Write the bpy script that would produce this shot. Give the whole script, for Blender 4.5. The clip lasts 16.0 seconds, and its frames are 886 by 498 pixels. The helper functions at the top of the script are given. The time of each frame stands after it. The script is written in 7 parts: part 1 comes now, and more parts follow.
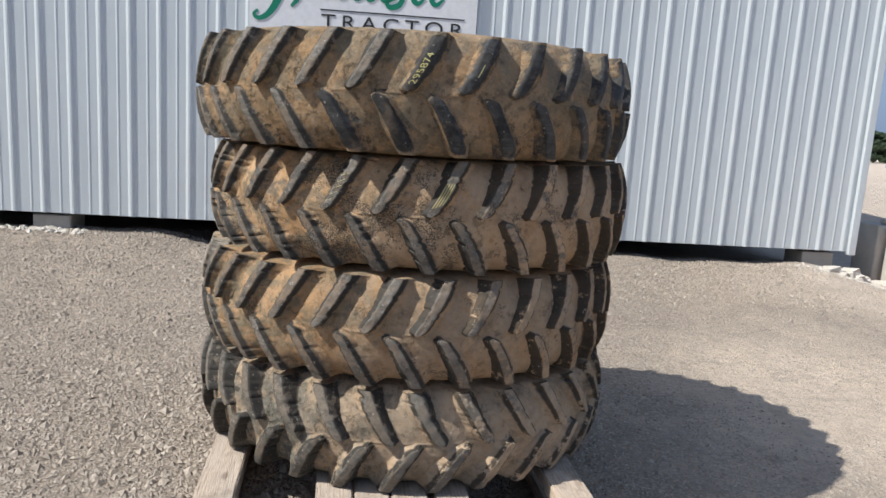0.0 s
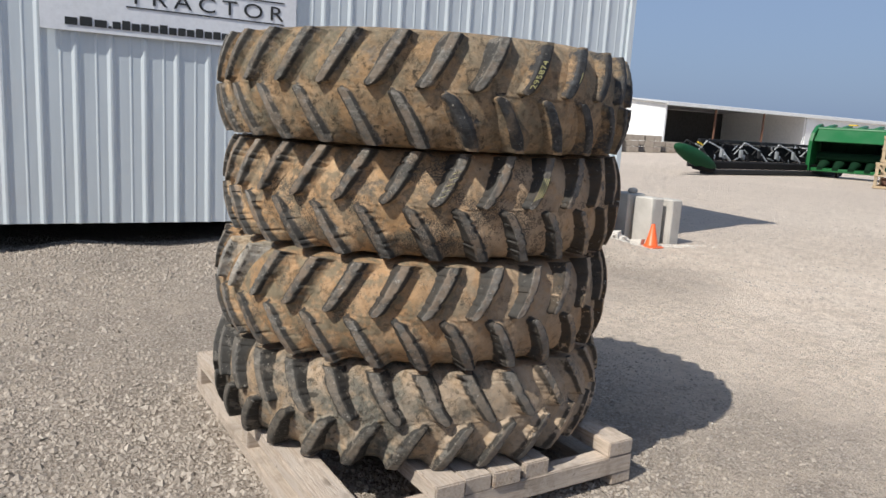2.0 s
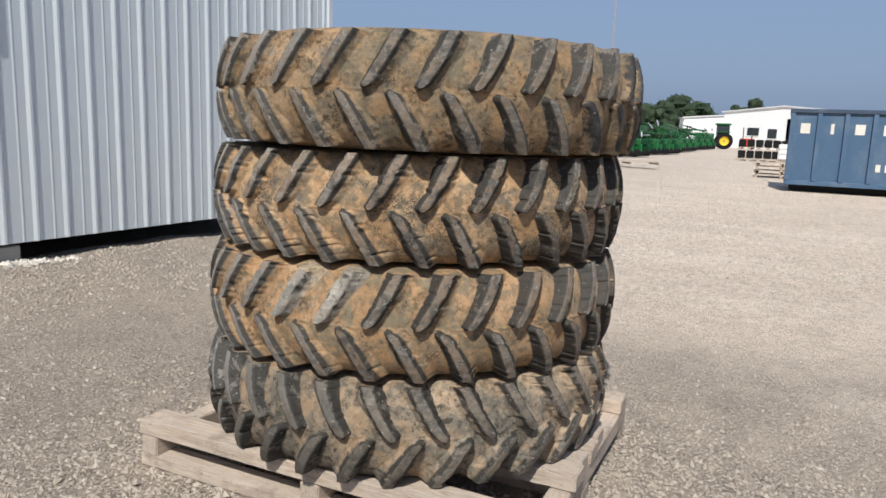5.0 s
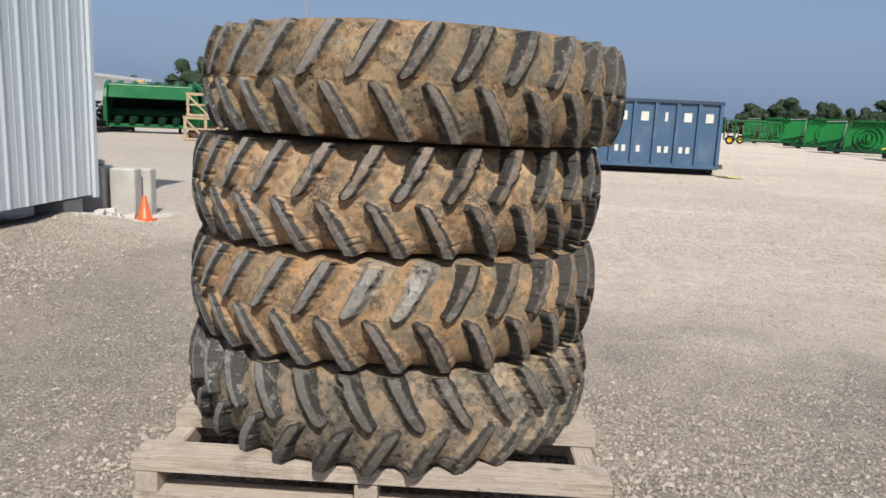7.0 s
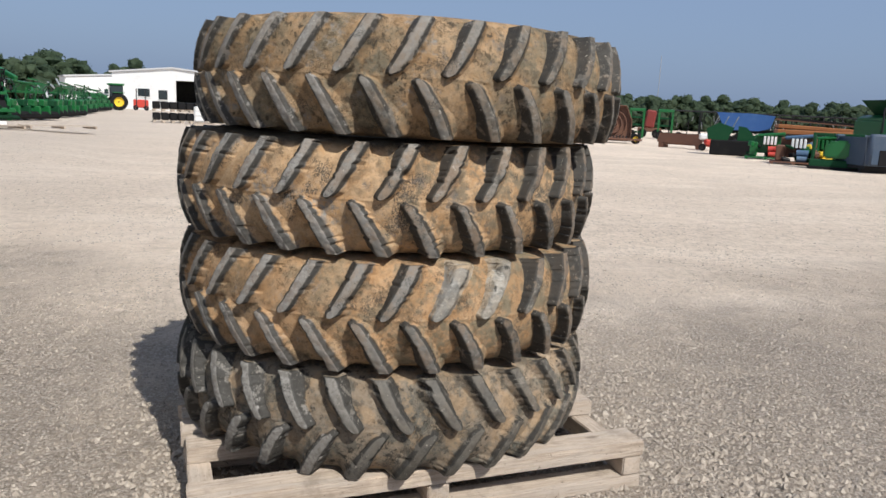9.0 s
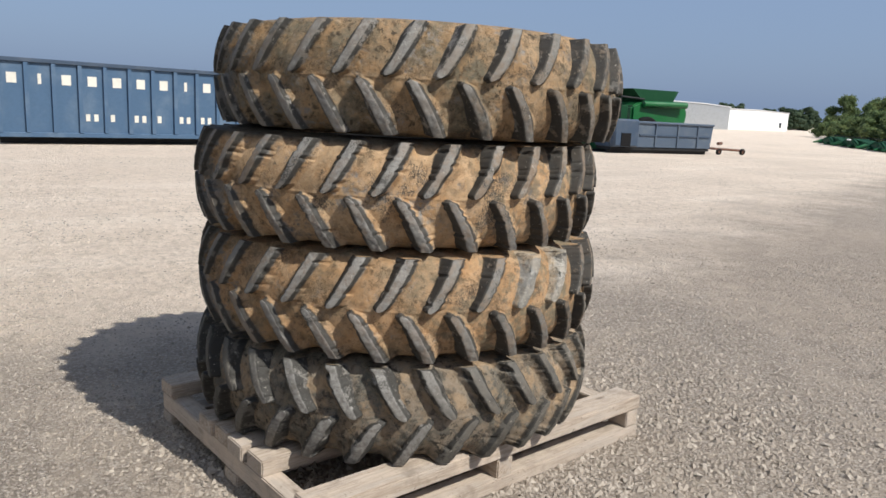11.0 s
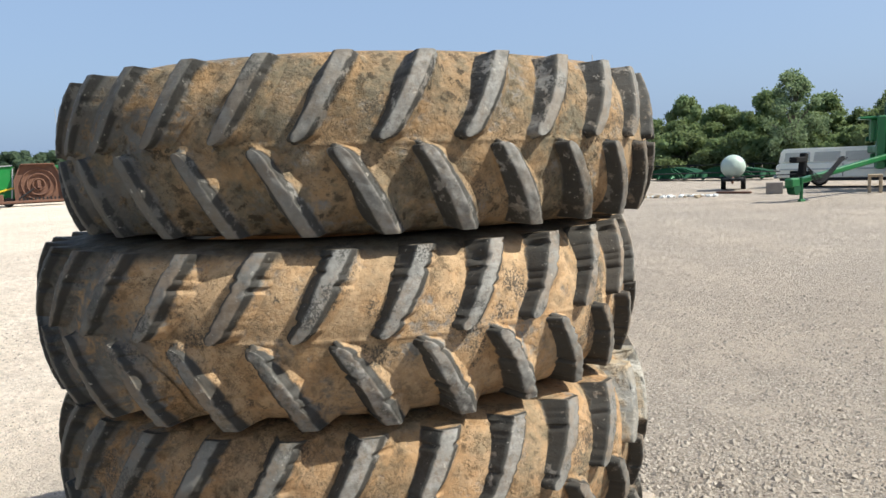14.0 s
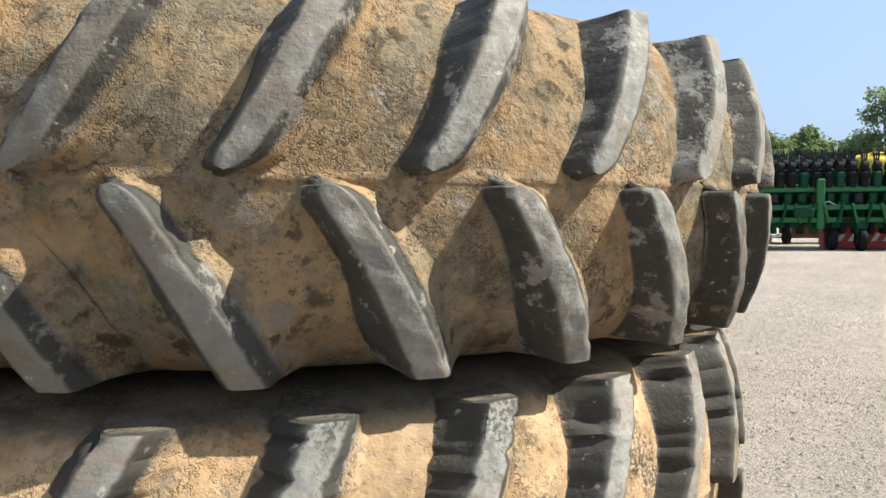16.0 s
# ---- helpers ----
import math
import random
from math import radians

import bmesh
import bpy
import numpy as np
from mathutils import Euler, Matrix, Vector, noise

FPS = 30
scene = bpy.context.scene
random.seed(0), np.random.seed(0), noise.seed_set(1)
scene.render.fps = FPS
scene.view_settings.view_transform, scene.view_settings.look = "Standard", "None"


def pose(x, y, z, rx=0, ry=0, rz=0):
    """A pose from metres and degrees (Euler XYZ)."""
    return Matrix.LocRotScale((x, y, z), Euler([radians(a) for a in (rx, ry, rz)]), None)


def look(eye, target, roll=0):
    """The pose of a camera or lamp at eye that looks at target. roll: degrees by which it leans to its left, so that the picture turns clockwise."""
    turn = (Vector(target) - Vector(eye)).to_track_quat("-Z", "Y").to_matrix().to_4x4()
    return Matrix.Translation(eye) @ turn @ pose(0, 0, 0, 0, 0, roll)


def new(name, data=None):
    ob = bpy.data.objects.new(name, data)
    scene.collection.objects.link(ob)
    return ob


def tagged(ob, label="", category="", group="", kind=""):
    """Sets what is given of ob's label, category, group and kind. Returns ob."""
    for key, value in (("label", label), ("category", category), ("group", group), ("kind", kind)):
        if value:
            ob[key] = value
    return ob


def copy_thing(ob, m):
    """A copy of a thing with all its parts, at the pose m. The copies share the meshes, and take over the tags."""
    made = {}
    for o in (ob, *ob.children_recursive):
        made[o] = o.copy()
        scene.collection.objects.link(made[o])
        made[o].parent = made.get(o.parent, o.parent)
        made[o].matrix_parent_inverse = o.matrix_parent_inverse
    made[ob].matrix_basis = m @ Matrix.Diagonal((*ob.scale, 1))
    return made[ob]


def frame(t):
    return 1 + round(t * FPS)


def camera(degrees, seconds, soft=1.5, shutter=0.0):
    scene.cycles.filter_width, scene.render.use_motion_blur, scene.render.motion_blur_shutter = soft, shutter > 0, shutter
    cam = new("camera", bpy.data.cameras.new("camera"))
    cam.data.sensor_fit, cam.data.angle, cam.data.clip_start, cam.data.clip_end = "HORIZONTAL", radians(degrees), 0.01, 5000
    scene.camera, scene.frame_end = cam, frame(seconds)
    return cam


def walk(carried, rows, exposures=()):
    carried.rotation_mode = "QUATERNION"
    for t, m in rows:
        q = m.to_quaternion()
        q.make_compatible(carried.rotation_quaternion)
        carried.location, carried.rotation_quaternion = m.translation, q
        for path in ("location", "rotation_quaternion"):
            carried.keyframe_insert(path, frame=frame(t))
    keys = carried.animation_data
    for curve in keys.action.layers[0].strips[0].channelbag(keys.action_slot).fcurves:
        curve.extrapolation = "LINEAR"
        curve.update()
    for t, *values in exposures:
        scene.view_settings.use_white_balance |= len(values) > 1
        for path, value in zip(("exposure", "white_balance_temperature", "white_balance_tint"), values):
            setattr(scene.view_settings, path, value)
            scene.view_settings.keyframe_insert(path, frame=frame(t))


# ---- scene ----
cam = camera(62.9, 16.0, soft=1.55)
METRES, EYE, TILT, LEAN, TURN = 10.0, 1.59, 0.0, 0.0, 0.0
ROWS = [
    (0.0, 0.0, 0.0, 0.0, 0.61, -9.82, -3.55),
    (0.5, -0.0415, -0.0098, -0.0003, -5.42, -9.69, -3.81),
    (1.0, -0.074, -0.0102, -0.0001, -10.81, -10.12, -3.12),
    (1.5, -0.1084, 0.0003, -0.0007, -17.14, -10.11, -3.27),
    (2.0, -0.1441, 0.0098, -0.0013, -22.98, -9.96, -3.43),
    (2.5, -0.1773, 0.0225, 0.0012, -28.47, -10.15, -3.21),
    (3.0, -0.1977, 0.0417, -0.0012, -33.29, -10.32, -2.33),
    (3.5, -0.2164, 0.0648, -0.0001, -38.11, -10.6, -1.58),
    (4.0, -0.2434, 0.0881, -0.0003, -43.83, -10.41, -1.92),
    (6.5, -0.3396, 0.2267, -0.0038, -74.04, -9.97, -1.93),
    (7.0, -0.3506, 0.2594, -0.0011, -79.63, -10.45, -2.57),
    (7.5, -0.3695, 0.2955, 0.0003, -85.23, -10.67, -2.71),
    (8.0, -0.3675, 0.3228, -0.0017, -91.19, -11.13, -2.07),
    (8.5, -0.3537, 0.354, 0.0001, -96.44, -11.34, -2.03),
    (9.0, -0.3518, 0.3912, -0.0011, -102.39, -10.71, -2.76),
    (11.5, -0.3001, 0.5212, 0.0004, -125.58, -11.1, -2.26),
    (12.0, -0.2683, 0.5287, -0.0002, -130.25, -10.94, -1.61),
    (12.5, -0.2422, 0.5408, -0.0009, -136.09, -10.72, -1.24),
    (13.0, -0.2185, 0.5506, 0.003, -141.03, -10.1, -0.72),
    (13.5, -0.1971, 0.5425, 0.0026, -143.6, -8.79, 0.62),
    (14.0, -0.1748, 0.5276, 0.0052, -146.64, -6.76, 2.32),
    (14.5, -0.1471, 0.5183, 0.0047, -151.69, -6.06, 1.7),
    (15.0, -0.1263, 0.5051, 0.0072, -154.78, -6.27, 0.9),
    (15.5, -0.1147, 0.4817, 0.0073, -154.86, -4.53, 0.75),
    (16.0, -0.1053, 0.4671, 0.0072, -157.73, -3.14, 0.44),
]
walk(cam, [(t, pose(0, 0, EYE, TILT, LEAN, TURN) @ pose(METRES * x, METRES * y, METRES * z, 90 + pitch, roll, yaw)) for t, x, y, z, yaw, pitch, roll in ROWS],
     exposures=((0.0, 0.22, 6500, 10), (1.5, 0.12, 6500, 10), (3.5, 0.05, 6500, 10), (7.5, 0.0, 6500, 10), (9.0, 0.05, 6500, 10), (11.5, 0.12, 6500, 9),
                (13.0, 0.42, 6550, 7), (14.2, 0.63, 6600, 5), (15.0, 0.83, 6650, 4), (16.0, 0.95, 6700, 4)))

# ---- light ----
SUN_AZ, SUN_EL = radians(248.2), radians(49.3)
world = bpy.data.worlds.new("sky")
scene.world = world
world.use_nodes = True
wn = world.node_tree
wn.nodes.clear()
sky = wn.nodes.new("ShaderNodeTexSky")
sky.sky_type = "NISHITA"
sky.sun_disc = False
sky.sun_elevation, sky.sun_rotation = SUN_EL, SUN_AZ
sky.altitude, sky.air_density, sky.dust_density, sky.ozone_density = 200, 1.0, 4.0, 2.5
wbg = wn.nodes.new("ShaderNodeBackground")
wbg.inputs["Strength"].default_value = 0.090
wout = wn.nodes.new("ShaderNodeOutputWorld")
haze = wn.nodes.new("ShaderNodeMix")
haze.data_type = "RGBA"
haze.inputs[0].default_value = 0.6
haze.inputs[7].default_value = (3.2, 4.5, 7.1, 1)
wn.links.new(sky.outputs[0], haze.inputs[6])
wn.links.new(haze.outputs[2], wbg.inputs[0])
wn.links.new(wbg.outputs[0], wout.inputs[0])
sun = new("sun", bpy.data.lights.new("sun", "SUN"))
sun.data.energy, sun.data.angle, sun.data.color = 4.9, radians(0.6), (1.0, 0.968, 0.900)
SUN_FROM = Vector((math.sin(SUN_AZ) * math.cos(SUN_EL), math.cos(SUN_AZ) * math.cos(SUN_EL), math.sin(SUN_EL)))
sun.matrix_world = look(SUN_FROM * 50, (0, 0, 0))


# ---- materials ----
class Nodes:
    """A small builder of node materials."""

    def __init__(self, name):
        self.mat = bpy.data.materials.new(name)
        self.mat.use_nodes = True
        self.t = self.mat.node_tree
        self.t.nodes.clear()
        self.out = self.t.nodes.new("ShaderNodeOutputMaterial")
        self.bsdf = self.t.nodes.new("ShaderNodeBsdfPrincipled")
        self.t.links.new(self.bsdf.outputs[0], self.out.inputs[0])

    def put(self, socket, value):
        if isinstance(value, bpy.types.NodeSocket):
            self.t.links.new(value, socket)
        elif value is not None:
            if isinstance(value, tuple) and len(value) == 3 and socket.type == "RGBA":
                value = (*value, 1)
            socket.default_value = value

    def node(self, kind, *values, **props):
        n = self.t.nodes.new(kind)
        for k, v in props.items():
            setattr(n, k, v)
        for s, v in zip(n.inputs, values):
            self.put(s, v)
        return n

    def where(self):
        return self.node("ShaderNodeNewGeometry").outputs["Position"]

    def local(self):
        """Object coordinates, shifted for each object."""
        c = self.node("ShaderNodeTexCoord").outputs["Object"]
        r = self.node("ShaderNodeObjectInfo").outputs["Random"]
        return self.node("ShaderNodeVectorMath", c, self.math("MULTIPLY", r, 37.0), operation="ADD").outputs[0]

    def scaled(self, vec, s):
        return self.node("ShaderNodeVectorMath", vec, s, operation="MULTIPLY").outputs[0]

    def noise(self, vec, scale, detail=5.0, rough=0.6):
        n = self.node("ShaderNodeTexNoise")
        self.put(n.inputs["Vector"], vec)
        n.inputs["Scale"].default_value, n.inputs["Detail"].default_value, n.inputs["Roughness"].default_value = scale, detail, rough
        return n.outputs[0]

    def cells(self, vec, scale, feature="F1", out=0):
        n = self.node("ShaderNodeTexVoronoi", feature=feature)
        self.put(n.inputs["Vector"], vec)
        n.inputs["Scale"].default_value = scale
        return n.outputs[out]

    def ramp(self, value, a, b, lo=0.0, hi=1.0):
        n = self.node("ShaderNodeMapRange", value, a, b, lo, hi)
        n.interpolation_type = "SMOOTHSTEP"
        return n.outputs[0]

    def math(self, op, a, b=None, c=None):
        return self.node("ShaderNodeMath", a, b, c, operation=op).outputs[0]

    def mix(self, f, a, b, blend="MIX"):
        n = self.t.nodes.new("ShaderNodeMix")
        n.data_type, n.blend_type = "RGBA", blend
        self.put(n.inputs[0], f)
        self.put(n.inputs[6], a)
        self.put(n.inputs[7], b)
        return n.outputs[2]

    def bump(self, height, strength, distance, under=None):
        n = self.t.nodes.new("ShaderNodeBump")
        n.inputs["Strength"].default_value, n.inputs["Distance"].default_value = strength, distance
        self.put(n.inputs["Height"], height)
        if under is not None:
            self.put(n.inputs["Normal"], under)
        return n.outputs[0]

    def done(self, color, rough, normal=None, metal=0.0, spec=None):
        self.put(self.bsdf.inputs["Base Color"], color)
        self.put(self.bsdf.inputs["Roughness"], rough)
        self.put(self.bsdf.inputs["Metallic"], metal)
        if normal is not None:
            self.put(self.bsdf.inputs["Normal"], normal)
        if spec is not None:
            self.put(self.bsdf.inputs["Specular IOR Level"], spec)
        return self.mat


def plain(name, c, worn, rough=0.6, scale=3.0, amount=0.5, metal=0.0, grit=0.15, spec=None):
    """A painted or raw surface with large stains, fine grain and light relief."""
    m = Nodes(name)
    p = m.local()
    big, fine = m.noise(p, scale, 4), m.noise(p, scale * 14, 3)
    col = m.mix(m.ramp(big, 0.45, 0.75, 0, amount), c, worn)
    col = m.mix(m.ramp(fine, 0.3, 0.8, 0, 0.25), col, tuple(v * 0.6 for v in c))
    r = m.ramp(big, 0.3, 0.8, rough - 0.1, min(1, rough + 0.15))
    return m.done(col, r, m.bump(fine, grit, 0.01), metal, spec)


def tyre_material(name, mud, pale, dark, cover, grey, torn, side_dark_dir=(-0.45, 0.9), side_dark_amount=0.3, dusted=0.55, filmed=0.58, bare_shade_amount=1.0, sleek=0.0, wall=None, bare_shade_from=0.16, coated=0.55):
    """Mud-caked rubber: mud on the casing, worn rubber on the lug faces; one side of the tyre darker."""
    m = Nodes(name)
    p = m.where()
    lift = m.node("ShaderNodeAttribute", attribute_name="lift").outputs["Fac"]
    rnd = m.node("ShaderNodeObjectInfo").outputs["Random"]
    big, mid, fine, grain = m.noise(p, 2.4, 4), m.noise(p, 9, 6, 0.7), m.noise(p, 34, 6, 0.62), m.noise(p, 190, 3, 0.6)
    blot = m.noise(m.scaled(p, (1, 1, 1.5)), 5.5, 8, 0.74)
    olive = (dark[0] * 0.95, dark[1] * 1.12, dark[2] * 1.20)
    soil = m.mix(m.ramp(mid, 0.36, 0.60), mud, pale)
    calm = 1 - sleek
    soil = m.mix(m.ramp(big, 0.43, 0.60, 0, 0.8 * calm), soil, olive)
    soil = m.mix(m.ramp(blot, 0.51, 0.66, 0, 0.45 * calm), soil, dark)
    soil = m.mix(m.ramp(m.noise(p, 15, 6, 0.75), 0.53, 0.66, 0, 0.55 * calm), soil, tuple(v * 0.8 for v in olive))
    mottle = m.noise(p, 19, 6, 0.68)
    soil = m.mix(m.ramp(mottle, 0.50, 0.62, 0, 0.6 * calm), soil, olive)
    soil = m.mix(m.ramp(mottle, 0.48, 0.38, 0, 0.5 * calm), soil, (pale[0], pale[1] * 0.92, pale[2] * 0.80))
    # crumbs, pits, drying cracks and pale flakes
    crumb = m.math("ADD", m.math("MULTIPLY", fine, 0.9), m.math("MULTIPLY", grain, 0.1))
    where_crumbs = m.ramp(m.noise(p, 5.0, 4, 0.6), 0.40, 0.58, 0.35 * calm, 0.95 * calm)
    bent = m.node("ShaderNodeVectorMath", p, m.scaled(m.node("ShaderNodeTexNoise", m.scaled(p, (26, 26, 26))).outputs[1], (0.05, 0.05, 0.05)), operation="ADD").outputs[0]
    crack = m.math("MULTIPLY", m.ramp(m.cells(bent, 30, "DISTANCE_TO_EDGE"), 0.085, 0.0), m.ramp(m.noise(p, 6.5, 5, 0.7), 0.47, 0.58))
    pit = m.math("MULTIPLY", m.ramp(m.cells(bent, 85), 0.34, 0.16), m.ramp(m.noise(p, 8.0, 4, 0.7), 0.48, 0.60))
    hollow = m.math("MAXIMUM", crack, pit)
    soil = m.mix(m.math("MULTIPLY", m.ramp(crumb, 0.53, 0.61), where_crumbs), soil, tuple(v * 0.5 for v in dark))
    soil = m.mix(m.ramp(crumb, 0.46, 0.39, 0, 0.32), soil, tuple(min(1, v * 1.2) for v in pale))
    soil = m.mix(m.math("MULTIPLY", hollow, 0.72 * (1 - 0.5 * sleek)), soil, tuple(v * 0.40 for v in dark))
    streak = m.noise(m.scaled(p, (6, 6, 34)), 1.7, 5, 0.65)
    shade = m.math("ADD", 0.72, m.math("MULTIPLY", m.math("POWER", rnd, 1.5), 0.8))
    rubber = m.mix(m.ramp(fine, 0.32, 0.66), tuple(v * 0.62 for v in grey), grey)
    rubber = m.mix(m.ramp(streak, 0.48, 0.62, 0, 0.65), rubber, tuple(min(1, v * 1.55) for v in grey))
    rubber = m.mix(1.0, rubber, m.node("ShaderNodeCombineColor", shade, shade, shade).outputs[0], "MULTIPLY")
    rubber = m.mix(m.ramp(m.noise(p, 16, 7, 0.75), 0.50, 0.62, 0, 0.8), rubber, tuple(v * 0.35 for v in grey))
    speck = m.noise(p, 62, 6, 0.7)
    rubber = m.mix(m.ramp(speck, 0.53, 0.62, 0, 0.55), rubber, tuple(v * 0.4 for v in grey))
    rubber = m.mix(m.ramp(speck, 0.44, 0.36, 0, 0.5), rubber, tuple(min(1, v * 1.8) for v in grey))
    # dust lies on some stretches of the tread
    dusty = m.math("ADD", m.math("MULTIPLY", m.noise(p, 1.5, 2), 0.7), m.math("MULTIPLY", m.noise(p, 11, 5, 0.7), 0.3))
    xyz = m.node("ShaderNodeSeparateXYZ", p)
    north = m.math("SUBTRACT", xyz.outputs[1], 3.39)
    dusty = m.math("ADD", dusty, m.math("MULTIPLY", north, 0.10))
    rubber = m.mix(m.ramp(dusty, 0.46, 0.62, 0, 0.7), rubber, (grey[0] * 1.5 + 0.02, grey[1] * 1.55 + 0.02, grey[2] * 1.65 + 0.018))
    rubber = m.mix(m.ramp(mid, 0.52, 0.70, 0, 0.4), rubber, m.mix(0.4, pale, grey))
    # how much soil sticks: much between the lugs, little on their faces
    hold = m.math("ADD", m.math("MULTIPLY", lift, -0.62), m.math("ADD", blot, m.math("MULTIPLY", m.math("SUBTRACT", fine, 0.5), 0.55)))
    # darker soil on one side
    side_dark = m.math("ADD", m.math("MULTIPLY", m.math("ADD", xyz.outputs[0], 0.15), side_dark_dir[0]), m.math("MULTIPLY", north, side_dark_dir[1]))
    side_dark = m.ramp(m.math("ADD", side_dark, m.math("MULTIPLY", m.math("SUBTRACT", mid, 0.5), 0.6)), 0.1, 0.85, 0, side_dark_amount)
    soil = m.mix(side_dark, soil, (0.55, 0.58, 0.62), "MULTIPLY")
    # dry pale dust on the south and south-east
    south = m.math("ADD", m.math("MULTIPLY", north, -0.90), m.math("MULTIPLY", m.math("ADD", xyz.outputs[0], 0.15), 0.50))
    dry = m.ramp(m.math("ADD", south, m.math("MULTIPLY", m.math("SUBTRACT", mid, 0.5), 0.9)), 0.50, 0.95, 0, dusted)
    soil = m.mix(dry, soil, (0.50, 0.375, 0.260))
    rubber = m.mix(m.math("MULTIPLY", dry, 0.7), rubber, (0.22, 0.20, 0.172))
    # dull brown patches over the smooth mud on the west
    if sleek:
        west = m.math("ADD", m.math("MULTIPLY", m.math("ADD", xyz.outputs[0], 0.15), -0.80), m.math("MULTIPLY", north, -0.50))
        west = m.math("MULTIPLY", m.ramp(m.math("ADD", west, m.math("MULTIPLY", m.math("SUBTRACT", big, 0.5), 0.5)), 0.40, 0.70, 0, 0.62), m.ramp(mottle, 0.44, 0.57))
        soil = m.mix(west, soil, tuple(v * 1.25 for v in olive))
    # coarse clods, hollows and dark scabs in the soil
    scab = m.math("MULTIPLY", m.ramp(m.noise(p, 21, 7, 0.72), 0.53, 0.59), m.ramp(m.noise(p, 3.4, 4, 0.6), 0.46, 0.62, 0.0, 1.0))
    soil = m.mix(m.math("MULTIPLY", scab, 0.5), soil, tuple(v * 0.45 for v in dark))
    ochre = m.math("MULTIPLY", m.ramp(m.noise(p, 7.5, 6, 0.7), 0.52, 0.62), 0.45)
    soil = m.mix(ochre, soil, (pale[0] * 1.08, pale[1] * 0.94, pale[2] * 0.76))
    # a film of soil over much of the rubber
    film = m.math("MULTIPLY", m.ramp(m.noise(p, 13, 6, 0.7), 0.42, 0.60, 0.0, filmed), m.math("SUBTRACT", 1.0, m.math("MULTIPLY", side_dark, 0.8)))
    rubber = m.mix(film, rubber, m.mix(0.55, mud, grey))
    rubber = m.mix(m.math("MULTIPLY", side_dark, 0.6), rubber, tuple(v * 0.5 for v in grey))
    # less soil on the north-east, and that side's shade painted into the rubber
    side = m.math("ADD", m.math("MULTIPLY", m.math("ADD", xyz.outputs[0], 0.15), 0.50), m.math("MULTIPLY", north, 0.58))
    bare_shade = m.ramp(m.math("ADD", side, m.math("MULTIPLY", m.math("SUBTRACT", big, 0.5), 0.6)), bare_shade_from, bare_shade_from + 0.44, 0, bare_shade_amount)
    hold = m.math("SUBTRACT", hold, m.math("MULTIPLY", bare_shade, 0.06 + bare_shade_from))
    # mud coats the faces too on the south-east
    coat = m.math("ADD", m.math("MULTIPLY", m.math("ADD", xyz.outputs[0], 0.15), 0.80), m.math("MULTIPLY", north, -0.45))
    coat = m.ramp(m.math("ADD", coat, m.math("MULTIPLY", m.math("SUBTRACT", mid, 0.5), 0.4)), 0.42, 0.78, 0, coated)
    hold = m.math("ADD", hold, coat)
    # shade away from the sun put into the colour: rubber near black
    rubber = m.mix(m.math("MULTIPLY", m.math("MULTIPLY", bare_shade, 0.75), m.ramp(north, -0.3, 0.3)), rubber, (0.035, 0.034, 0.031))
    # pale grey faces to the north-west: dust, with grazing sunlight put into the colour
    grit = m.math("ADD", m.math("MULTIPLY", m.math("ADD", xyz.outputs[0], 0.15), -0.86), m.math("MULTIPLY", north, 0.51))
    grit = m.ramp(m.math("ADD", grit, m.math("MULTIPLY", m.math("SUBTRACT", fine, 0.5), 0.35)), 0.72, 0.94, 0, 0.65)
    grit = m.math("MULTIPLY", m.math("MULTIPLY", grit, m.ramp(north, 0.15, 0.5)), m.math("SUBTRACT", 1.0, bare_shade))
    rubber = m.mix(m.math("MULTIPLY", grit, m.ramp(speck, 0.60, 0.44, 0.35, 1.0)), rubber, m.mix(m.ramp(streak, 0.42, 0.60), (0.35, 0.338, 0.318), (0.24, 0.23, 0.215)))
    mask = m.ramp(hold, 0.32 - cover, 0.50 - cover)
    col = m.mix(mask, rubber, soil)
    # one tyre's upper sidewall is dark grey on the north
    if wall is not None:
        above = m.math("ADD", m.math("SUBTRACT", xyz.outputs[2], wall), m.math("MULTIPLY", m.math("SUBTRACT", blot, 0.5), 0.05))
        upper_dark = m.math("MULTIPLY", m.math("MULTIPLY", m.ramp(above, 0.168, 0.196, 0, 0.85), m.ramp(north, -0.3, 0.3)), m.ramp(lift, 0.5, 0.2))
        col = m.mix(upper_dark, col, m.mix(m.ramp(mottle, 0.40, 0.60), (0.040, 0.040, 0.037), (0.095, 0.088, 0.074)))
    # torn, dark rims of the lugs with pale nicks
    rim = m.math("MULTIPLY", m.ramp(lift, 0.06, 0.35), m.ramp(lift, 0.985, 0.8))
    rim = m.math("MULTIPLY", rim, m.ramp(m.noise(p, 17, 5, 0.7), 0.64 - torn, 0.72 - torn))
    col = m.mix(m.math("MULTIPLY", rim, 0.85), col, (0.026, 0.025, 0.023))
    nick = m.math("MULTIPLY", m.ramp(lift, 0.35, 0.7), m.ramp(m.noise(p, 70, 3, 0.6), 0.65, 0.71))
    col = m.mix(m.math("MULTIPLY", nick, 0.6), col, (0.42, 0.385, 0.33))
    scar = m.math("MULTIPLY", m.ramp(m.noise(p, 4.2, 7, 0.75), 0.64 - 0.27 * torn, 0.70 - 0.27 * torn), m.ramp(grain, 0.40, 0.58))
    col = m.mix(m.math("MULTIPLY", scar, 0.42 + torn), col, (0.048, 0.046, 0.042))
    rough = m.node("ShaderNodeMapRange", mask, 0.0, 1.0, 0.68, 0.95).outputs[0]
    n1 = m.bump(mid, 0.35, 0.007)
    relief = m.math("ADD", 0.3, m.math("MULTIPLY", mask, 0.7))
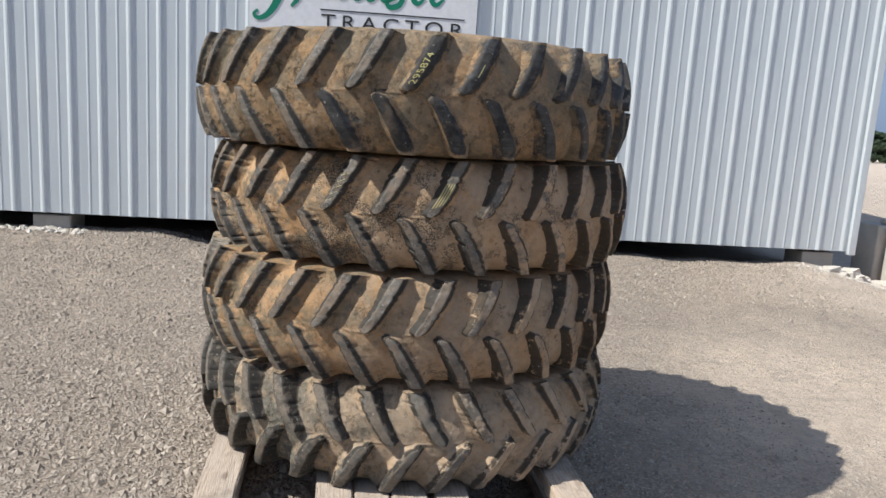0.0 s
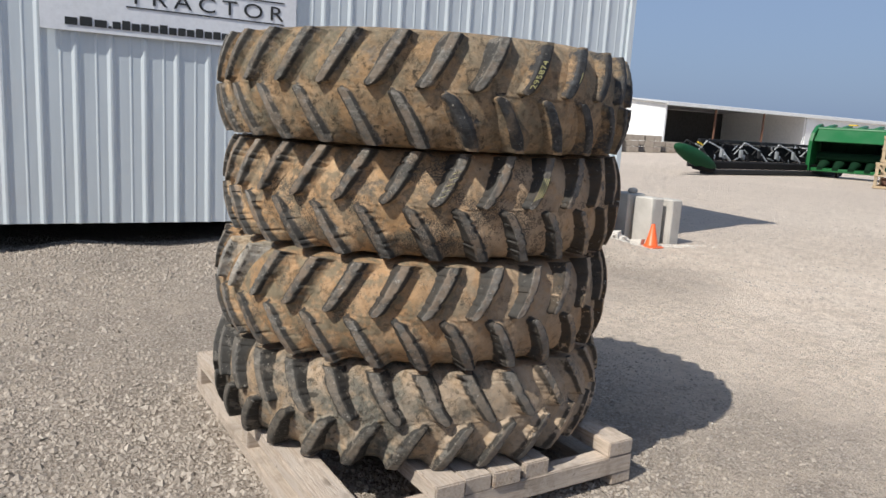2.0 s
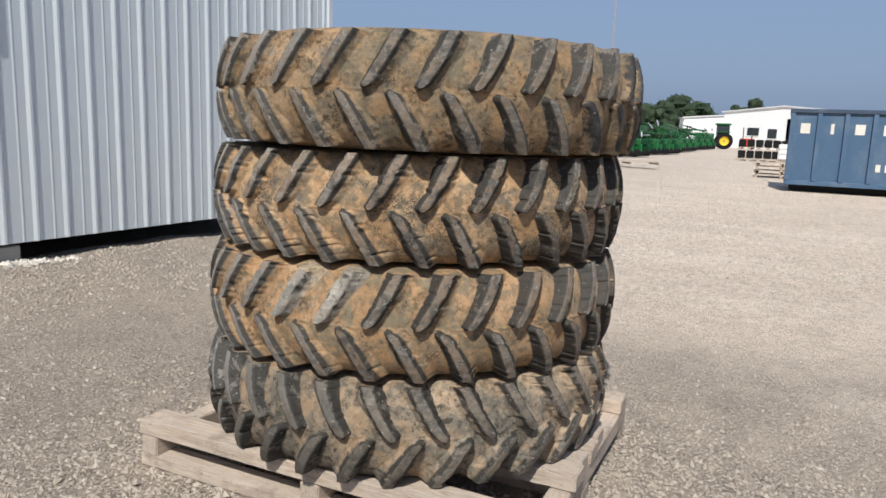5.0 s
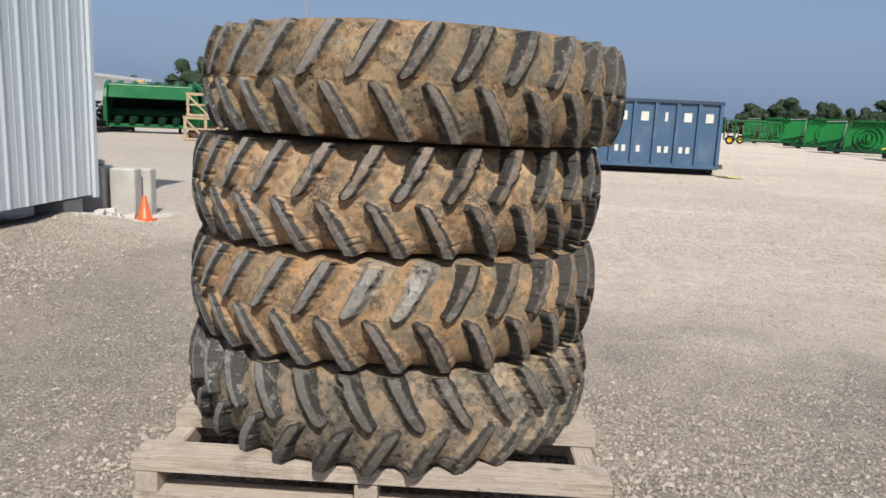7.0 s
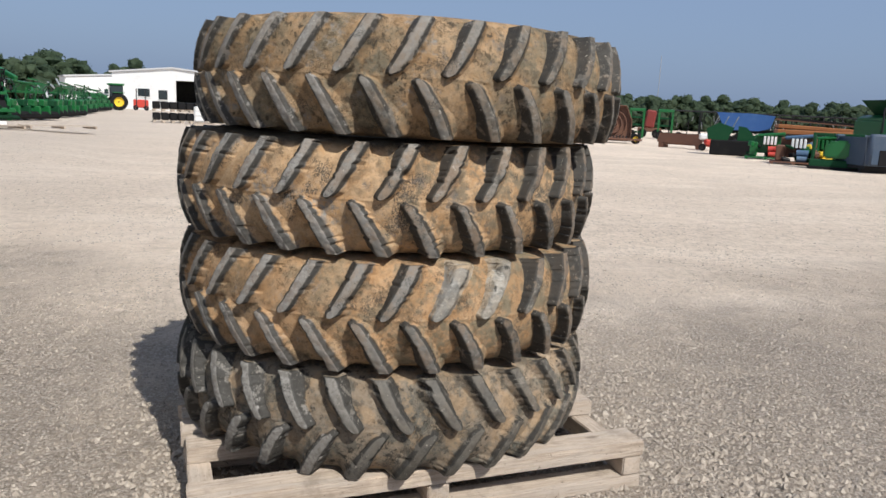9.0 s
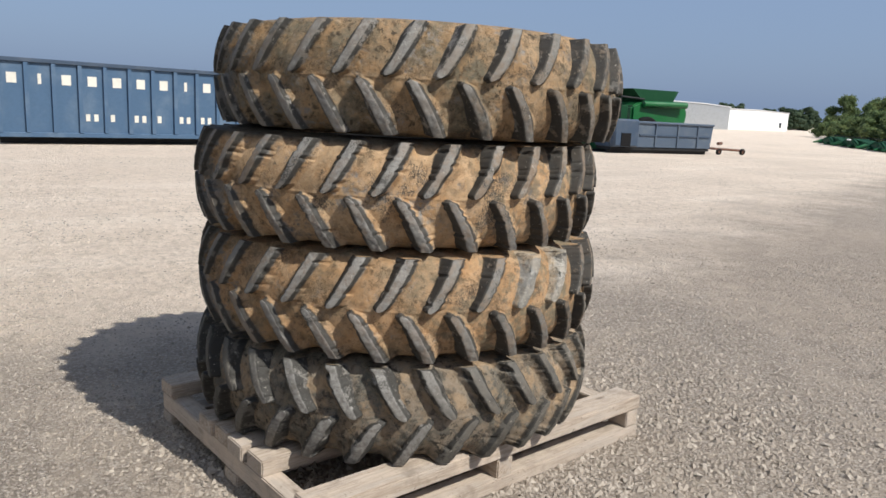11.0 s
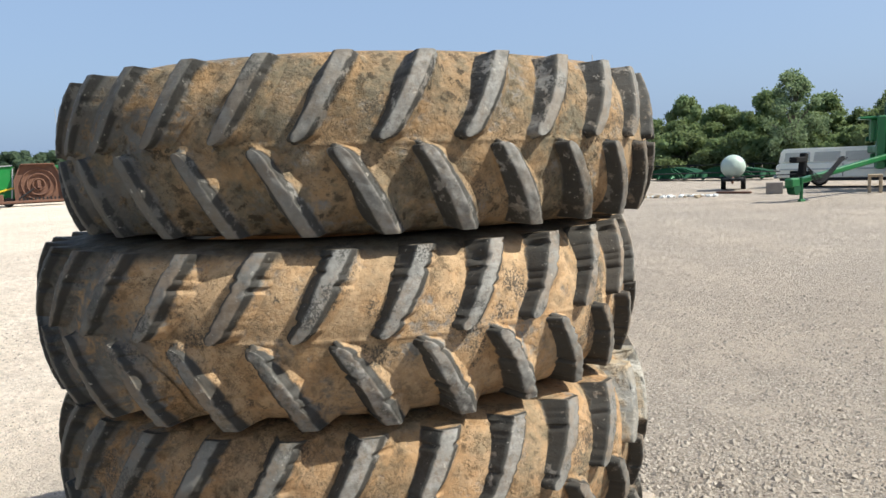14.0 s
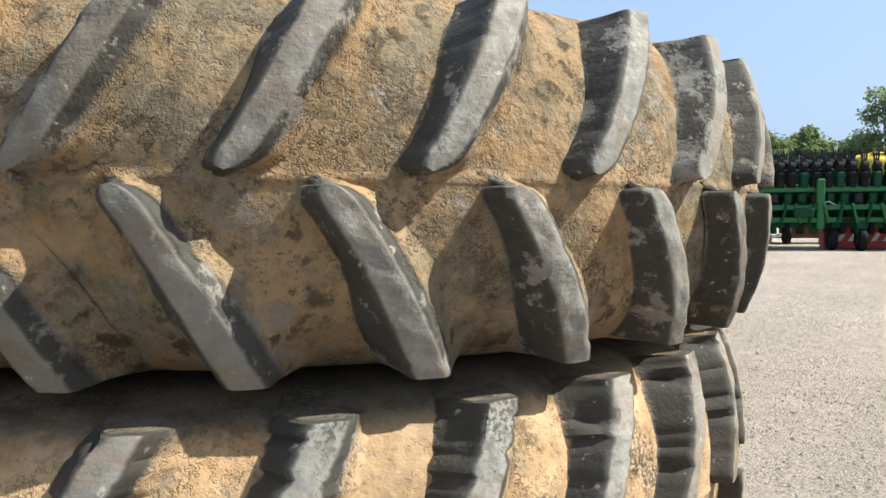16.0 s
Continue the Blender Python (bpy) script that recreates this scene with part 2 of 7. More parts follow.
    n2 = m.bump(m.math("MULTIPLY", m.math("MULTIPLY", relief, 1 - 0.6 * sleek), m.math("SUBTRACT", m.math("ADD", crumb, m.math("MULTIPLY", mottle, 0.8)), m.math("MULTIPLY", m.math("MULTIPLY", hollow, mask), 0.9))), 0.55, 0.011, n1)
    n3 = m.bump(m.math("ADD", m.math("MULTIPLY", streak, 0.8), m.math("SUBTRACT", m.math("MULTIPLY", grain, 0.5), m.math("MULTIPLY", rim, 0.8))), 0.3, 0.004, n2)
    return m.done(col, rough, n3, 0.0, 0.22)


def wood_material(name, pale, dark, grey):
    m = Nodes(name)
    p = m.local()
    rnd = m.node("ShaderNodeObjectInfo").outputs["Random"]
    long = m.scaled(p, (1.0, 14.0, 14.0))
    grain, streak = m.noise(long, 6, 6, 0.7), m.noise(m.scaled(p, (0.6, 5, 5)), 5, 4)
    hair = m.noise(m.scaled(p, (2.0, 60.0, 60.0)), 5, 3, 0.6)
    col = m.mix(m.ramp(grain, 0.38, 0.64), pale, dark)
    col = m.mix(m.ramp(streak, 0.42, 0.64, 0, 0.8), col, grey)
    col = m.mix(m.ramp(hair, 0.52, 0.70, 0, 0.5), col, tuple(v * 0.45 for v in dark))
    col = m.mix(m.math("MULTIPLY", rnd, 0.55), col, grey)
    knot = m.ramp(m.cells(m.scaled(p, (1.0, 3.0, 3.0)), 2.6), 0.04, 0.12, 1, 0)
    col = m.mix(m.math("MULTIPLY", knot, 0.7), col, tuple(v * 0.45 for v in dark))
    col = m.mix(m.ramp(m.noise(p, 4, 6, 0.7), 0.50, 0.66, 0, 0.6), col, (0.22, 0.18, 0.14))
    col = m.mix(m.ramp(m.noise(p, 2.3, 5, 0.7), 0.52, 0.68, 0, 0.45), col, tuple(min(1, v * 1.25) for v in pale))
    col = m.mix(m.ramp(m.noise(p, 45, 4, 0.7), 0.62, 0.70, 0, 0.7), col, (0.09, 0.075, 0.06))
    return m.done(col, 0.85, m.bump(m.math("ADD", grain, m.math("MULTIPLY", hair, 0.7)), 0.8, 0.006), 0, 0.2)


def ground_material():
    m = Nodes("gravel_ground")
    p = m.where()
    flat = m.scaled(p, (1, 1, 0))
    warp = m.node("ShaderNodeVectorMath", flat, m.scaled(m.node("ShaderNodeTexNoise", m.scaled(p, (9, 9, 0))).outputs[1], (0.03, 0.03, 0)), operation="ADD").outputs[0]
    stones = m.cells(warp, 62, "F1")
    tint = m.node("ShaderNodeSeparateColor", m.cells(warp, 62, "F1", 1)).outputs[0]
    small, mid, big, wide = m.noise(flat, 75, 4, 0.7), m.noise(flat, 3.2, 6, 0.65), m.noise(flat, 0.42, 5, 0.6), m.noise(flat, 0.11, 4)
    fines = (0.459, 0.384, 0.311)
    gravel = m.mix(tint, (0.341, 0.287, 0.238), (0.571, 0.495, 0.423))
    gravel = m.mix(m.ramp(stones, 0.34, 0.72, 0, 0.8), gravel, (0.285, 0.236, 0.190))
    # fines between the stones, more in some places
    dust = m.math("ADD", m.math("MULTIPLY", mid, 0.6), m.math("MULTIPLY", big, 0.55))
    gravel = m.mix(m.ramp(dust, 0.52, 0.72, 0.0, 0.8), gravel, fines)
    gravel = m.mix(m.ramp(wide, 0.46, 0.6, 0, 0.30), gravel, (0.413, 0.334, 0.263))
    lane = m.mix(m.ramp(mid, 0.35, 0.7), (0.746, 0.631, 0.524), (0.619, 0.516, 0.422))
    lane = m.mix(m.ramp(small, 0.52, 0.75, 0, 0.4), lane, (0.397, 0.327, 0.264))
    lane = m.mix(m.ramp(m.noise(m.scaled(p, (0.5, 0.09, 0)), 1.6, 5), 0.48, 0.64, 0, 0.4), lane, (0.830, 0.735, 0.632))
    lane = m.mix(m.ramp(wide, 0.45, 0.62, 0, 0.35), lane, (0.553, 0.467, 0.390))
    rut = m.noise(m.scaled(p, (3.0, 1.0, 0)), 2.4, 6, 0.7)
    patch = m.noise(flat, 14, 5, 0.75)
    lane = m.mix(m.ramp(patch, 0.5, 0.66, 0, 0.55), lane, (0.447, 0.383, 0.320))
    lane = m.mix(m.ramp(rut, 0.52, 0.64, 0, 0.5), lane, (0.472, 0.393, 0.327))
    lane = m.mix(m.ramp(patch, 0.46, 0.34, 0, 0.45), lane, (0.804, 0.712, 0.626))
    churn = m.noise(m.scaled(p, (1.0, 1.6, 0)), 6.5, 7, 0.78)
    zone = m.ramp(m.noise(flat, 0.22, 3), 0.40, 0.58, 0.15, 1.0)
    lane = m.mix(m.math("MULTIPLY", m.ramp(churn, 0.49, 0.60, 0, 0.6), zone), lane, (0.400, 0.337, 0.267))
    s = m.node("ShaderNodeSeparateXYZ", p)
    # the lane is less dusty beyond the shed
    lane = m.mix(m.ramp(s.outputs[1], 4.5, 13.0, 0, 0.6), lane, (0.447, 0.389, 0.336))
    # the driven lane lies beyond the gravel pad
    edge = m.math("ADD", m.math("MULTIPLY", s.outputs[0], 1.0), m.math("MULTIPLY", s.outputs[1], 0.10))
    edge = m.math("ADD", edge, m.math("MULTIPLY", m.math("MINIMUM", m.math("SUBTRACT", s.outputs[1], 1.0), 0.0), 0.25))
    edge = m.math("ADD", edge, m.math("MULTIPLY", m.math("SUBTRACT", m.noise(flat, 0.6, 5), 0.5), 6.0))
    edge = m.math("ADD", edge, m.math("MULTIPLY", m.math("SUBTRACT", mid, 0.5), 2.5))
    # coarse gravel goes on past the shed's corner
    edge = m.math("SUBTRACT", edge, m.ramp(s.outputs[1], 4.5, 7.0, 0, 3.0))
    mask = m.ramp(edge, 0.3, 3.9, 0, 0.92)
    lane = m.mix(1.0, lane, (1.08, 1.07, 1.05), "MULTIPLY")
    col = m.mix(mask, gravel, lane)
    low = m.math("SUBTRACT", 1.0, stones)
    keep = m.math("SUBTRACT", 1.0, m.math("MULTIPLY", mask, 0.7))
    n1 = m.bump(m.math("ADD", mid, m.math("ADD", m.math("MULTIPLY", m.math("ADD", rut, patch), 0.5), m.math("MULTIPLY", churn, 1.2))), 0.8, 0.09)
    n2 = m.bump(m.math("MULTIPLY", low, m.math("MULTIPLY", keep, m.ramp(dust, 0.70, 0.50, 0.35, 1.0))), 0.8, 0.018, n1)
    n3 = m.bump(small, 0.5, 0.007, n2)
    return m.done(col, 0.95, n3, 0, 0.15)


def stone_material(name, lo, hi):
    m = Nodes(name)
    r = m.node("ShaderNodeNewGeometry").outputs["Random Per Island"]
    col = m.mix(r, lo, hi)
    col = m.mix(m.ramp(m.noise(m.where(), 60, 3), 0.4, 0.7, 0, 0.4), col, tuple(v * 0.6 for v in lo))
    return m.done(col, 0.92, m.bump(m.noise(m.where(), 150, 3), 0.4, 0.003), 0, 0.2)


def steel_wall_material():
    m = Nodes("white_steel_sheet")
    p = m.where()
    run = m.noise(m.scaled(p, (6, 6, 0.35)), 2.0, 4)
    dust = m.noise(p, 1.2, 5)
    col = m.mix(m.ramp(run, 0.4, 0.75, 0, 0.3), (0.585, 0.640, 0.668), (0.485, 0.525, 0.55))
    col = m.mix(m.ramp(dust, 0.5, 0.8, 0, 0.3), col, (0.53, 0.53, 0.52))
    return m.done(col, m.ramp(dust, 0.3, 0.7, 0.34, 0.5), m.bump(dust, 0.12, 0.03), 0.15, 0.5)


def leaf_material(name, a, b, c):
    m = Nodes(name)
    r = m.node("ShaderNodeNewGeometry").outputs["Random Per Island"]
    big = m.noise(m.where(), 0.35, 3)
    col = m.mix(r, a, b)
    col = m.mix(m.ramp(big, 0.42, 0.62, 0, 0.8), col, c)
    # each tree has its own tone
    tone = m.node("ShaderNodeObjectInfo").outputs["Random"]
    col = m.mix(m.ramp(tone, 0.35, 1.0, 0, 0.28), col, tuple(v * 0.55 for v in a))
    m.done(col, 0.65, None, 0, 0.2)
    through_light = m.node("ShaderNodeBsdfTranslucent", m.mix(0.5, col, c))
    both = m.node("ShaderNodeMixShader", 0.52, m.bsdf.outputs[0], through_light.outputs[0])
    m.t.links.new(both.outputs[0], m.out.inputs[0])
    return m.mat


def concrete_material():
    m = Nodes("cast_concrete")
    p = m.where()
    col = m.mix(m.ramp(m.noise(p, 3, 5), 0.35, 0.7), (0.50, 0.475, 0.43), (0.40, 0.375, 0.34))
    col = m.mix(m.ramp(m.cells(p, 40), 0.0, 0.15, 0.4, 0), col, (0.2, 0.19, 0.17))
    return m.done(col, 0.9, m.bump(m.noise(p, 35, 5), 0.5, 0.01), 0, 0.2)


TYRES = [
    tyre_material("mud_on_rubber_top", (0.262, 0.165, 0.088), (0.345, 0.240, 0.145), (0.140, 0.108, 0.073), 0.05, (0.150, 0.139, 0.121), 0.24, (0.1, 0.95), 0.12, 0.18, bare_shade_amount=0.75, coated=0.0),
    tyre_material("mud_on_rubber_second", (0.368, 0.219, 0.110), (0.485, 0.330, 0.195), (0.110, 0.088, 0.062), 0.02, (0.138, 0.129, 0.114), 0.42, (0.5, 0.8), 0.05, bare_shade_amount=0.9, sleek=0.65, wall=1.2635, bare_shade_from=0.38),
    tyre_material("mud_on_rubber_third", (0.322, 0.190, 0.096), (0.412, 0.274, 0.162), (0.145, 0.110, 0.072), 0.08, (0.140, 0.129, 0.112), 0.31, (0.5, 0.8), 0.15, bare_shade_amount=0.8, sleek=0.35, bare_shade_from=0.28),
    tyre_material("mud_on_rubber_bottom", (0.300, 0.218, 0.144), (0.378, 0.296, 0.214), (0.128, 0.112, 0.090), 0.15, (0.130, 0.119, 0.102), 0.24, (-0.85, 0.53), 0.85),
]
CLEAN_LUG = tyre_material("clean_black_rubber", (0.275, 0.175, 0.095), (0.37, 0.26, 0.16), (0.15, 0.115, 0.08), -0.05, (0.036, 0.038, 0.040), 0.08, dusted=0.05, filmed=0.08, coated=0.0)
CLAY_LUG = tyre_material("dried_clay_on_rubber", (0.36, 0.28, 0.20), (0.46, 0.39, 0.30), (0.24, 0.19, 0.14), -0.04, (0.25, 0.238, 0.212), 0.10)
WOOD = wood_material("weathered_pine", (0.55, 0.452, 0.362), (0.33, 0.255, 0.19), (0.45, 0.388, 0.33))
CRATE_WOOD = wood_material("crate_pine", (0.52, 0.40, 0.25), (0.38, 0.27, 0.16), (0.42, 0.34, 0.24))
GROUND = ground_material()
STONES = stone_material("limestone_chips", (0.288, 0.246, 0.204), (0.440, 0.384, 0.322))
RUBBLE = stone_material("pale_rubble", (0.42, 0.385, 0.335), (0.66, 0.62, 0.56))
STEEL_WALL = steel_wall_material()
CONCRETE = concrete_material()
GREEN = plain("green_paint", (0.007, 0.112, 0.028), (0.022, 0.13, 0.046), 0.42, 1.5, 0.5)
DARK_GREEN = plain("dark_green_paint", (0.005, 0.052, 0.02), (0.02, 0.075, 0.035), 0.75, 1.5, 0.5, spec=0.2)
# green with the shade inside the headers put into its colour
SHADE_GREEN = plain("green_paint_with_shade", (0.004, 0.026, 0.011), (0.012, 0.036, 0.018), 0.8, 1.5, 0.5, spec=0.15)
MOWER_GREEN = plain("bright_green_paint", (0.012, 0.185, 0.040), (0.035, 0.20, 0.06), 0.5, 1.2, 0.6, spec=0.25)
YELLOW = plain("yellow_paint", (0.75, 0.52, 0.03), (0.6, 0.42, 0.08), 0.5)
RED = plain("red_paint", (0.50, 0.045, 0.03), (0.42, 0.09, 0.06), 0.5)
ORANGE_RUST = plain("orange_rust", (0.27, 0.105, 0.035), (0.20, 0.085, 0.04), 0.85, 2.0, 0.8)
DARK_RED = plain("dull_red_paint", (0.20, 0.028, 0.022), (0.15, 0.04, 0.03), 0.6)
STACK = plain("weathered_block", (0.25, 0.215, 0.18), (0.16, 0.125, 0.105), 0.9, 2.0, 0.8)
RUST = plain("rusty_steel", (0.13, 0.062, 0.04), (0.20, 0.10, 0.06), 0.85, 2.0, 0.8)
BLACK = plain("black_rubber", (0.012, 0.012, 0.013), (0.03, 0.029, 0.027), 0.75, 2.0, 0.6, spec=0.1)
IRON = plain("dark_iron", (0.024, 0.025, 0.027), (0.055, 0.05, 0.045), 0.6, 2.5, 0.6, 0.1, spec=0.2)
GALV = plain("galvanised_steel", (0.42, 0.44, 0.45), (0.30, 0.30, 0.30), 0.45, 3.0, 0.6, 0.5)
BLUE = plain("blue_paint", (0.064, 0.118, 0.198), (0.125, 0.178, 0.245), 0.6, 1.1, 0.8, spec=0.25)
DARK_BLUE = plain("navy_paint", (0.035, 0.06, 0.10), (0.08, 0.10, 0.13), 0.6, 1.5, 0.7)
TRAILER_BLUE = plain("deep_blue_paint", (0.025, 0.09, 0.27), (0.06, 0.14, 0.32), 0.5, 1.2, 0.6)
STEEL_BLUE = plain("slate_blue_paint", (0.07, 0.098, 0.14), (0.12, 0.145, 0.17), 0.5, 1.2, 0.8)
BEIGE = plain("off_white_paint", (0.68, 0.66, 0.59), (0.58, 0.55, 0.47), 0.4, 1.2, 0.6)
WHITE = plain("white_paint", (0.78, 0.78, 0.76), (0.68, 0.67, 0.64), 0.5, 1.2, 0.6)
SIGN_WHITE = plain("sign_board_white", (0.74, 0.76, 0.79), (0.68, 0.69, 0.71), 0.4, 1.5, 0.5, 0.0, 0.05)
BARN_WHITE = plain("white_barn_steel", (0.80, 0.81, 0.80), (0.70, 0.71, 0.71), 0.5, 0.3, 0.6)
INK = plain("black_lettering", (0.02, 0.022, 0.022), (0.05, 0.05, 0.05), 0.5, 3.0, 0.4, 0.0, 0.02)
SIGN_GREEN = plain("green_lettering", (0.0, 0.20, 0.12), (0.02, 0.24, 0.15), 0.5, 3.0, 0.4, 0.0, 0.02)
ORANGE = plain("orange_plastic", (0.80, 0.13, 0.03), (0.70, 0.20, 0.09), 0.45, 4.0, 0.5)
CHALK = plain("yellow_paint_marker", (0.55, 0.50, 0.20), (0.40, 0.36, 0.17), 0.7, 20.0, 0.6)
ROOF = plain("pale_roof_steel", (0.55, 0.56, 0.57), (0.48, 0.48, 0.48), 0.5, 0.5)
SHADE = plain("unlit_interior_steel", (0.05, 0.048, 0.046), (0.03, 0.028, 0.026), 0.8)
GLASS = plain("dark_window_glass", (0.03, 0.04, 0.045), (0.05, 0.06, 0.065), 0.12, 2.0, 0.4, 0.0, 0.01)
VAN_CREAM = plain("cream_van_paint", (0.80, 0.79, 0.70), (0.72, 0.70, 0.60), 0.4, 1.2, 0.6)
HAZY_GLASS = plain("hazy_window_glass", (0.42, 0.43, 0.40), (0.50, 0.50, 0.46), 0.25, 2.0, 0.5, 0.0, 0.02)
TANK_WHITE = plain("pale_green_plastic", (0.42, 0.50, 0.43), (0.36, 0.43, 0.36), 0.5)
BARK = plain("bark", (0.10, 0.08, 0.06), (0.15, 0.12, 0.09), 0.9, 4.0, 0.7)
LEAVES = leaf_material("tree_leaves", (0.108, 0.165, 0.068), (0.185, 0.262, 0.115), (0.200, 0.238, 0.098))
FAR_LEAVES = leaf_material("far_tree_leaves", (0.052, 0.084, 0.053), (0.090, 0.130, 0.074), (0.080, 0.117, 0.066))
PALE_LEAVES = leaf_material("pale_leaves", (0.15, 0.21, 0.11), (0.27, 0.34, 0.20), (0.22, 0.28, 0.15))


# ---- mesh helpers ----
def solid(name, bm, material, parent=None, label="", smooth=None):
    """Links a bmesh as one mesh object, as a part when it has a parent."""
    me = bpy.data.meshes.new(name)
    bmesh.ops.recalc_face_normals(bm, faces=bm.faces)
    bm.to_mesh(me)
    bm.free()
    me.materials.append(material)
    if smooth:
        me.polygons.foreach_set("use_smooth", [True] * len(me.polygons))
        me.set_sharp_from_angle(angle=radians(smooth))
    ob = new(name, me)
    ob.parent = parent
    if label:
        ob["label"] = label
    return ob


part = solid


def raw_mesh(name, verts, faces, material, smooth=True):
    me = bpy.data.meshes.new(name)
    me.from_pydata(np.asarray(verts, float).tolist(), [], faces if isinstance(faces, list) else np.asarray(faces, int).tolist())
    if smooth:
        me.polygons.foreach_set("use_smooth", [True] * len(me.polygons))
    me.materials.append(material)
    return me


def thing(name, m, label, category, group=""):
    """The empty at the base of a thing."""
    ob = new(name)
    ob.matrix_basis = m
    ob.empty_display_size = 0.2
    return tagged(ob, label, category, group)


def B(*boxes, bevel=0.0):
    """A bmesh of boxes: centre, size and, if wanted, a turn (degrees x, y, z)."""
    bm = bmesh.new()
    for c, s, *turn in boxes:
        m = pose(*c, *(turn[0] if turn else (0, 0, 0))) @ Matrix.Diagonal((*s, 1))
        bmesh.ops.create_cube(bm, size=1, matrix=m)
    if bevel:
        bmesh.ops.bevel(bm, geom=list(bm.edges), offset=bevel, segments=1, affect="EDGES", profile=0.5)
    return bm


def T(*tubes, n=10):
    """A bmesh of round bars: from, to, radius and, if tapered, the end's radius."""
    bm = bmesh.new()
    for a, b, r, *r2 in tubes:
        a, b = Vector(a), Vector(b)
        m = Matrix.Translation((a + b) / 2) @ (b - a).to_track_quat("Z", "Y").to_matrix().to_4x4()
        bmesh.ops.create_cone(bm, cap_ends=True, segments=n, radius1=r, radius2=r2[0] if r2 else r, depth=(b - a).length, matrix=m)
    return bm


def ring(profile, n=32, axis="Z", centre=(0, 0, 0)):
    """A bmesh turned from a closed profile of (radius, height)."""
    bm = bmesh.new()
    rows = []
    for i in range(n):
        a = 2 * math.pi * i / n
        row = []
        for r, z in profile:
            v = Vector((r * math.cos(a), r * math.sin(a), z))
            if axis == "X":
                v = Vector((v.z, v.x, v.y))
            elif axis == "Y":
                v = Vector((v.x, v.z, v.y))
            row.append(bm.verts.new(v + Vector(centre)))
        rows.append(row)
    k = len(profile)
    for i in range(n):
        a, b = rows[i], rows[(i + 1) % n]
        for j in range(k):
            q = [a[j], b[j], b[(j + 1) % k], a[(j + 1) % k]]
            bm.faces.new(q)
    return bm


def slab(points, y0, y1):
    """A bmesh: a polygon in x and z, drawn out from y0 to y1."""
    bm = bmesh.new()
    lo = [bm.verts.new((x, y0, z)) for x, z in points]
    hi = [bm.verts.new((x, y1, z)) for x, z in points]
    bm.faces.new(lo)
    bm.faces.new(hi[::-1])
    for i in range(len(lo)):
        j = (i + 1) % len(lo)
        bm.faces.new((lo[i], lo[j], hi[j], hi[i]))
    return bm


def spline(points, n):
    """Evenly spaced points on a smooth curve through points."""
    p = np.array(points, float)
    q = np.vstack([2 * p[0] - p[1], p, 2 * p[-1] - p[-2]])
    fine = []
    for i in range(1, len(q) - 2):
        for t in np.linspace(0, 1, 24, endpoint=False):
            a, b, c, d = q[i - 1], q[i], q[i + 1], q[i + 2]
            fine.append(0.5 * (2 * b + (c - a) * t + (2 * a - 5 * b + 4 * c - d) * t**2 + (3 * b - a - 3 * c + d) * t**3))
    fine = np.array(fine + [p[-1]])
    run = np.r_[0, np.cumsum(np.linalg.norm(np.diff(fine, axis=0), axis=1))]
    u = np.linspace(0, run[-1], n)
    return np.stack([np.interp(u, run, fine[:, k]) for k in range(2)], 1), u


def ribbon(points, thin, thick, y, depth=0.004):
    """A bmesh: a flat painted stroke through points in x and z, thickest at its middle."""
    p, _ = spline(points, 8 * len(points))
    t = np.gradient(p, axis=0)
    t /= np.linalg.norm(t, axis=1, keepdims=True)
    half = 0.5 * (thin + (thick - thin) * np.sin(np.linspace(0.0, np.pi, len(p))) ** 1.3)[:, None]
    side = np.stack([-t[:, 1], t[:, 0]], 1) * half
    bm = bmesh.new()
    rows = [[bm.verts.new((x, yy, z)) for x, z in (a, b) for yy in (y, y + depth)] for a, b in zip(p + side, p - side)]
    for a, b in zip(rows, rows[1:]):
        for u, v in ((0, 1), (1, 3), (3, 2), (2, 0)):
            bm.faces.new((a[u], a[v], b[v], b[u]))
    for end in (rows[0], rows[-1]):
        bm.faces.new((end[0], end[1], end[3], end[2]))
    return bm


def wheel(parent, c, r, w, rim=YELLOW, axis="Y", rimlabel="yellow wheel rim"):
    """A tyre with a rim under it."""
    h = w / 2
    tyre = part("wheel", ring([(r * 0.55, -h), (r * 0.92, -h), (r, -h * 0.6), (r, h * 0.6), (r * 0.92, h), (r * 0.55, h)], 28, axis, c), BLACK, parent, "black rubber wheel", 40)
    part("rim", ring([(r * 0.08, -h * 0.25), (r * 0.45, -h * 0.3), (r * 0.57, -h * 0.95), (r * 0.57, h * 0.95), (r * 0.45, h * 0.3), (r * 0.08, h * 0.25)], 24, axis, c), rim, tyre, rimlabel, 40)
    return tyre


# ---- ground ----
WALL_AT, WALL_TURN = Vector((4.929, 8.692, 0)), math.atan(0.096)
WALL_U = Vector((math.cos(WALL_TURN), math.sin(WALL_TURN), 0))
WALL_N = Vector((math.sin(WALL_TURN), -math.cos(WALL_TURN), 0))


def ease(a, b, x):
    x = np.clip((x - a) / (b - a), 0, 1)
    return x * x * (3 - 2 * x)


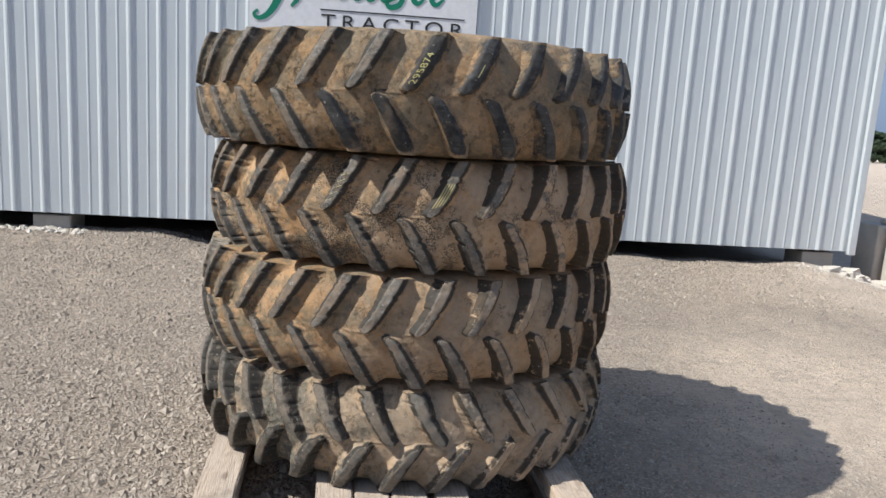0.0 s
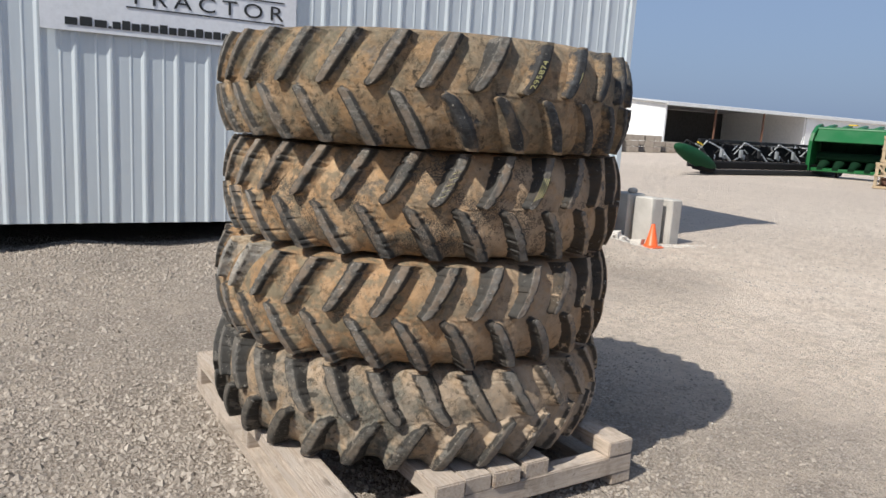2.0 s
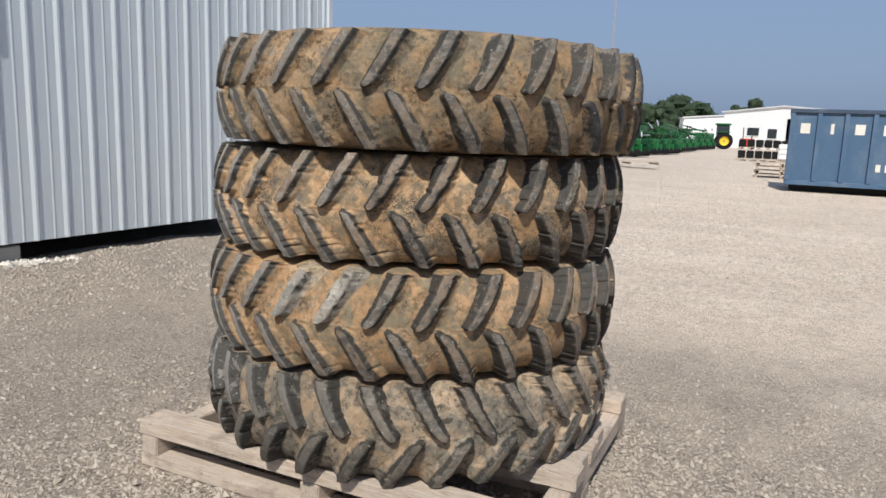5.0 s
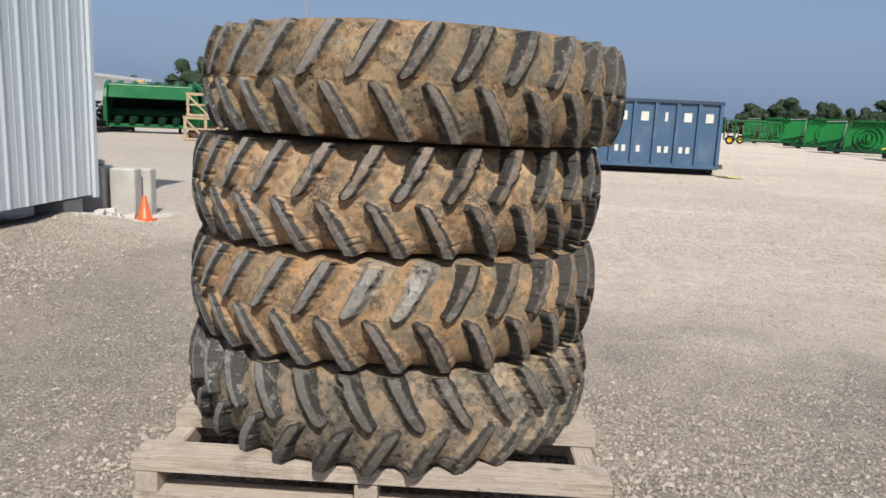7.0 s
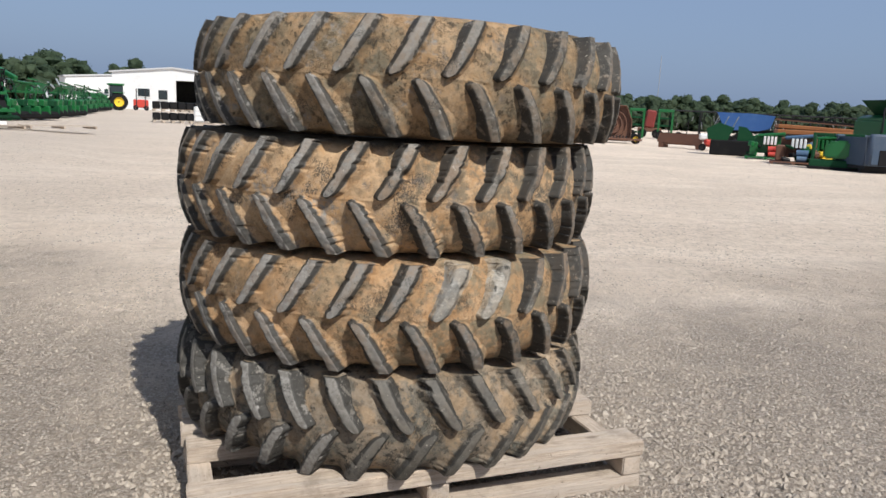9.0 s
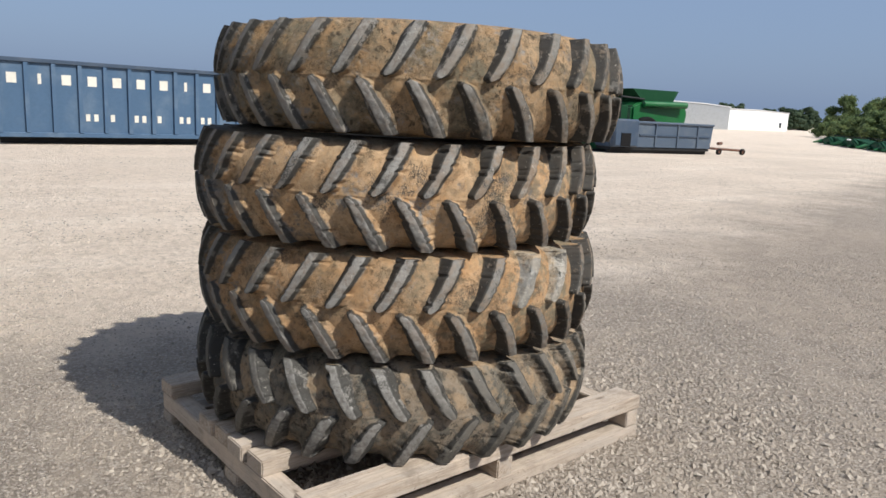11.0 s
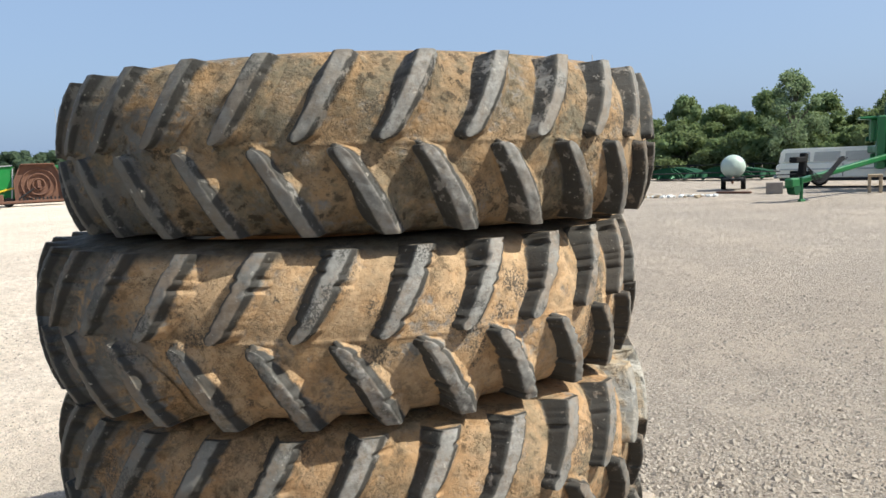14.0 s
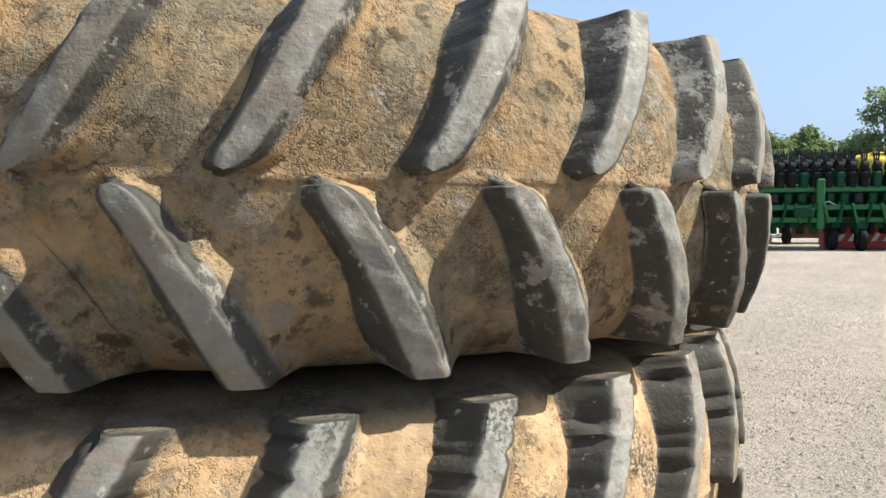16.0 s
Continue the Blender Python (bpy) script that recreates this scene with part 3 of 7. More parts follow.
def ground_z(x, y):
    """The ground's height: a bank of gravel along the raised shed, else nearly flat."""
    x, y = np.asarray(x, float), np.asarray(y, float)
    dx, dy = x - WALL_AT.x, y - WALL_AT.y
    s, d = dx * WALL_U.x + dy * WALL_U.y, dx * WALL_N.x + dy * WALL_N.y
    top = 0.20 - 0.11 * np.exp(-(((s + 7.5) / 0.55) ** 2)) - 0.10 * np.exp(-(((s + 5.95) / 0.6) ** 2)) - 0.05 * np.exp(-(((s + 2.4) / 0.9) ** 2))
    top = top + 0.02 * np.sin(s * 4.1) * np.sin(s * 1.7)
    bank = top * ease(1.5, 0.12, d) * (1 - 0.8 * ease(-0.15, -0.9, d)) * ease(0.4, -0.7, s) * ease(-16, -14, s)
    near = ease(14, 6, np.hypot(x, y - 3.4)) * ease(1.3, 2.0, np.hypot(x, y - 3.4))
    ripple = 0.012 * np.sin(x * 2.3 + 1.3 * np.sin(y * 1.1)) * np.sin(y * 1.9 + 0.7) + 0.006 * np.sin(x * 6.1 + y * 3.3) * np.sin(y * 5.2 - x)
    # the ground swells a little under the headers parked beyond the shed
    r, turn = np.hypot(x + 2.8, y - 1.8), np.degrees(np.arctan2(y - 1.8, x + 2.8))
    swell = 0.22 * ease(15, 21, r) * ease(44, 38, r) * ease(17, 23, turn) * ease(62, 54, turn)
    return bank + ripple * near + swell


def build_ground():
    core = np.arange(-13, 13.01, 0.13)
    out = 13 * 1.16 ** np.arange(1, 33)
    axis = np.concatenate([-out[::-1], core, out])
    gx, gy = np.meshgrid(axis, axis + 4.0, indexing="ij")
    v = np.stack([gx, gy, ground_z(gx, gy)], -1).reshape(-1, 3)
    n = len(axis)
    i, j = np.meshgrid(np.arange(n - 1), np.arange(n - 1), indexing="ij")
    a = (i * n + j).ravel()
    ob = new("ground", raw_mesh("ground", v, np.stack([a, a + n, a + n + 1, a + 1], -1), GROUND))
    tagged(ob, "grey crushed limestone gravel yard with a paler driven lane", "ground", kind="structure")


build_ground()

CHIP_V = np.array([(1, 0, -0.3), (-1, 0, -0.3), (0, 1, -0.3), (0, -1, -0.3), (0.15, 0.1, 1)], float)
CHIP_F = np.array([(0, 2, 4), (2, 1, 4), (1, 3, 4), (3, 0, 4)])


def scatter(name, xy, size, material, label, category, seed, flat=0.62):
    """Many small stones as one object."""
    rng = np.random.default_rng(seed)
    n = len(xy)
    s = size[:, None] * rng.uniform(0.6, 1.25, (n, 3)) * (1, 1, flat)
    v = CHIP_V[None] * s[:, None, :] * rng.uniform(0.75, 1.2, (n, 5, 1))
    a, tip = rng.uniform(0, 2 * np.pi, n), rng.uniform(-0.5, 0.5, n)
    c, t = np.cos(a)[:, None], np.sin(a)[:, None]
    y = v[..., 1] * np.cos(tip)[:, None] - v[..., 2] * np.sin(tip)[:, None]
    z = v[..., 1] * np.sin(tip)[:, None] + v[..., 2] * np.cos(tip)[:, None]
    x = v[..., 0]
    v = np.stack([x * c - y * t, x * t + y * c, z], -1)
    v += np.concatenate([xy, (ground_z(xy[:, 0], xy[:, 1]) + size * 0.2)[:, None]], 1)[:, None, :]
    f = (CHIP_F[None] + 5 * np.arange(n)[:, None, None]).reshape(-1, 3)
    ob = new(name, raw_mesh(name, v.reshape(-1, 3), f, material, False))
    return tagged(ob, label, category, kind="stuff")


def build_gravel():
    rng = np.random.default_rng(5)
    n = 170000
    r = 0.4 + 6.6 * rng.uniform(0, 1, n) ** 0.75
    a = rng.uniform(0, 2 * np.pi, n)
    xy = np.stack([-0.15 + r * np.cos(a), 3.4 + r * np.sin(a)], 1)
    keep = (xy[:, 1] < 9.3) & (xy[:, 0] + 0.10 * xy[:, 1] < 4.2 + rng.normal(0, 1.0, n))
    xy = xy[keep]
    # packed patches show between drifts of chips towards the lane
    x, y = xy.T
    drift = np.sin(x * 2.1 + 1.7 * np.sin(y * 1.3 + 0.4)) * np.sin(y * 1.7 + 1.9 * np.sin(x * 1.1)) + 0.5 * np.sin(x * 5.3 + 2 * np.sin(y * 4.1)) * np.sin(y * 4.7 + x)
    open_ground = ease(0.2, 2.6, x + 0.10 * y - 0.12 * np.minimum(y - 1, 0)) * ease(6.5, 4.5, y)
    open_ground = np.maximum(open_ground, 0.75 * ease(4.1, 5.0, y) * ease(-2.2, -1.0, x) * ease(8.0, 6.8, y))
    open_ground = np.maximum(open_ground, 0.65 * ease(1.6, 0.3, y))
    kept = rng.uniform(0, 1, len(xy)) > open_ground * (0.74 - 0.42 * drift)
    xy = xy[kept]
    scatter("gravel", xy, rng.uniform(0.005, 0.0115, len(xy)) * (1 - 0.35 * open_ground[kept]) * (1 + 0.22 * ease(0.2, -1.0, xy[:, 0])) * rng.choice([0.7, 0.8, 0.9, 1, 1, 1, 1.1, 1.15, 1.3, 1.5, 1.7, 2.1], len(xy)), STONES, "loose crushed limestone chips lying on the yard", "gravel", 6)
    # a coarser heap along the foot of the shed
    n = 9000
    s, d = rng.uniform(-14.5, -0.8, n), np.abs(rng.normal(0.75, 0.45, n))
    xy = np.stack([WALL_AT.x + s * WALL_U.x + d * WALL_N.x, WALL_AT.y + s * WALL_U.y + d * WALL_N.y], 1)
    xy = xy[rng.uniform(-0.9, 1.0, n) < np.sin(s * 1.3 + 1.2 * np.sin(s * 0.6)) * np.sin(d * 4 + s)]
    scatter("gravel", xy, rng.uniform(0.010, 0.026, len(xy)), STONES, "coarse stones and clods heaped along the foot of the shed", "gravel", 26, 0.7)
    # coarser stones and clods over the driven lane
    n = 42000
    r = 5.5 + 26 * rng.uniform(0, 1, n) ** 1.2
    a = rng.uniform(-2.2, 0.9, n)
    xy = np.stack([-0.15 + r * np.cos(a), 3.4 + r * np.sin(a)], 1)
    dx, dy = xy[:, 0] - WALL_AT.x, xy[:, 1] - WALL_AT.y
    xy = xy[(dx * WALL_N.x + dy * WALL_N.y > 0.3) | (dx * WALL_U.x + dy * WALL_U.y > 1.0)]
    clump = np.sin(xy[:, 0] * 0.9 + np.sin(xy[:, 1] * 0.7) * 2) * np.sin(xy[:, 1] * 1.1 + np.sin(xy[:, 0] * 0.5) * 2)
    xy = xy[rng.uniform(-1.2, 1, len(xy)) < clump]
    scatter("gravel", xy, rng.uniform(0.006, 0.015, len(xy)) * rng.choice([1, 1, 1, 1, 1.6], len(xy)), STONES, "loose stones strewn over the driven lane", "gravel", 16, 0.5)
    # pale broken concrete at the shed's corner and under its supports
    for cx, cy, rx, ry, m, top in ((5.15, 8.38, 0.85, 0.20, 2600, 0.024), (0.35, 8.12, 0.45, 0.10, 120, 0.06), (-4.35, 7.72, 0.55, 0.10, 140, 0.06)):
        q = rng.normal(0, 1, (m, 2)) * (rx * 0.5, ry * 0.5) + (cx, cy)
        scatter("rubble", q, rng.uniform(0.25, 1.0, m) ** 1.5 * top, RUBBLE, "pale broken concrete rubble by the shed supports", "rubble", 7 + m, 0.5)


build_gravel()


# ---- the raised steel shed ----
def build_shed():
    length, depth, top, foot, pitch, deep = 15.40, 9.0, 6.2, 0.372, 0.3072, 0.0175
    frame_m = Matrix.Translation(WALL_AT) @ Matrix.Rotation(WALL_TURN, 4, "Z")
    shed = thing("steel_shed", frame_m, "white ribbed steel shed standing raised on concrete pads", "shed")

    def sheet(x0, x1):
        """One ribbed steel sheet, seen from the front: wide pans, ribs and a low stiffener."""
        bm = bmesh.new()
        prof, x = [], x0
        while x < x1 - 1e-6:
            prof += [(x, 0), (x + 0.100, 0), (x + 0.112, 0.0045), (x + 0.120, 0.0045), (x + 0.132, 0), (x + 0.206, 0), (x + 0.236, deep), (x + 0.256, deep), (x + 0.280, 0)]
            x += pitch
        prof.append((x1, 0))
        rows = [[bm.verts.new((px, -d, z)) for px, d in prof] for z in (foot, top)]
        back = [[bm.verts.new((px, -d + 0.004, z)) for px, d in prof] for z in (foot, top)]
        for a, b in zip(range(len(prof) - 1), range(1, len(prof))):
            bm.faces.new((rows[0][a], rows[0][b], rows[1][b], rows[1][a]))
            bm.faces.new((back[0][b], back[0][a], back[1][a], back[1][b]))
            bm.faces.new((rows[0][b], rows[0][a], back[0][a], back[0][b]))
        return bm

    for k in range(17):
        a = -0.053 + (3 * k - 50) * pitch
        b = a + (3 if k < 16 else 2) * pitch
        part("wall_sheet", sheet(a, b), STEEL_WALL, shed, "white ribbed steel wall sheet")
    part("corner_trim", B(((-0.012, -0.012, (foot + top) / 2 - 0.02), (0.09, 0.07, top - foot + 0.04)), bevel=0.006), STEEL_WALL, shed, "folded steel corner trim")
    part("end_wall", B(((0.0, depth / 2 + 0.03, (foot + top) / 2), (0.04, depth - 0.06, top - foot))), STEEL_WALL, shed)
    part("end_wall", B(((-length, depth / 2 + 0.03, (foot + top) / 2), (0.04, depth - 0.06, top - foot))), STEEL_WALL, shed)
    part("back_wall", B(((-length / 2, depth, (foot + top) / 2), (length, 0.04, top - foot))), STEEL_WALL, shed)
    part("floor_frame", B(((-length / 2, depth / 2, foot + 0.16), (length - 0.1, depth - 0.1, 0.2))), IRON, shed, "dark steel floor frame")
    bm = slab([(0.3, top), (0.3, top + 0.08), (-length - 0.3, top + 0.08), (-length - 0.3, top)], -0.25, depth + 0.25)
    part("roof", bm, ROOF, shed)
    for s in (-9.29, -4.74, -0.36):
        bm = B(((0, 0, 0.115), (0.40, 0.40, 0.33)), bevel=0.012)
        pad = solid("concrete_pad", bm, CONCRETE)
        pad.matrix_basis = frame_m @ pose(s, 0.27, 0.06)
        tagged(pad, "grey concrete pad holding up the shed", "concrete pad", "pads under the shed")
        rear = pad.copy()
        scene.collection.objects.link(rear)
        rear.matrix_basis = frame_m @ pose(s, depth - 0.4, 0.06)

    # sign board: a white sheet with a green flourish, dark lettering and an address line as bars
    x0, x1, z0, z1, y = -7.165, -4.745, 2.212, 3.43, -0.042
    sign = thing("sign_board", frame_m @ pose(x0, y, z0), "white sign board with green flourish and dark lettering on shed", "sign")
    w, h = x1 - x0, z1 - z0
    part("panel", B(((w / 2, 0.0, h / 2), (w, 0.012, h)), bevel=0.002), SIGN_WHITE, sign)
    f = -0.010
    for z, a, b in ((0.488, 0.735, 2.285), (0.268, 0.735, 2.285)):
        part("rule", B((((a + b) / 2, f, z + 0.008), (b - a, 0.004, 0.012))), INK, sign, "dark green rule")
    cu = bpy.data.curves.new("lettering", "FONT")
    cu.body, cu.size, cu.extrude, cu.align_x = "TRACTOR", 0.205, 0.002, "LEFT"
    cu.space_character = 1.42
    cu.materials.append(INK)
    word = new("lettering", cu)
    word.parent = sign
    word.matrix_basis = pose(0.745, f, 0.312, 90, 0, 0)
    word["label"] = "dark widely spaced capitals"
    bpy.context.view_layer.update()
    word.scale.x = 1.53 / max(word.dimensions.x, 0.1)
    # the web address, unlettered: one bar for each character
    widths = [0.115, 0.115, 0.115, 0.03] + [0.078] * 15 + [0.03] + [0.078, 0.078, 0.12]
    x, k = 0.195, 2.03 / sum(widths)
    for i, cw in enumerate(widths):
        hh = 0.022 if cw < 0.05 else (0.068, 0.085, 0.068, 0.075)[i % 4]
        part("lettering_bar", B(((x + cw * k / 2, f, 0.055 + hh / 2), (cw * k * 0.84, 0.004, hh))), INK, sign)
        x += cw * k
    # the green flourish: a swash and a run of slanted strokes, unlettered
    strokes = [
        ([(0.085, 0.445), (0.045, 0.405), (0.085, 0.362), (0.17, 0.395), (0.25, 0.49), (0.33, 0.66), (0.42, 0.88), (0.47, 1.0)], 0.028, 0.075),
        ([(0.43, 0.505), (0.49, 0.58), (0.56, 0.74), (0.64, 0.96)], 0.03, 0.075),
        ([(0.30, 0.72), (0.42, 0.76), (0.56, 0.75)], 0.02, 0.04),
        ([(0.98, 0.94), (1.06, 1.02), (1.2, 1.0)], 0.02, 0.05),
    ]
    for x in (0.74, 0.92, 1.08, 1.22, 1.38, 1.72, 1.92):
        strokes.append(([(x + 0.08, 0.855), (x + 0.02, 0.775), (x, 0.675), (x + 0.05, 0.63), (x + 0.13, 0.695)], 0.02, 0.058))
        strokes.append(([(x + 0.02, 0.775), (x + 0.09, 0.855), (x + 0.13, 0.805), (x + 0.06, 0.745)], 0.015, 0.035))
    strokes.append(([(1.66, 0.80), (1.62, 0.70), (1.57, 0.60), (1.48, 0.57), (1.44, 0.62), (1.53, 0.66)], 0.02, 0.06))
    for points, thin, thick in strokes:
        part("flourish", ribbon(points, thin, thick, f - 0.002), SIGN_GREEN, sign)


build_shed()


# ---- pallet ----
PALLET_TURN, PALLET_W, PALLET_L, DECK = 8.6, 1.50, 1.885, 0.215


def build_pallet():
    """Heavy timber pallet: bottom boards, three bearers, deck timbers."""
    pal = thing("pallet", pose(-0.837, 2.353, 0.0, 0, 0, PALLET_TURN), "heavy weathered timber pallet lying on the gravel", "pallet")
    rng = random.Random(4)

    def timber(name, c, s, label=""):
        bm = B(((0, 0, 0), s))
        bmesh.ops.bisect_plane(bm, geom=bm.verts[:] + bm.edges[:] + bm.faces[:], plane_co=(0, 0, 0), plane_no=(1, 0, 0) if s[0] > s[1] else (0, 1, 0))
        bmesh.ops.bevel(bm, geom=[e for e in bm.edges if e.calc_length() > 0.03], offset=0.005, segments=2, affect="EDGES")
        if s[1] > s[0]:
            bmesh.ops.rotate(bm, cent=(0, 0, 0), matrix=Matrix.Rotation(radians(-90), 3, "Z"), verts=bm.verts)
        ob = part(name, bm, WOOD, pal, label)
        ob.matrix_basis = pose(*c, rng.uniform(-0.4, 0.4), rng.uniform(-0.3, 0.3), (90 if s[1] > s[0] else 0) + rng.uniform(-0.5, 0.5))
        return ob

    low, mid = 0.058, 0.088
    up = DECK - low - mid
    for x in (0.06, 0.70, PALLET_W - 0.06):
        timber("bottom_board", (x, PALLET_L / 2, low / 2 + 0.002), (0.12, PALLET_L - 0.01, low))
    for y in (0.05, PALLET_L / 2 + 0.01, PALLET_L - 0.055):
        timber("bearer", (PALLET_W / 2, y, low + mid / 2), (PALLET_W - 0.005, 0.09, mid))
    for x, w, d in ((0.075, 0.145, 0.0), (0.50, 0.135, -0.012), (0.645, 0.13, 0.006), (0.79, 0.135, -0.004), (0.94, 0.13, 0.01), (PALLET_W - 0.075, 0.145, 0.0)):
        timber("deck_board", (x, PALLET_L / 2 + d, low + mid + up / 2), (w, PALLET_L, up))


build_pallet()

# ---- tractor tyres ----
HALF = [(0.910, 0.0), (0.908, 0.035), (0.902, 0.07), (0.892, 0.108), (0.876, 0.143), (0.853, 0.174), (0.820, 0.197), (0.765, 0.2085), (0.700, 0.2105), (0.63, 0.204), (0.58, 0.187), (0.55, 0.168), (0.535, 0.15)]


CURVE, CURVE_V = spline(HALF, 400)
SLOPE = np.gradient(CURVE, CURVE_V, axis=0)
LUGS = 31


def casing_at(v):
    """Radius, height and outward normal of the upper half of the casing at the arc length v (mirrored below the middle)."""
    a, sgn = np.abs(v), np.where(v < 0, -1.0, 1.0)
    r, z = np.interp(a, CURVE_V, CURVE[:, 0]), np.interp(a, CURVE_V, CURVE[:, 1])
    tr, tz = np.interp(a, CURVE_V, SLOPE[:, 0]), np.interp(a, CURVE_V, SLOPE[:, 1])
    return r, z * sgn, tz, -tr * sgn


LUG_END = 0.212


def lug_top(a, outer):
    """Radius and height of a lug's face, a metres from its tip along the casing."""
    z = np.minimum(np.interp(np.minimum(a, LUG_END) + 0.006, CURVE_V, CURVE[:, 1]) * 1.06, 0.2085)
    return outer - 0.036 * (np.abs(z) / 0.19) ** 2.4, z


def lug_turn(a, swing):
    """How far a lug has swung round the tyre, a metres from its tip."""
    t = np.clip(a / 0.2, -0.3, 1.05)
    return radians(swing) * t * (1 - 0.27 * np.clip(t, 0, 1.3)) / 0.73


def lug_mesh(name, material, up, swing, seed, outer, half_w, squash, chunk, wiped=0.80):
    """One tread lug: a flat worn face, one steep flank, one long flank filled with soil, and a cut end at the shoulder."""
    rng = np.random.default_rng(seed)
    tip = np.array([-0.016, -0.011, -0.007, -0.003, 0.0, 0.002, 0.005, 0.009, 0.014])
    along = np.concatenate([tip, np.linspace(0.02, LUG_END - 0.004, 34), [LUG_END, LUG_END + 0.004, LUG_END + 0.012, LUG_END + 0.024, LUG_END + 0.038, LUG_END + 0.052]])
    face = np.array([-1, -0.93, -0.84, -0.6, -0.3, 0, 0.3, 0.6, 0.84, 0.93, 1.0])
    side = np.array([0.08, 0.20, 0.35, 0.52, 0.70, 0.86, 1.0])
    ph = rng.uniform(0, 6.28, 12)
    A = along[:, None]

    def torn(k):
        """How far one rim is chewed back, along the lug."""
        n = np.sin(along * 61 + ph[k]) * np.sin(along * 113 + ph[k + 1]) + 0.45 * np.sin(along * 290 + ph[k + 2])
        return (chunk * np.clip(n - 0.15, 0, 1) * ease(0.0, 0.03, along))[:, None]

    grow = 0.96 + 0.12 * ease(0.02, 0.17, A)
    long_flank = (0.034 + 0.022 * ease(0.02, 0.15, A)) * (1 + 0.18 * np.sin(A * 30 + ph[6]))
    steep_flank = (0.014 + 0.012 * ease(0.02, 0.17, A)) * (1 + 0.15 * np.sin(A * 41 + ph[11]))
    turned = swing < 0
    flare_l, flare_r = (long_flank, steep_flank) if turned else (steep_flank, long_flank)
    left, right = half_w * grow - torn(0), half_w * grow - torn(3)
    # the tip is rounded
    corner = 0.020
    pull = corner - np.sqrt(np.maximum(corner**2 - np.clip(corner - A, 0, corner) ** 2, 0))
    left, right = left - pull, right - pull
    W = np.concatenate([-(left + flare_l * side[::-1]), np.where(face < 0, left, right) * face, right + flare_r * side], 1)
    ns = len(side)
    drop = np.concatenate([side[::-1], 0 * face, side])[None, :]
    across = np.concatenate([side * 0, np.abs(face), side * 0])[None, :]
    steep = np.concatenate([np.full(ns, float(not turned)), 0 * face, np.full(ns, float(turned))])[None, :]
    f = 0.87 * np.where(steep > 0, (1 - drop) ** 1.15, (1 - drop) ** 1.9)
    f = np.where(drop == 0, 1 - 0.13 * np.clip((across - 0.6) / 0.4, 0, 1) ** 2, f)
    f = f * np.clip(1 + np.minimum(A, 0) / 0.015, 0, 1) ** 2.4
    f = f * (1 - np.clip((A - LUG_END) / 0.050, 0, 1))
    # bites torn out of the rims
    lost = np.zeros_like(W)
    for _ in range(int(round(chunk * 180))):
        a0, wide, way, deep = rng.uniform(0.02, 0.2), rng.uniform(0.007, 0.024), rng.choice([-1.0, 1.0]), rng.uniform(0.25, 0.7)
        lost = np.maximum(lost, deep * np.exp(-np.abs((A - a0 + 0.25 * W) / wide) ** 2) * ease(rng.uniform(0.2, 0.7), 1.05, way * W / half_w) * ease(2.4, 1.2, way * W / half_w))
    f = f * (1 - lost)
    wave = 0.0011 * np.sin(A * 90 + W * 60 + ph[7]) * np.sin(W * 150 - A * 40 + ph[8]) + 0.0006 * np.sin(A * 210 + ph[9]) * np.sin(W * 260 + ph[10])
    r, z, nr, nz = casing_at(A + 0.006 + 0 * W)
    rt, zt = lug_top(np.maximum(A, 0.0) + 0 * W, outer)
    R, Z = r - 0.003 * nr + f * (rt + wave - r), z - 0.003 * nz + f * (zt - z)
    Z = np.clip(Z, -0.2098, 0.2098) * squash
    th = lug_turn(A, swing) + W / 0.90
    if not up:
        Z = -Z
    nl, nw = W.shape
    verts = np.stack([R * np.cos(th), R * np.sin(th), Z], -1).reshape(-1, 3)
    i, j = np.meshgrid(np.arange(nl - 1), np.arange(nw - 1), indexing="ij")
    a = (i * nw + j).ravel()
    faces = np.stack([a, a + nw, a + nw + 1, a + 1], -1)
    if up:
        faces = faces[:, ::-1]
    me = raw_mesh(name, verts, faces, material)
    at = me.attributes.new("lift", "FLOAT", "POINT")
    flank = np.where(steep > 0, np.clip(wiped - 0.7 * drop**2, 0, 1), np.clip(0.60 - drop * 2.2, 0, 1))
    lift = np.where(drop == 0, 1 - 0.42 * np.clip((across - 0.5) / 0.5, 0, 1) ** 2, flank) * np.clip(1 + np.minimum(A, 0) / 0.012, 0, 1) * np.clip(1 - (A - LUG_END) / 0.010, 0, 1)
    lift = lift * (1 - 0.75 * lost)
    if wiped < 0.5:
        # only the face is wiped clean, and not out to the shoulder
        lift = lift * ease(0.205, 0.170, A + 0.3 * np.abs(W))
    at.data.foreach_set("value", lift.ravel().astype(np.float32))
    me.set_sharp_from_angle(angle=radians(38))
    return me


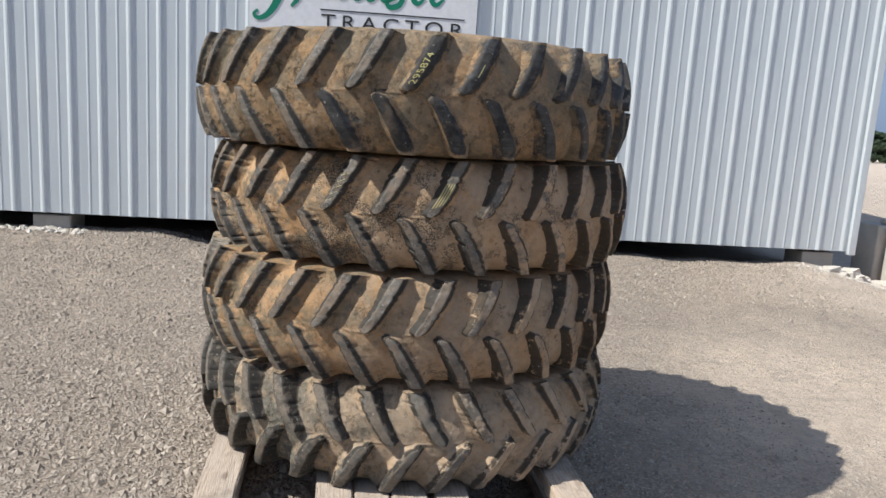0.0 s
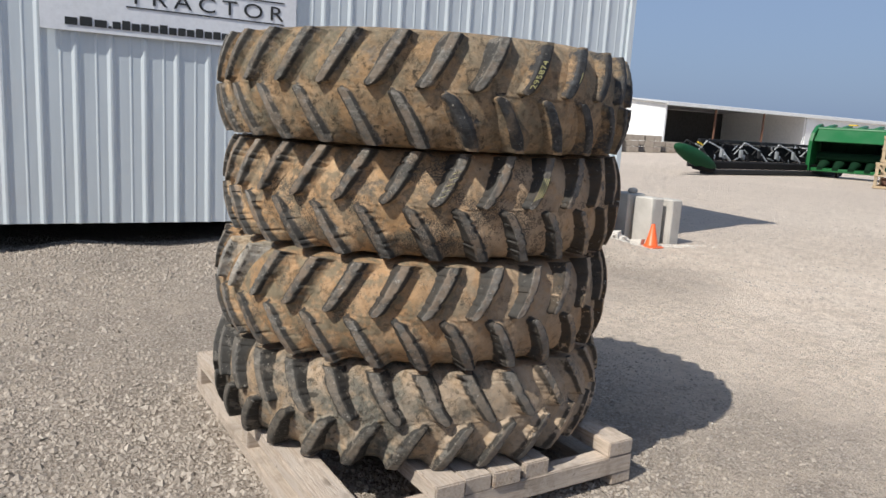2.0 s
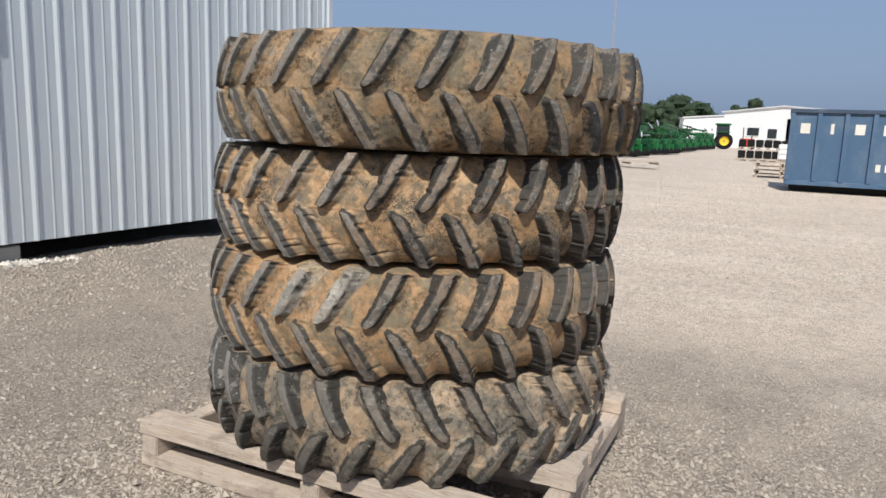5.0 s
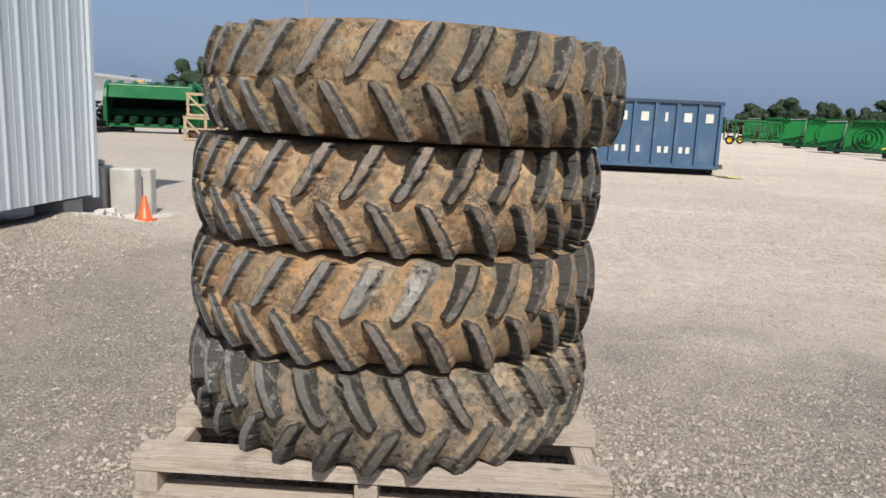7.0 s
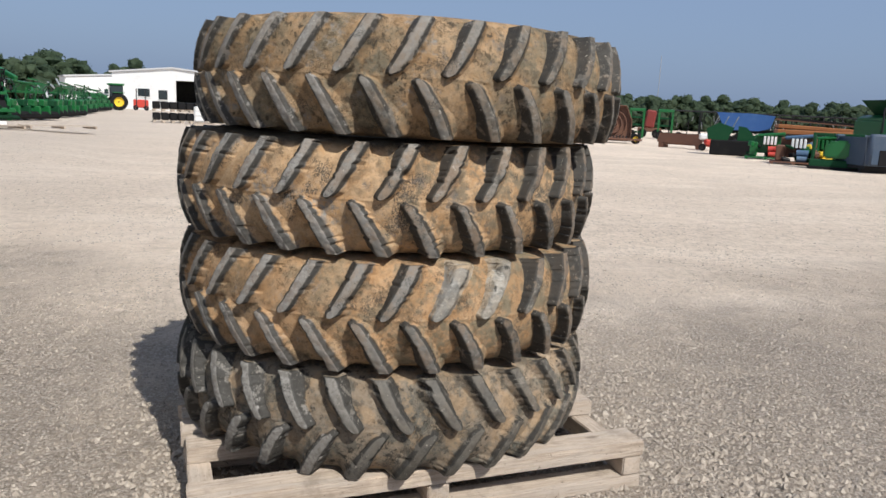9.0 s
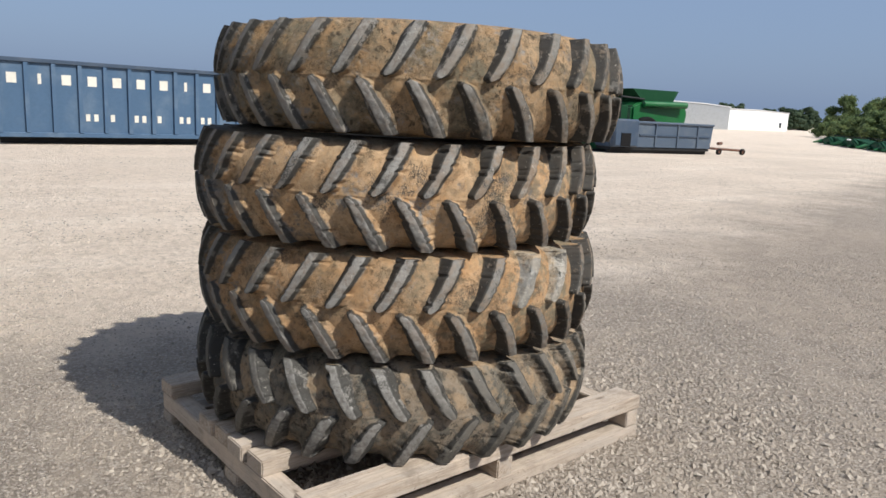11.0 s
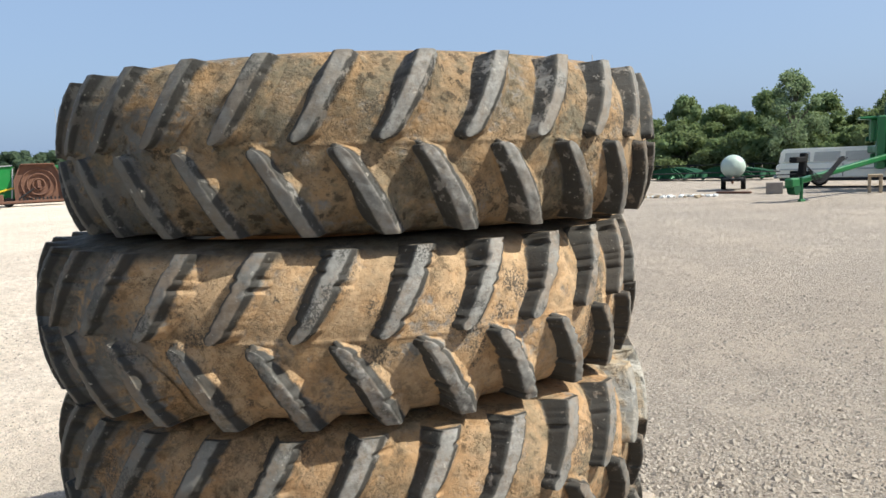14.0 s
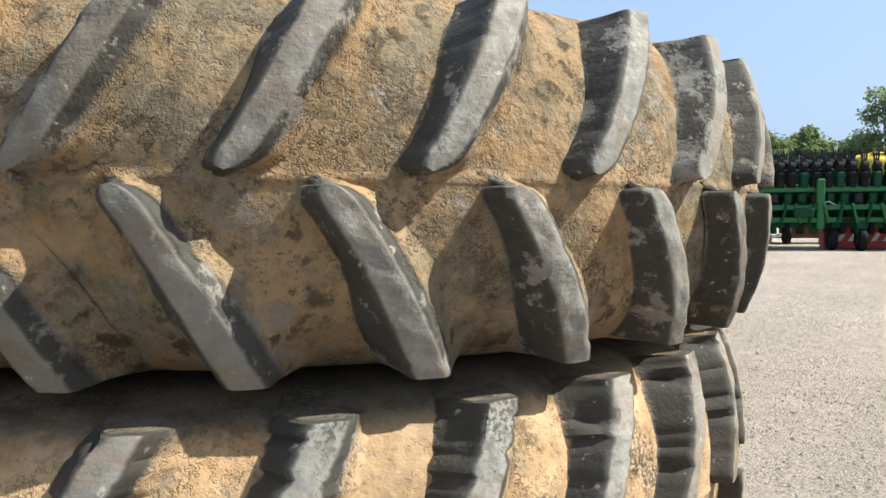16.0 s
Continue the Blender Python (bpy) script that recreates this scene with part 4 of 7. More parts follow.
def build_tyre(k, c, z, phases, flip, lean, label, outer_r, half_w, squash=1.0, chunk=0.004, odd=None, bulge=0.0):
    """A tractor tyre lying flat: casing, two beads and its lugs."""
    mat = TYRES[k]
    tyre = thing("tractor_tyre", pose(c[0], c[1], z, *lean), label, "tyre", "tyres stacked on the pallet")
    outer, _ = spline(HALF, 46)
    # a low mould line runs round the middle of the tread
    prof = [(r, zz) for r, zz in outer[::-1]][:-1] + [(0.9098, 0.004), (0.9122, 0.0), (0.9098, -0.004)] + [(r, -zz) for r, zz in outer][1:]
    inner = [(0.56, -0.13), (0.62, -0.175), (0.72, -0.183), (0.82, -0.155), (0.868, -0.08), (0.875, 0.0), (0.868, 0.08), (0.82, 0.155), (0.72, 0.183), (0.62, 0.175), (0.56, 0.13)]
    prof = np.array(prof + inner) * (1, squash)
    # an unladen sidewall stands a little prouder
    rows = np.arange(len(prof)) < len(prof) - len(inner)
    prof[:, 1] += bulge * ease(0.13, 0.205, prof[:, 1]) * rows
    n = 248
    a = 2 * np.pi * np.arange(n) / n
    rng = np.random.default_rng(40 + k)
    sag = sum(0.0022 * np.sin(m * a + rng.uniform(0, 6.28)) for m in (3, 7, 13, 31))
    rad = prof[None, :, 0] + sag[:, None] * (prof[None, :, 0] > 0.7)
    v = np.stack([rad * np.cos(a)[:, None], rad * np.sin(a)[:, None], np.repeat(prof[None, :, 1], n, 0)], -1).reshape(-1, 3)
    q = len(prof)
    i, j = np.meshgrid(np.arange(n), np.arange(q), indexing="ij")
    p0, p1, p2, p3 = i * q + j, (i + 1) % n * q + j, (i + 1) % n * q + (j + 1) % q, i * q + (j + 1) % q
    me = raw_mesh("casing", v, np.stack([p0, p3, p2, p1], -1).reshape(-1, 4), mat)
    me.attributes.new("lift", "FLOAT", "POINT")
    casing = new("casing", me)
    casing.parent = tyre
    casing["label"] = "mud-caked rubber casing"
    for sgn in (-1, 1):
        zb = 0.158 * sgn * squash
        part("bead", ring([(0.525, zb - 0.012), (0.56, zb - 0.014), (0.57, zb), (0.56, zb + 0.014), (0.525, zb + 0.012)], 64), BLACK, tyre, "black bead ring", 60)
    others = {}
    for up, phase in ((True, phases[0]), (False, phases[1])):
        kinds = [lug_mesh("lug", mat, up, -6.6 if flip else 6.6, 100 * k + 20 * up + s, outer_r, half_w, squash, chunk) for s in range(9)]
        if odd:
            others[up] = [lug_mesh("lug", odd[2], up, -6.6 if flip else 6.6, 100 * k + 50 + 10 * up + s, outer_r, half_w, squash, chunk * 0.5, 0.12) for s in range(3)]
        for i in range(LUGS):
            turn = (phase + i * 360 / LUGS) % 360
            special = odd and odd[0] + (18 if up and not odd[4] else 0) <= turn <= odd[1] and (up or not odd[4])
            ob = new("lug", others[up][rng.integers(3)] if special else kinds[rng.integers(9)])
            ob.parent = tyre
            ob.rotation_euler.z = radians(turn)
            if special:
                ob["label"] = odd[3]
    return tyre


TOP = build_tyre(0, (-0.163, 3.333), 1.687, (3.62, -2.45), False, (0.42, 0.0, 0), "worn tractor tyre with orange mud, top of the stack", 0.944, 0.0226, chunk=0.002, bulge=0.010, odd=(246, 338, CLEAN_LUG, "clean black rubber lug", False))
SECOND = build_tyre(1, (-0.122, 3.409), 1.2635, (-4.46, 1.27), False, (0, 0, 0), "muddy tractor tyre with chunked, torn lugs", 0.947, 0.0242, chunk=0.0085)
build_tyre(2, (-0.153, 3.403), 0.8385, (-3.71, 1.71), False, (0, 0, 0), "tractor tyre with tan mud and grey scuffed lugs", 0.948, 0.0246, chunk=0.006, odd=(178, 197, CLAY_LUG, "lug pale with dried clay", True))
build_tyre(3, (-0.156, 3.415), DECK + 0.203, (3.64, -2.17), True, (0, 0, 0), "grey dusty tractor tyre turned over, lying on the pallet", 0.952, 0.0262, 0.965, 0.005)


def lug_point(k, a, w, phase, flip=False, up=True, lift=0.0016):
    """A point on the face of a lug, in the tyre's own space: a metres from its tip, w across."""
    r, z = (float(q) for q in lug_top(np.array(a), (0.944, 0.947, 0.948, 0.952)[k] + lift))
    th = radians(phase) + float(lug_turn(np.array(a), -6.6 if flip else 6.6)) + w / r
    return (r * math.cos(th), r * math.sin(th), z if up else -z)


def paint_number(tyre, k, phase, text, a0, length, tall):
    """Hand-painted figures that run along a lug from its tip."""
    cu = bpy.data.curves.new("figures", "FONT")
    cu.body, cu.size, cu.space_character = text, 1.0, 1.05
    tmp = new("figures", cu)
    bpy.context.view_layer.update()
    me = bpy.data.meshes.new_from_object(tmp.evaluated_get(bpy.context.evaluated_depsgraph_get()))
    bpy.data.objects.remove(tmp)
    xs = [v.co.x for v in me.vertices]
    ys = [v.co.y for v in me.vertices]
    for v in me.vertices:
        a = a0 + length * (v.co.x - min(xs)) / (max(xs) - min(xs))
        w = -tall * ((v.co.y - min(ys)) / (max(ys) - min(ys)) - 0.5)
        v.co = lug_point(k, a, w, phase)
    me.materials.clear()
    me.materials.append(CHALK)
    ob = new("painted_number", me)
    ob.parent = tyre
    ob["label"] = "yellow hand-painted number"


def paint_bars(tyre, k, phase, bars):
    """Illegible yellow paint strokes on a lug: from a, w to a, w."""
    for a0, w0, a1, w1, t in bars:
        n = 6
        bm = bmesh.new()
        pts = [(a0 + (a1 - a0) * i / n, w0 + (w1 - w0) * i / n) for i in range(n + 1)]
        lo = [bm.verts.new(lug_point(k, a, w - t / 2, phase)) for a, w in pts]
        hi = [bm.verts.new(lug_point(k, a, w + t / 2, phase)) for a, w in pts]
        for i in range(n):
            bm.faces.new((lo[i], lo[i + 1], hi[i + 1], hi[i]))
        part("paint_stroke", bm, CHALK, tyre, "yellow paint stroke")


STEP = 360 / LUGS
paint_number(TOP, 0, 3.62 + 23 * STEP, "295874", 0.022, 0.100, 0.023)
paint_bars(TOP, 0, 3.62 + 24 * STEP, [(0.055, 0.006, 0.095, 0.004, 0.003)])
paint_bars(SECOND, 1, -4.46 + 24 * STEP, [(0.03 + 0.004 * i, -0.015 + 0.009 * i, 0.115, -0.017 + 0.009 * i, 0.0028) for i in range(4)])
paint_bars(SECOND, 1, -4.46 + 22 * STEP, [(0.03 + 0.022 * i, -0.012, 0.042 + 0.022 * i, 0.012, 0.003) for i in range(5)])


# ---- by the shed's corner ----
def span(left, right):
    """The pose with its x axis from the left to the right point on the ground, and the length."""
    d = Vector(right) - Vector(left)
    return pose(left[0], left[1], float(ground_z(left[0], left[1])), 0, 0, math.degrees(math.atan2(d.y, d.x))), d.length


def swell_span(left, right):
    """As span, for what stands on the swell beyond the shed: drawn in towards it and smaller."""
    k, c = 0.86, Vector((-2.8, 1.8))
    m, w = span(c + (Vector(left) - c) * k, c + (Vector(right) - c) * k)
    return m @ Matrix.Diagonal((1, k, k, 1)), w


def facing(x, y, turn=0.0, of=(-1.0, 2.5)):
    """The pose at (x, y) whose x axis lies across the line of sight from of."""
    return pose(x, y, 0, 0, 0, math.degrees(math.atan2(y - of[1], x - of[0])) - 90 + turn)


def build_blocks():
    for x, y, turn, s in ((5.556, 8.66, 11, (0.25, 0.34, 0.685)), (5.89, 8.64, 11, (0.22, 0.34, 0.665)), (5.46, 9.07, 11, (0.36, 0.40, 0.70))):
        bm = B(((0, 0, s[2] / 2), s), bevel=0.018)
        bmesh.ops.subdivide_edges(bm, edges=list(bm.edges), cuts=2, use_grid_fill=True)
        rng = random.Random(x)
        for v in bm.verts:
            v.co += Vector((rng.uniform(-1, 1), rng.uniform(-1, 1), rng.uniform(-1, 1) if v.co.z > 0.1 else 0)) * 0.004
        ob = solid("concrete_block", bm, CONCRETE, smooth=30)
        ob.matrix_basis = pose(x, y, float(ground_z(x, y)) - 0.01, 0, 0, turn)
        tagged(ob, "square cast concrete block by the corner of the shed", "concrete block", "concrete blocks")
    lump = B(((0, 0, 0.04), (0.16, 0.1, 0.08)), bevel=0.025)
    ob = solid("broken_concrete", lump, CONCRETE, smooth=60)
    ob.matrix_basis = pose(5.50, 9.0, float(ground_z(5.46, 9.07)) + 0.688, 0, 0, 25)
    tagged(ob, "small broken lump lying on a concrete block", "rubble")
    rng = random.Random(12)
    for i in range(16):
        w = rng.uniform(0.07, 0.22)
        bm = B(((0, 0, w * 0.16), (w, w * rng.uniform(0.5, 0.9), w * rng.uniform(0.3, 0.5))), bevel=w * 0.07)
        for v in bm.verts:
            v.co += Vector((rng.uniform(-1, 1), rng.uniform(-1, 1), rng.uniform(-1, 1))) * w * 0.07
        x, y = rng.uniform(4.55, 5.25), rng.gauss(8.40, 0.05)
        ob = solid("broken_concrete", bm, RUBBLE)
        ob.matrix_basis = pose(x, y, float(ground_z(x, y)) - 0.005, rng.uniform(-9, 9), rng.uniform(-9, 9), rng.uniform(0, 180))
        tagged(ob, "pale broken slab piece by the shed's corner pad", "rubble", "broken slab pieces")
    cone = thing("traffic_cone", pose(5.33, 8.24, float(ground_z(5.33, 8.24)) - 0.004, 0, 0, 12) @ Matrix.Scale(1.15, 4), "orange plastic traffic cone standing on rubble", "traffic cone")
    part("base", B(((0, 0, 0.012), (0.22, 0.22, 0.024)), bevel=0.008), ORANGE, cone)
    part("body", ring([(0.084, 0.022), (0.086, 0.032), (0.078, 0.04), (0.022, 0.288), (0.018, 0.296), (0.013, 0.292), (0.072, 0.024)], 28), ORANGE, cone, "", 40)


build_blocks()


# ---- far machines ----
def frame_panel(parent, length, height, c, t=0.05, name="frame_bar", material=GREEN):
    """Four bars round a rectangle in x and z."""
    x, y, z = c
    for a, b in (((x, y, z), (x + length, y, z)), ((x, y, z + height), (x + length, y, z + height)), ((x, y, z), (x, y, z + height)), ((x + length, y, z), (x + length, y, z + height))):
        part(name, T((a, b, t), n=8), material, parent)


def build_crates():
    m, w = swell_span((25.7, 19.5), (26.6, 17.9))
    d, hgt = 1.9, 1.02
    for k in range(2):
        crate = thing("shipping_crate", m @ pose(0.12 * k, 0.05 * k, 0.01 + k * (hgt + 0.015)), "open pine slat crate with diagonal braces, stacked in a pair", "crate", "stacked crates")
        for x in (0.05, w / 2, w - 0.05):
            for y in (0.05, d - 0.05):
                part("post", B(((x, y, hgt / 2), (0.10, 0.08, hgt))), CRATE_WOOD, crate)
        for y in (0.0, d):
            for z in (0.06, hgt * 0.5, hgt - 0.05):
                part("rail", B(((w / 2, y, z), (w, 0.035, 0.10 if z != hgt * 0.5 else 0.07))), CRATE_WOOD, crate)
            run = math.degrees(math.atan2(hgt - 0.2, w / 2 - 0.1))
            for x, s in ((w * 0.25, 1), (w * 0.75, -1)):
                part("brace", B(((x, y - 0.003, hgt / 2), (math.hypot(w / 2, hgt) - 0.22, 0.03, 0.075), (0, s * run, 0))), CRATE_WOOD, crate)
        for x in (0.0, w):
            for z in (0.06, hgt * 0.5, hgt - 0.05):
                part("rail", B(((x, d / 2, z), (0.035, d, 0.09))), CRATE_WOOD, crate)
        part("floor_board", B(((w / 2, d / 2, 0.03), (w - 0.1, d - 0.1, 0.02))), CRATE_WOOD, crate)
        part("packed_part", B(((w * 0.6, d * 0.5, 0.35), (w * 0.5, d * 0.6, 0.5)), ((w * 0.2, d * 0.4, 0.25), (0.3, 0.5, 0.35)), bevel=0.04), GREEN if k else RUST, crate, "machine part packed inside")
    bag = bmesh.new()
    bmesh.ops.create_icosphere(bag, subdivisions=3, radius=0.3)
    for v in bag.verts:
        v.co.z = max(0, v.co.z * 0.75 + 0.06 * math.sin(v.co.x * 22) * math.cos(v.co.y * 17))
        v.co *= 0.8
        v.co.x *= 1.7
    ob = solid("plastic_wrap", bag, BEIGE, smooth=80)
    ob.matrix_basis = m @ pose(w - 0.2, -0.45, 0)
    tagged(ob, "crumpled off-white plastic wrap lying on the ground", "plastic wrap")


build_crates()


def build_corn_header():
    """A green header with a humped hood and end panels."""
    m, w = swell_span((29.5, 26.0), (31.5, 21.8))
    head = thing("corn_header", m, "green corn header with ribbed hood and end panels", "header")
    prof = [(0.0, 0.3), (0.0, 1.75), (0.25, 2.15), (0.9, 2.5), (1.5, 2.62), (2.1, 2.3), (2.2, 1.2), (2.1, 0.3)]
    for x in (0.0, w - 0.16):
        bm = slab(prof, 0, 0.14)
        bmesh.ops.rotate(bm, cent=(0, 0, 0), matrix=Matrix.Rotation(radians(90), 3, "Z"), verts=bm.verts)
        bmesh.ops.translate(bm, vec=(x + 0.14, 0, 0), verts=bm.verts)
        part("end_panel", bm, GREEN, head)
    part("hood", slab([(0.14, 2.30), (0.14, 2.42), (w - 0.16, 2.42), (w - 0.16, 2.30)], 0.9, 2.1), GREEN, head)
    part("hood_front", B(((w / 2, 0.50, 2.06), (w - 0.32, 0.06, 0.90), (-45, 0, 0)), bevel=0.02), GREEN, head, "sloping green hood sheet")
    part("hood_lip", T(((0.1, 0.85, 2.34), (w - 0.1, 0.85, 2.34), 0.13), n=14), GREEN, head, "rounded hood lip", 60)
    for i in range(6):
        x = 0.5 + i * (w - 1.0) / 5
        part("hood_rib", B(((x, 1.45, 2.50), (0.20, 1.3, 0.14), (6, 0, 0)), bevel=0.04), GREEN, head)
        part("back_rib", B(((x, 1.55, 1.35), (0.10, 0.12, 1.7)), bevel=0.02), SHADE_GREEN, head)
        part("snout", T(((x, 1.3, 0.75), (x, 0.25, 0.42), 0.24, 0.12), n=12), SHADE_GREEN, head, "", 60)
    part("back_sheet", B(((w / 2, 1.7, 1.3), (w - 0.3, 0.08, 1.9))), SHADE_GREEN, head)
    part("cross_tube", T(((0.2, 1.3, 1.75), (w - 0.2, 1.3, 1.75), 0.06), n=12), SHADE_GREEN, head, "", 60)
    part("auger", T(((0.2, 1.05, 1.05), (w - 0.2, 1.05, 1.05), 0.22), n=16), SHADE_GREEN, head, "", 60)
    part("front_sill", B(((w / 2, 0.35, 0.36), (w - 0.3, 0.16, 0.16)), bevel=0.03), GREEN, head)
    part("trough", B(((w / 2, 1.0, 0.4), (w - 0.2, 1.4, 0.10))), GREEN, head)
    part("top_tag", B(((w * 0.35, 1.1, 2.60), (0.3, 0.3, 0.06))), YELLOW, head, "yellow plate on the hood")
    for x in (1.0, w - 1.0):
        part("stand", B(((x, 1.4, 0.18), (0.10, 0.5, 0.36))), IRON, head)


build_corn_header()


def build_reel_header():
    """A grain header: reel of black bats over a green pan."""
    m, w = swell_span((29.0, 20.6), (33.4, 16.2))
    head = thing("reel_header", m, "green grain header with a black tined reel", "header")
    for x in (0.0, w - 0.14):
        bm = slab([(0.1, 0.25), (0.1, 1.1), (0.5, 1.7), (0.9, 2.2), (1.2, 2.2), (1.3, 0.4)], 0, 0.14)
        bmesh.ops.rotate(bm, cent=(0, 0, 0), matrix=Matrix.Rotation(radians(90), 3, "Z"), verts=bm.verts)
        bmesh.ops.translate(bm, vec=(x + 0.14, 0, 0), verts=bm.verts)
        part("end_panel", bm, GREEN, head)
        part("reel_arm", B(((x + 0.07, 0.1, 2.35), (0.14, 1.6, 0.2), (16, 0, 0)), ((x + 0.07, 0.75, 1.9), (0.16, 0.3, 1.3)), bevel=0.02), GREEN, head)
    reel = part("reel", T(((0.2, 0.2, 2.05), (w - 0.2, 0.2, 2.05), 0.09), n=12), IRON, head, "black reel", 60)
    for i in range(6):
        a = math.tau * i / 6 + 0.25
        y, z = 0.2 + 0.52 * math.cos(a), 2.17 + 0.44 * math.sin(a)
        boxes = [((w / 2, y, z), (w - 0.5, 0.07, 0.08))]
        n = 46
        boxes += [((0.3 + (w - 0.6) * k / (n - 1), y - 0.02, z - 0.18), (0.035, 0.035, 0.40 - 0.09 * (k % 3))) for k in range(n)]
        part("bat", B(*boxes), BLACK, reel, "black tined bat")
    for x in (0.3, w * 0.34, w * 0.67, w - 0.3):
        part("spider", B(*[((x, 0.2, 2.05), (0.03, 1.14, 0.05), (60 * k + 14, 0, 0)) for k in range(3)]), IRON, reel)
    part("drive_shield", B(((0.62, -0.35, 1.25), (1.05, 0.5, 2.1)), ((0.62, -0.2, 2.35), (0.8, 0.7, 0.3), (14, 0, 0)), bevel=0.08), GREEN, head, "", 40)
    part("shield_recess", B(((0.55, -0.61, 1.5), (0.5, 0.04, 0.9)), bevel=0.015), SHADE_GREEN, head)
    part("back_sheet", B(((w / 2, 0.95, 1.65), (w - 0.3, 0.06, 1.7))), SHADE_GREEN, head, "green back sheet, coloured as in shade")
    part("belt_deck", B(((w / 2, 0.0, 1.12), (w - 0.5, 0.05, 0.75), (-30, 0, 0)), bevel=0.01), BLACK, head, "black belt deck")
    part("deck_rail", B(((w / 2, -0.16, 1.46), (w - 0.5, 0.12, 0.14)), bevel=0.02), GREEN, head)
    part("pan", B(((w / 2, 0.55, 0.55), (w - 0.2, 1.3, 0.07), (-14, 0, 0))), GREEN, head)
    part("end_shield", B(((0.35, -0.35, 0.95), (0.6, 0.12, 1.3)), bevel=0.05), GREEN, head)
    part("frame_beam", B(((w / 2, 1.1, 0.80), (w - 0.2, 0.20, 0.20)), ((w / 2, 1.25, 1.75), (w - 0.2, 0.14, 0.14)), bevel=0.02), GREEN, head)
    part("auger", T(((0.2, 0.6, 0.92), (w - 0.2, 0.6, 0.92), 0.20), n=14), SHADE_GREEN, head, "", 60)
    part("front_beam", B(((w * 0.62, -0.5, 0.72), (w * 0.72, 0.2, 0.22)), bevel=0.04), GREEN, head)
    for i in range(9):
        x = 2.6 + i * (w - 3.0) / 8
        part("hold_down", B(((x, -0.58, 0.86), (0.09, 0.10, 0.14), (0, 12 * (-1) ** i, 0)), bevel=0.02), SHADE_GREEN, head)
        part("guard", B(((x + 0.1, -0.75, 0.42), (0.4, 0.35, 0.14), (12, 0, 0)), bevel=0.04), SHADE_GREEN, head)
    part("cutter_bar", B(((w / 2, -0.12, 0.36), (w - 0.1, 0.14, 0.06))), IRON, head)
    part("reflector", B(((1.02, -0.625, 1.25), (0.10, 0.03, 0.5))), ORANGE, head, "orange reflector")
    for x in (0.7, w - 0.7):
        part("stand", B(((x, 1.1, 0.3), (0.12, 0.12, 0.6))), IRON, head)
    for k, (y, z, r) in enumerate(((-1.1, 0.19, 0.19), (-1.05, 0.53, 0.16))):
        roll = solid("rubber_roll", T(((1.2, y, z), (3.5 - 0.4 * k, y - 0.12 * k, z), r), n=20), BLACK, smooth=60)
        roll.matrix_basis = m
        tagged(roll, "black rolled rubber belt lying by the header", "rubber roll", "rubber rolls")
    for x, y, wd in ((0.0, -2.3, 2.6), (2.4, -2.9, 2.2), (4.9, -2.4, 2.6)):
        pal = thing("loading_pallet", m @ pose(x, y, 0, 0, 0, 4 * math.sin(x)), "flat brown wooden pallet lying in the yard", "pallet", "flat pallets")
        for j in range(6):
            part("deck_board", B(((wd / 2, 0.1 + j * 0.2, 0.13), (wd, 0.13, 0.025))), WOOD, pal)
        for xx in (0.05, wd / 2, wd - 0.05):
            part("bearer", B(((xx, 0.6, 0.06), (0.07, 1.2, 0.11))), WOOD, pal)
    lid = solid("white_panel", B(((0, 0, 0.09), (1.3, 0.7, 0.16)), bevel=0.02), WHITE)
    lid.matrix_basis = m @ pose(3.3, -2.4, 0.145, 0, 0, 6)
    tagged(lid, "white flat panel lying on a pallet", "panel")


build_reel_header()


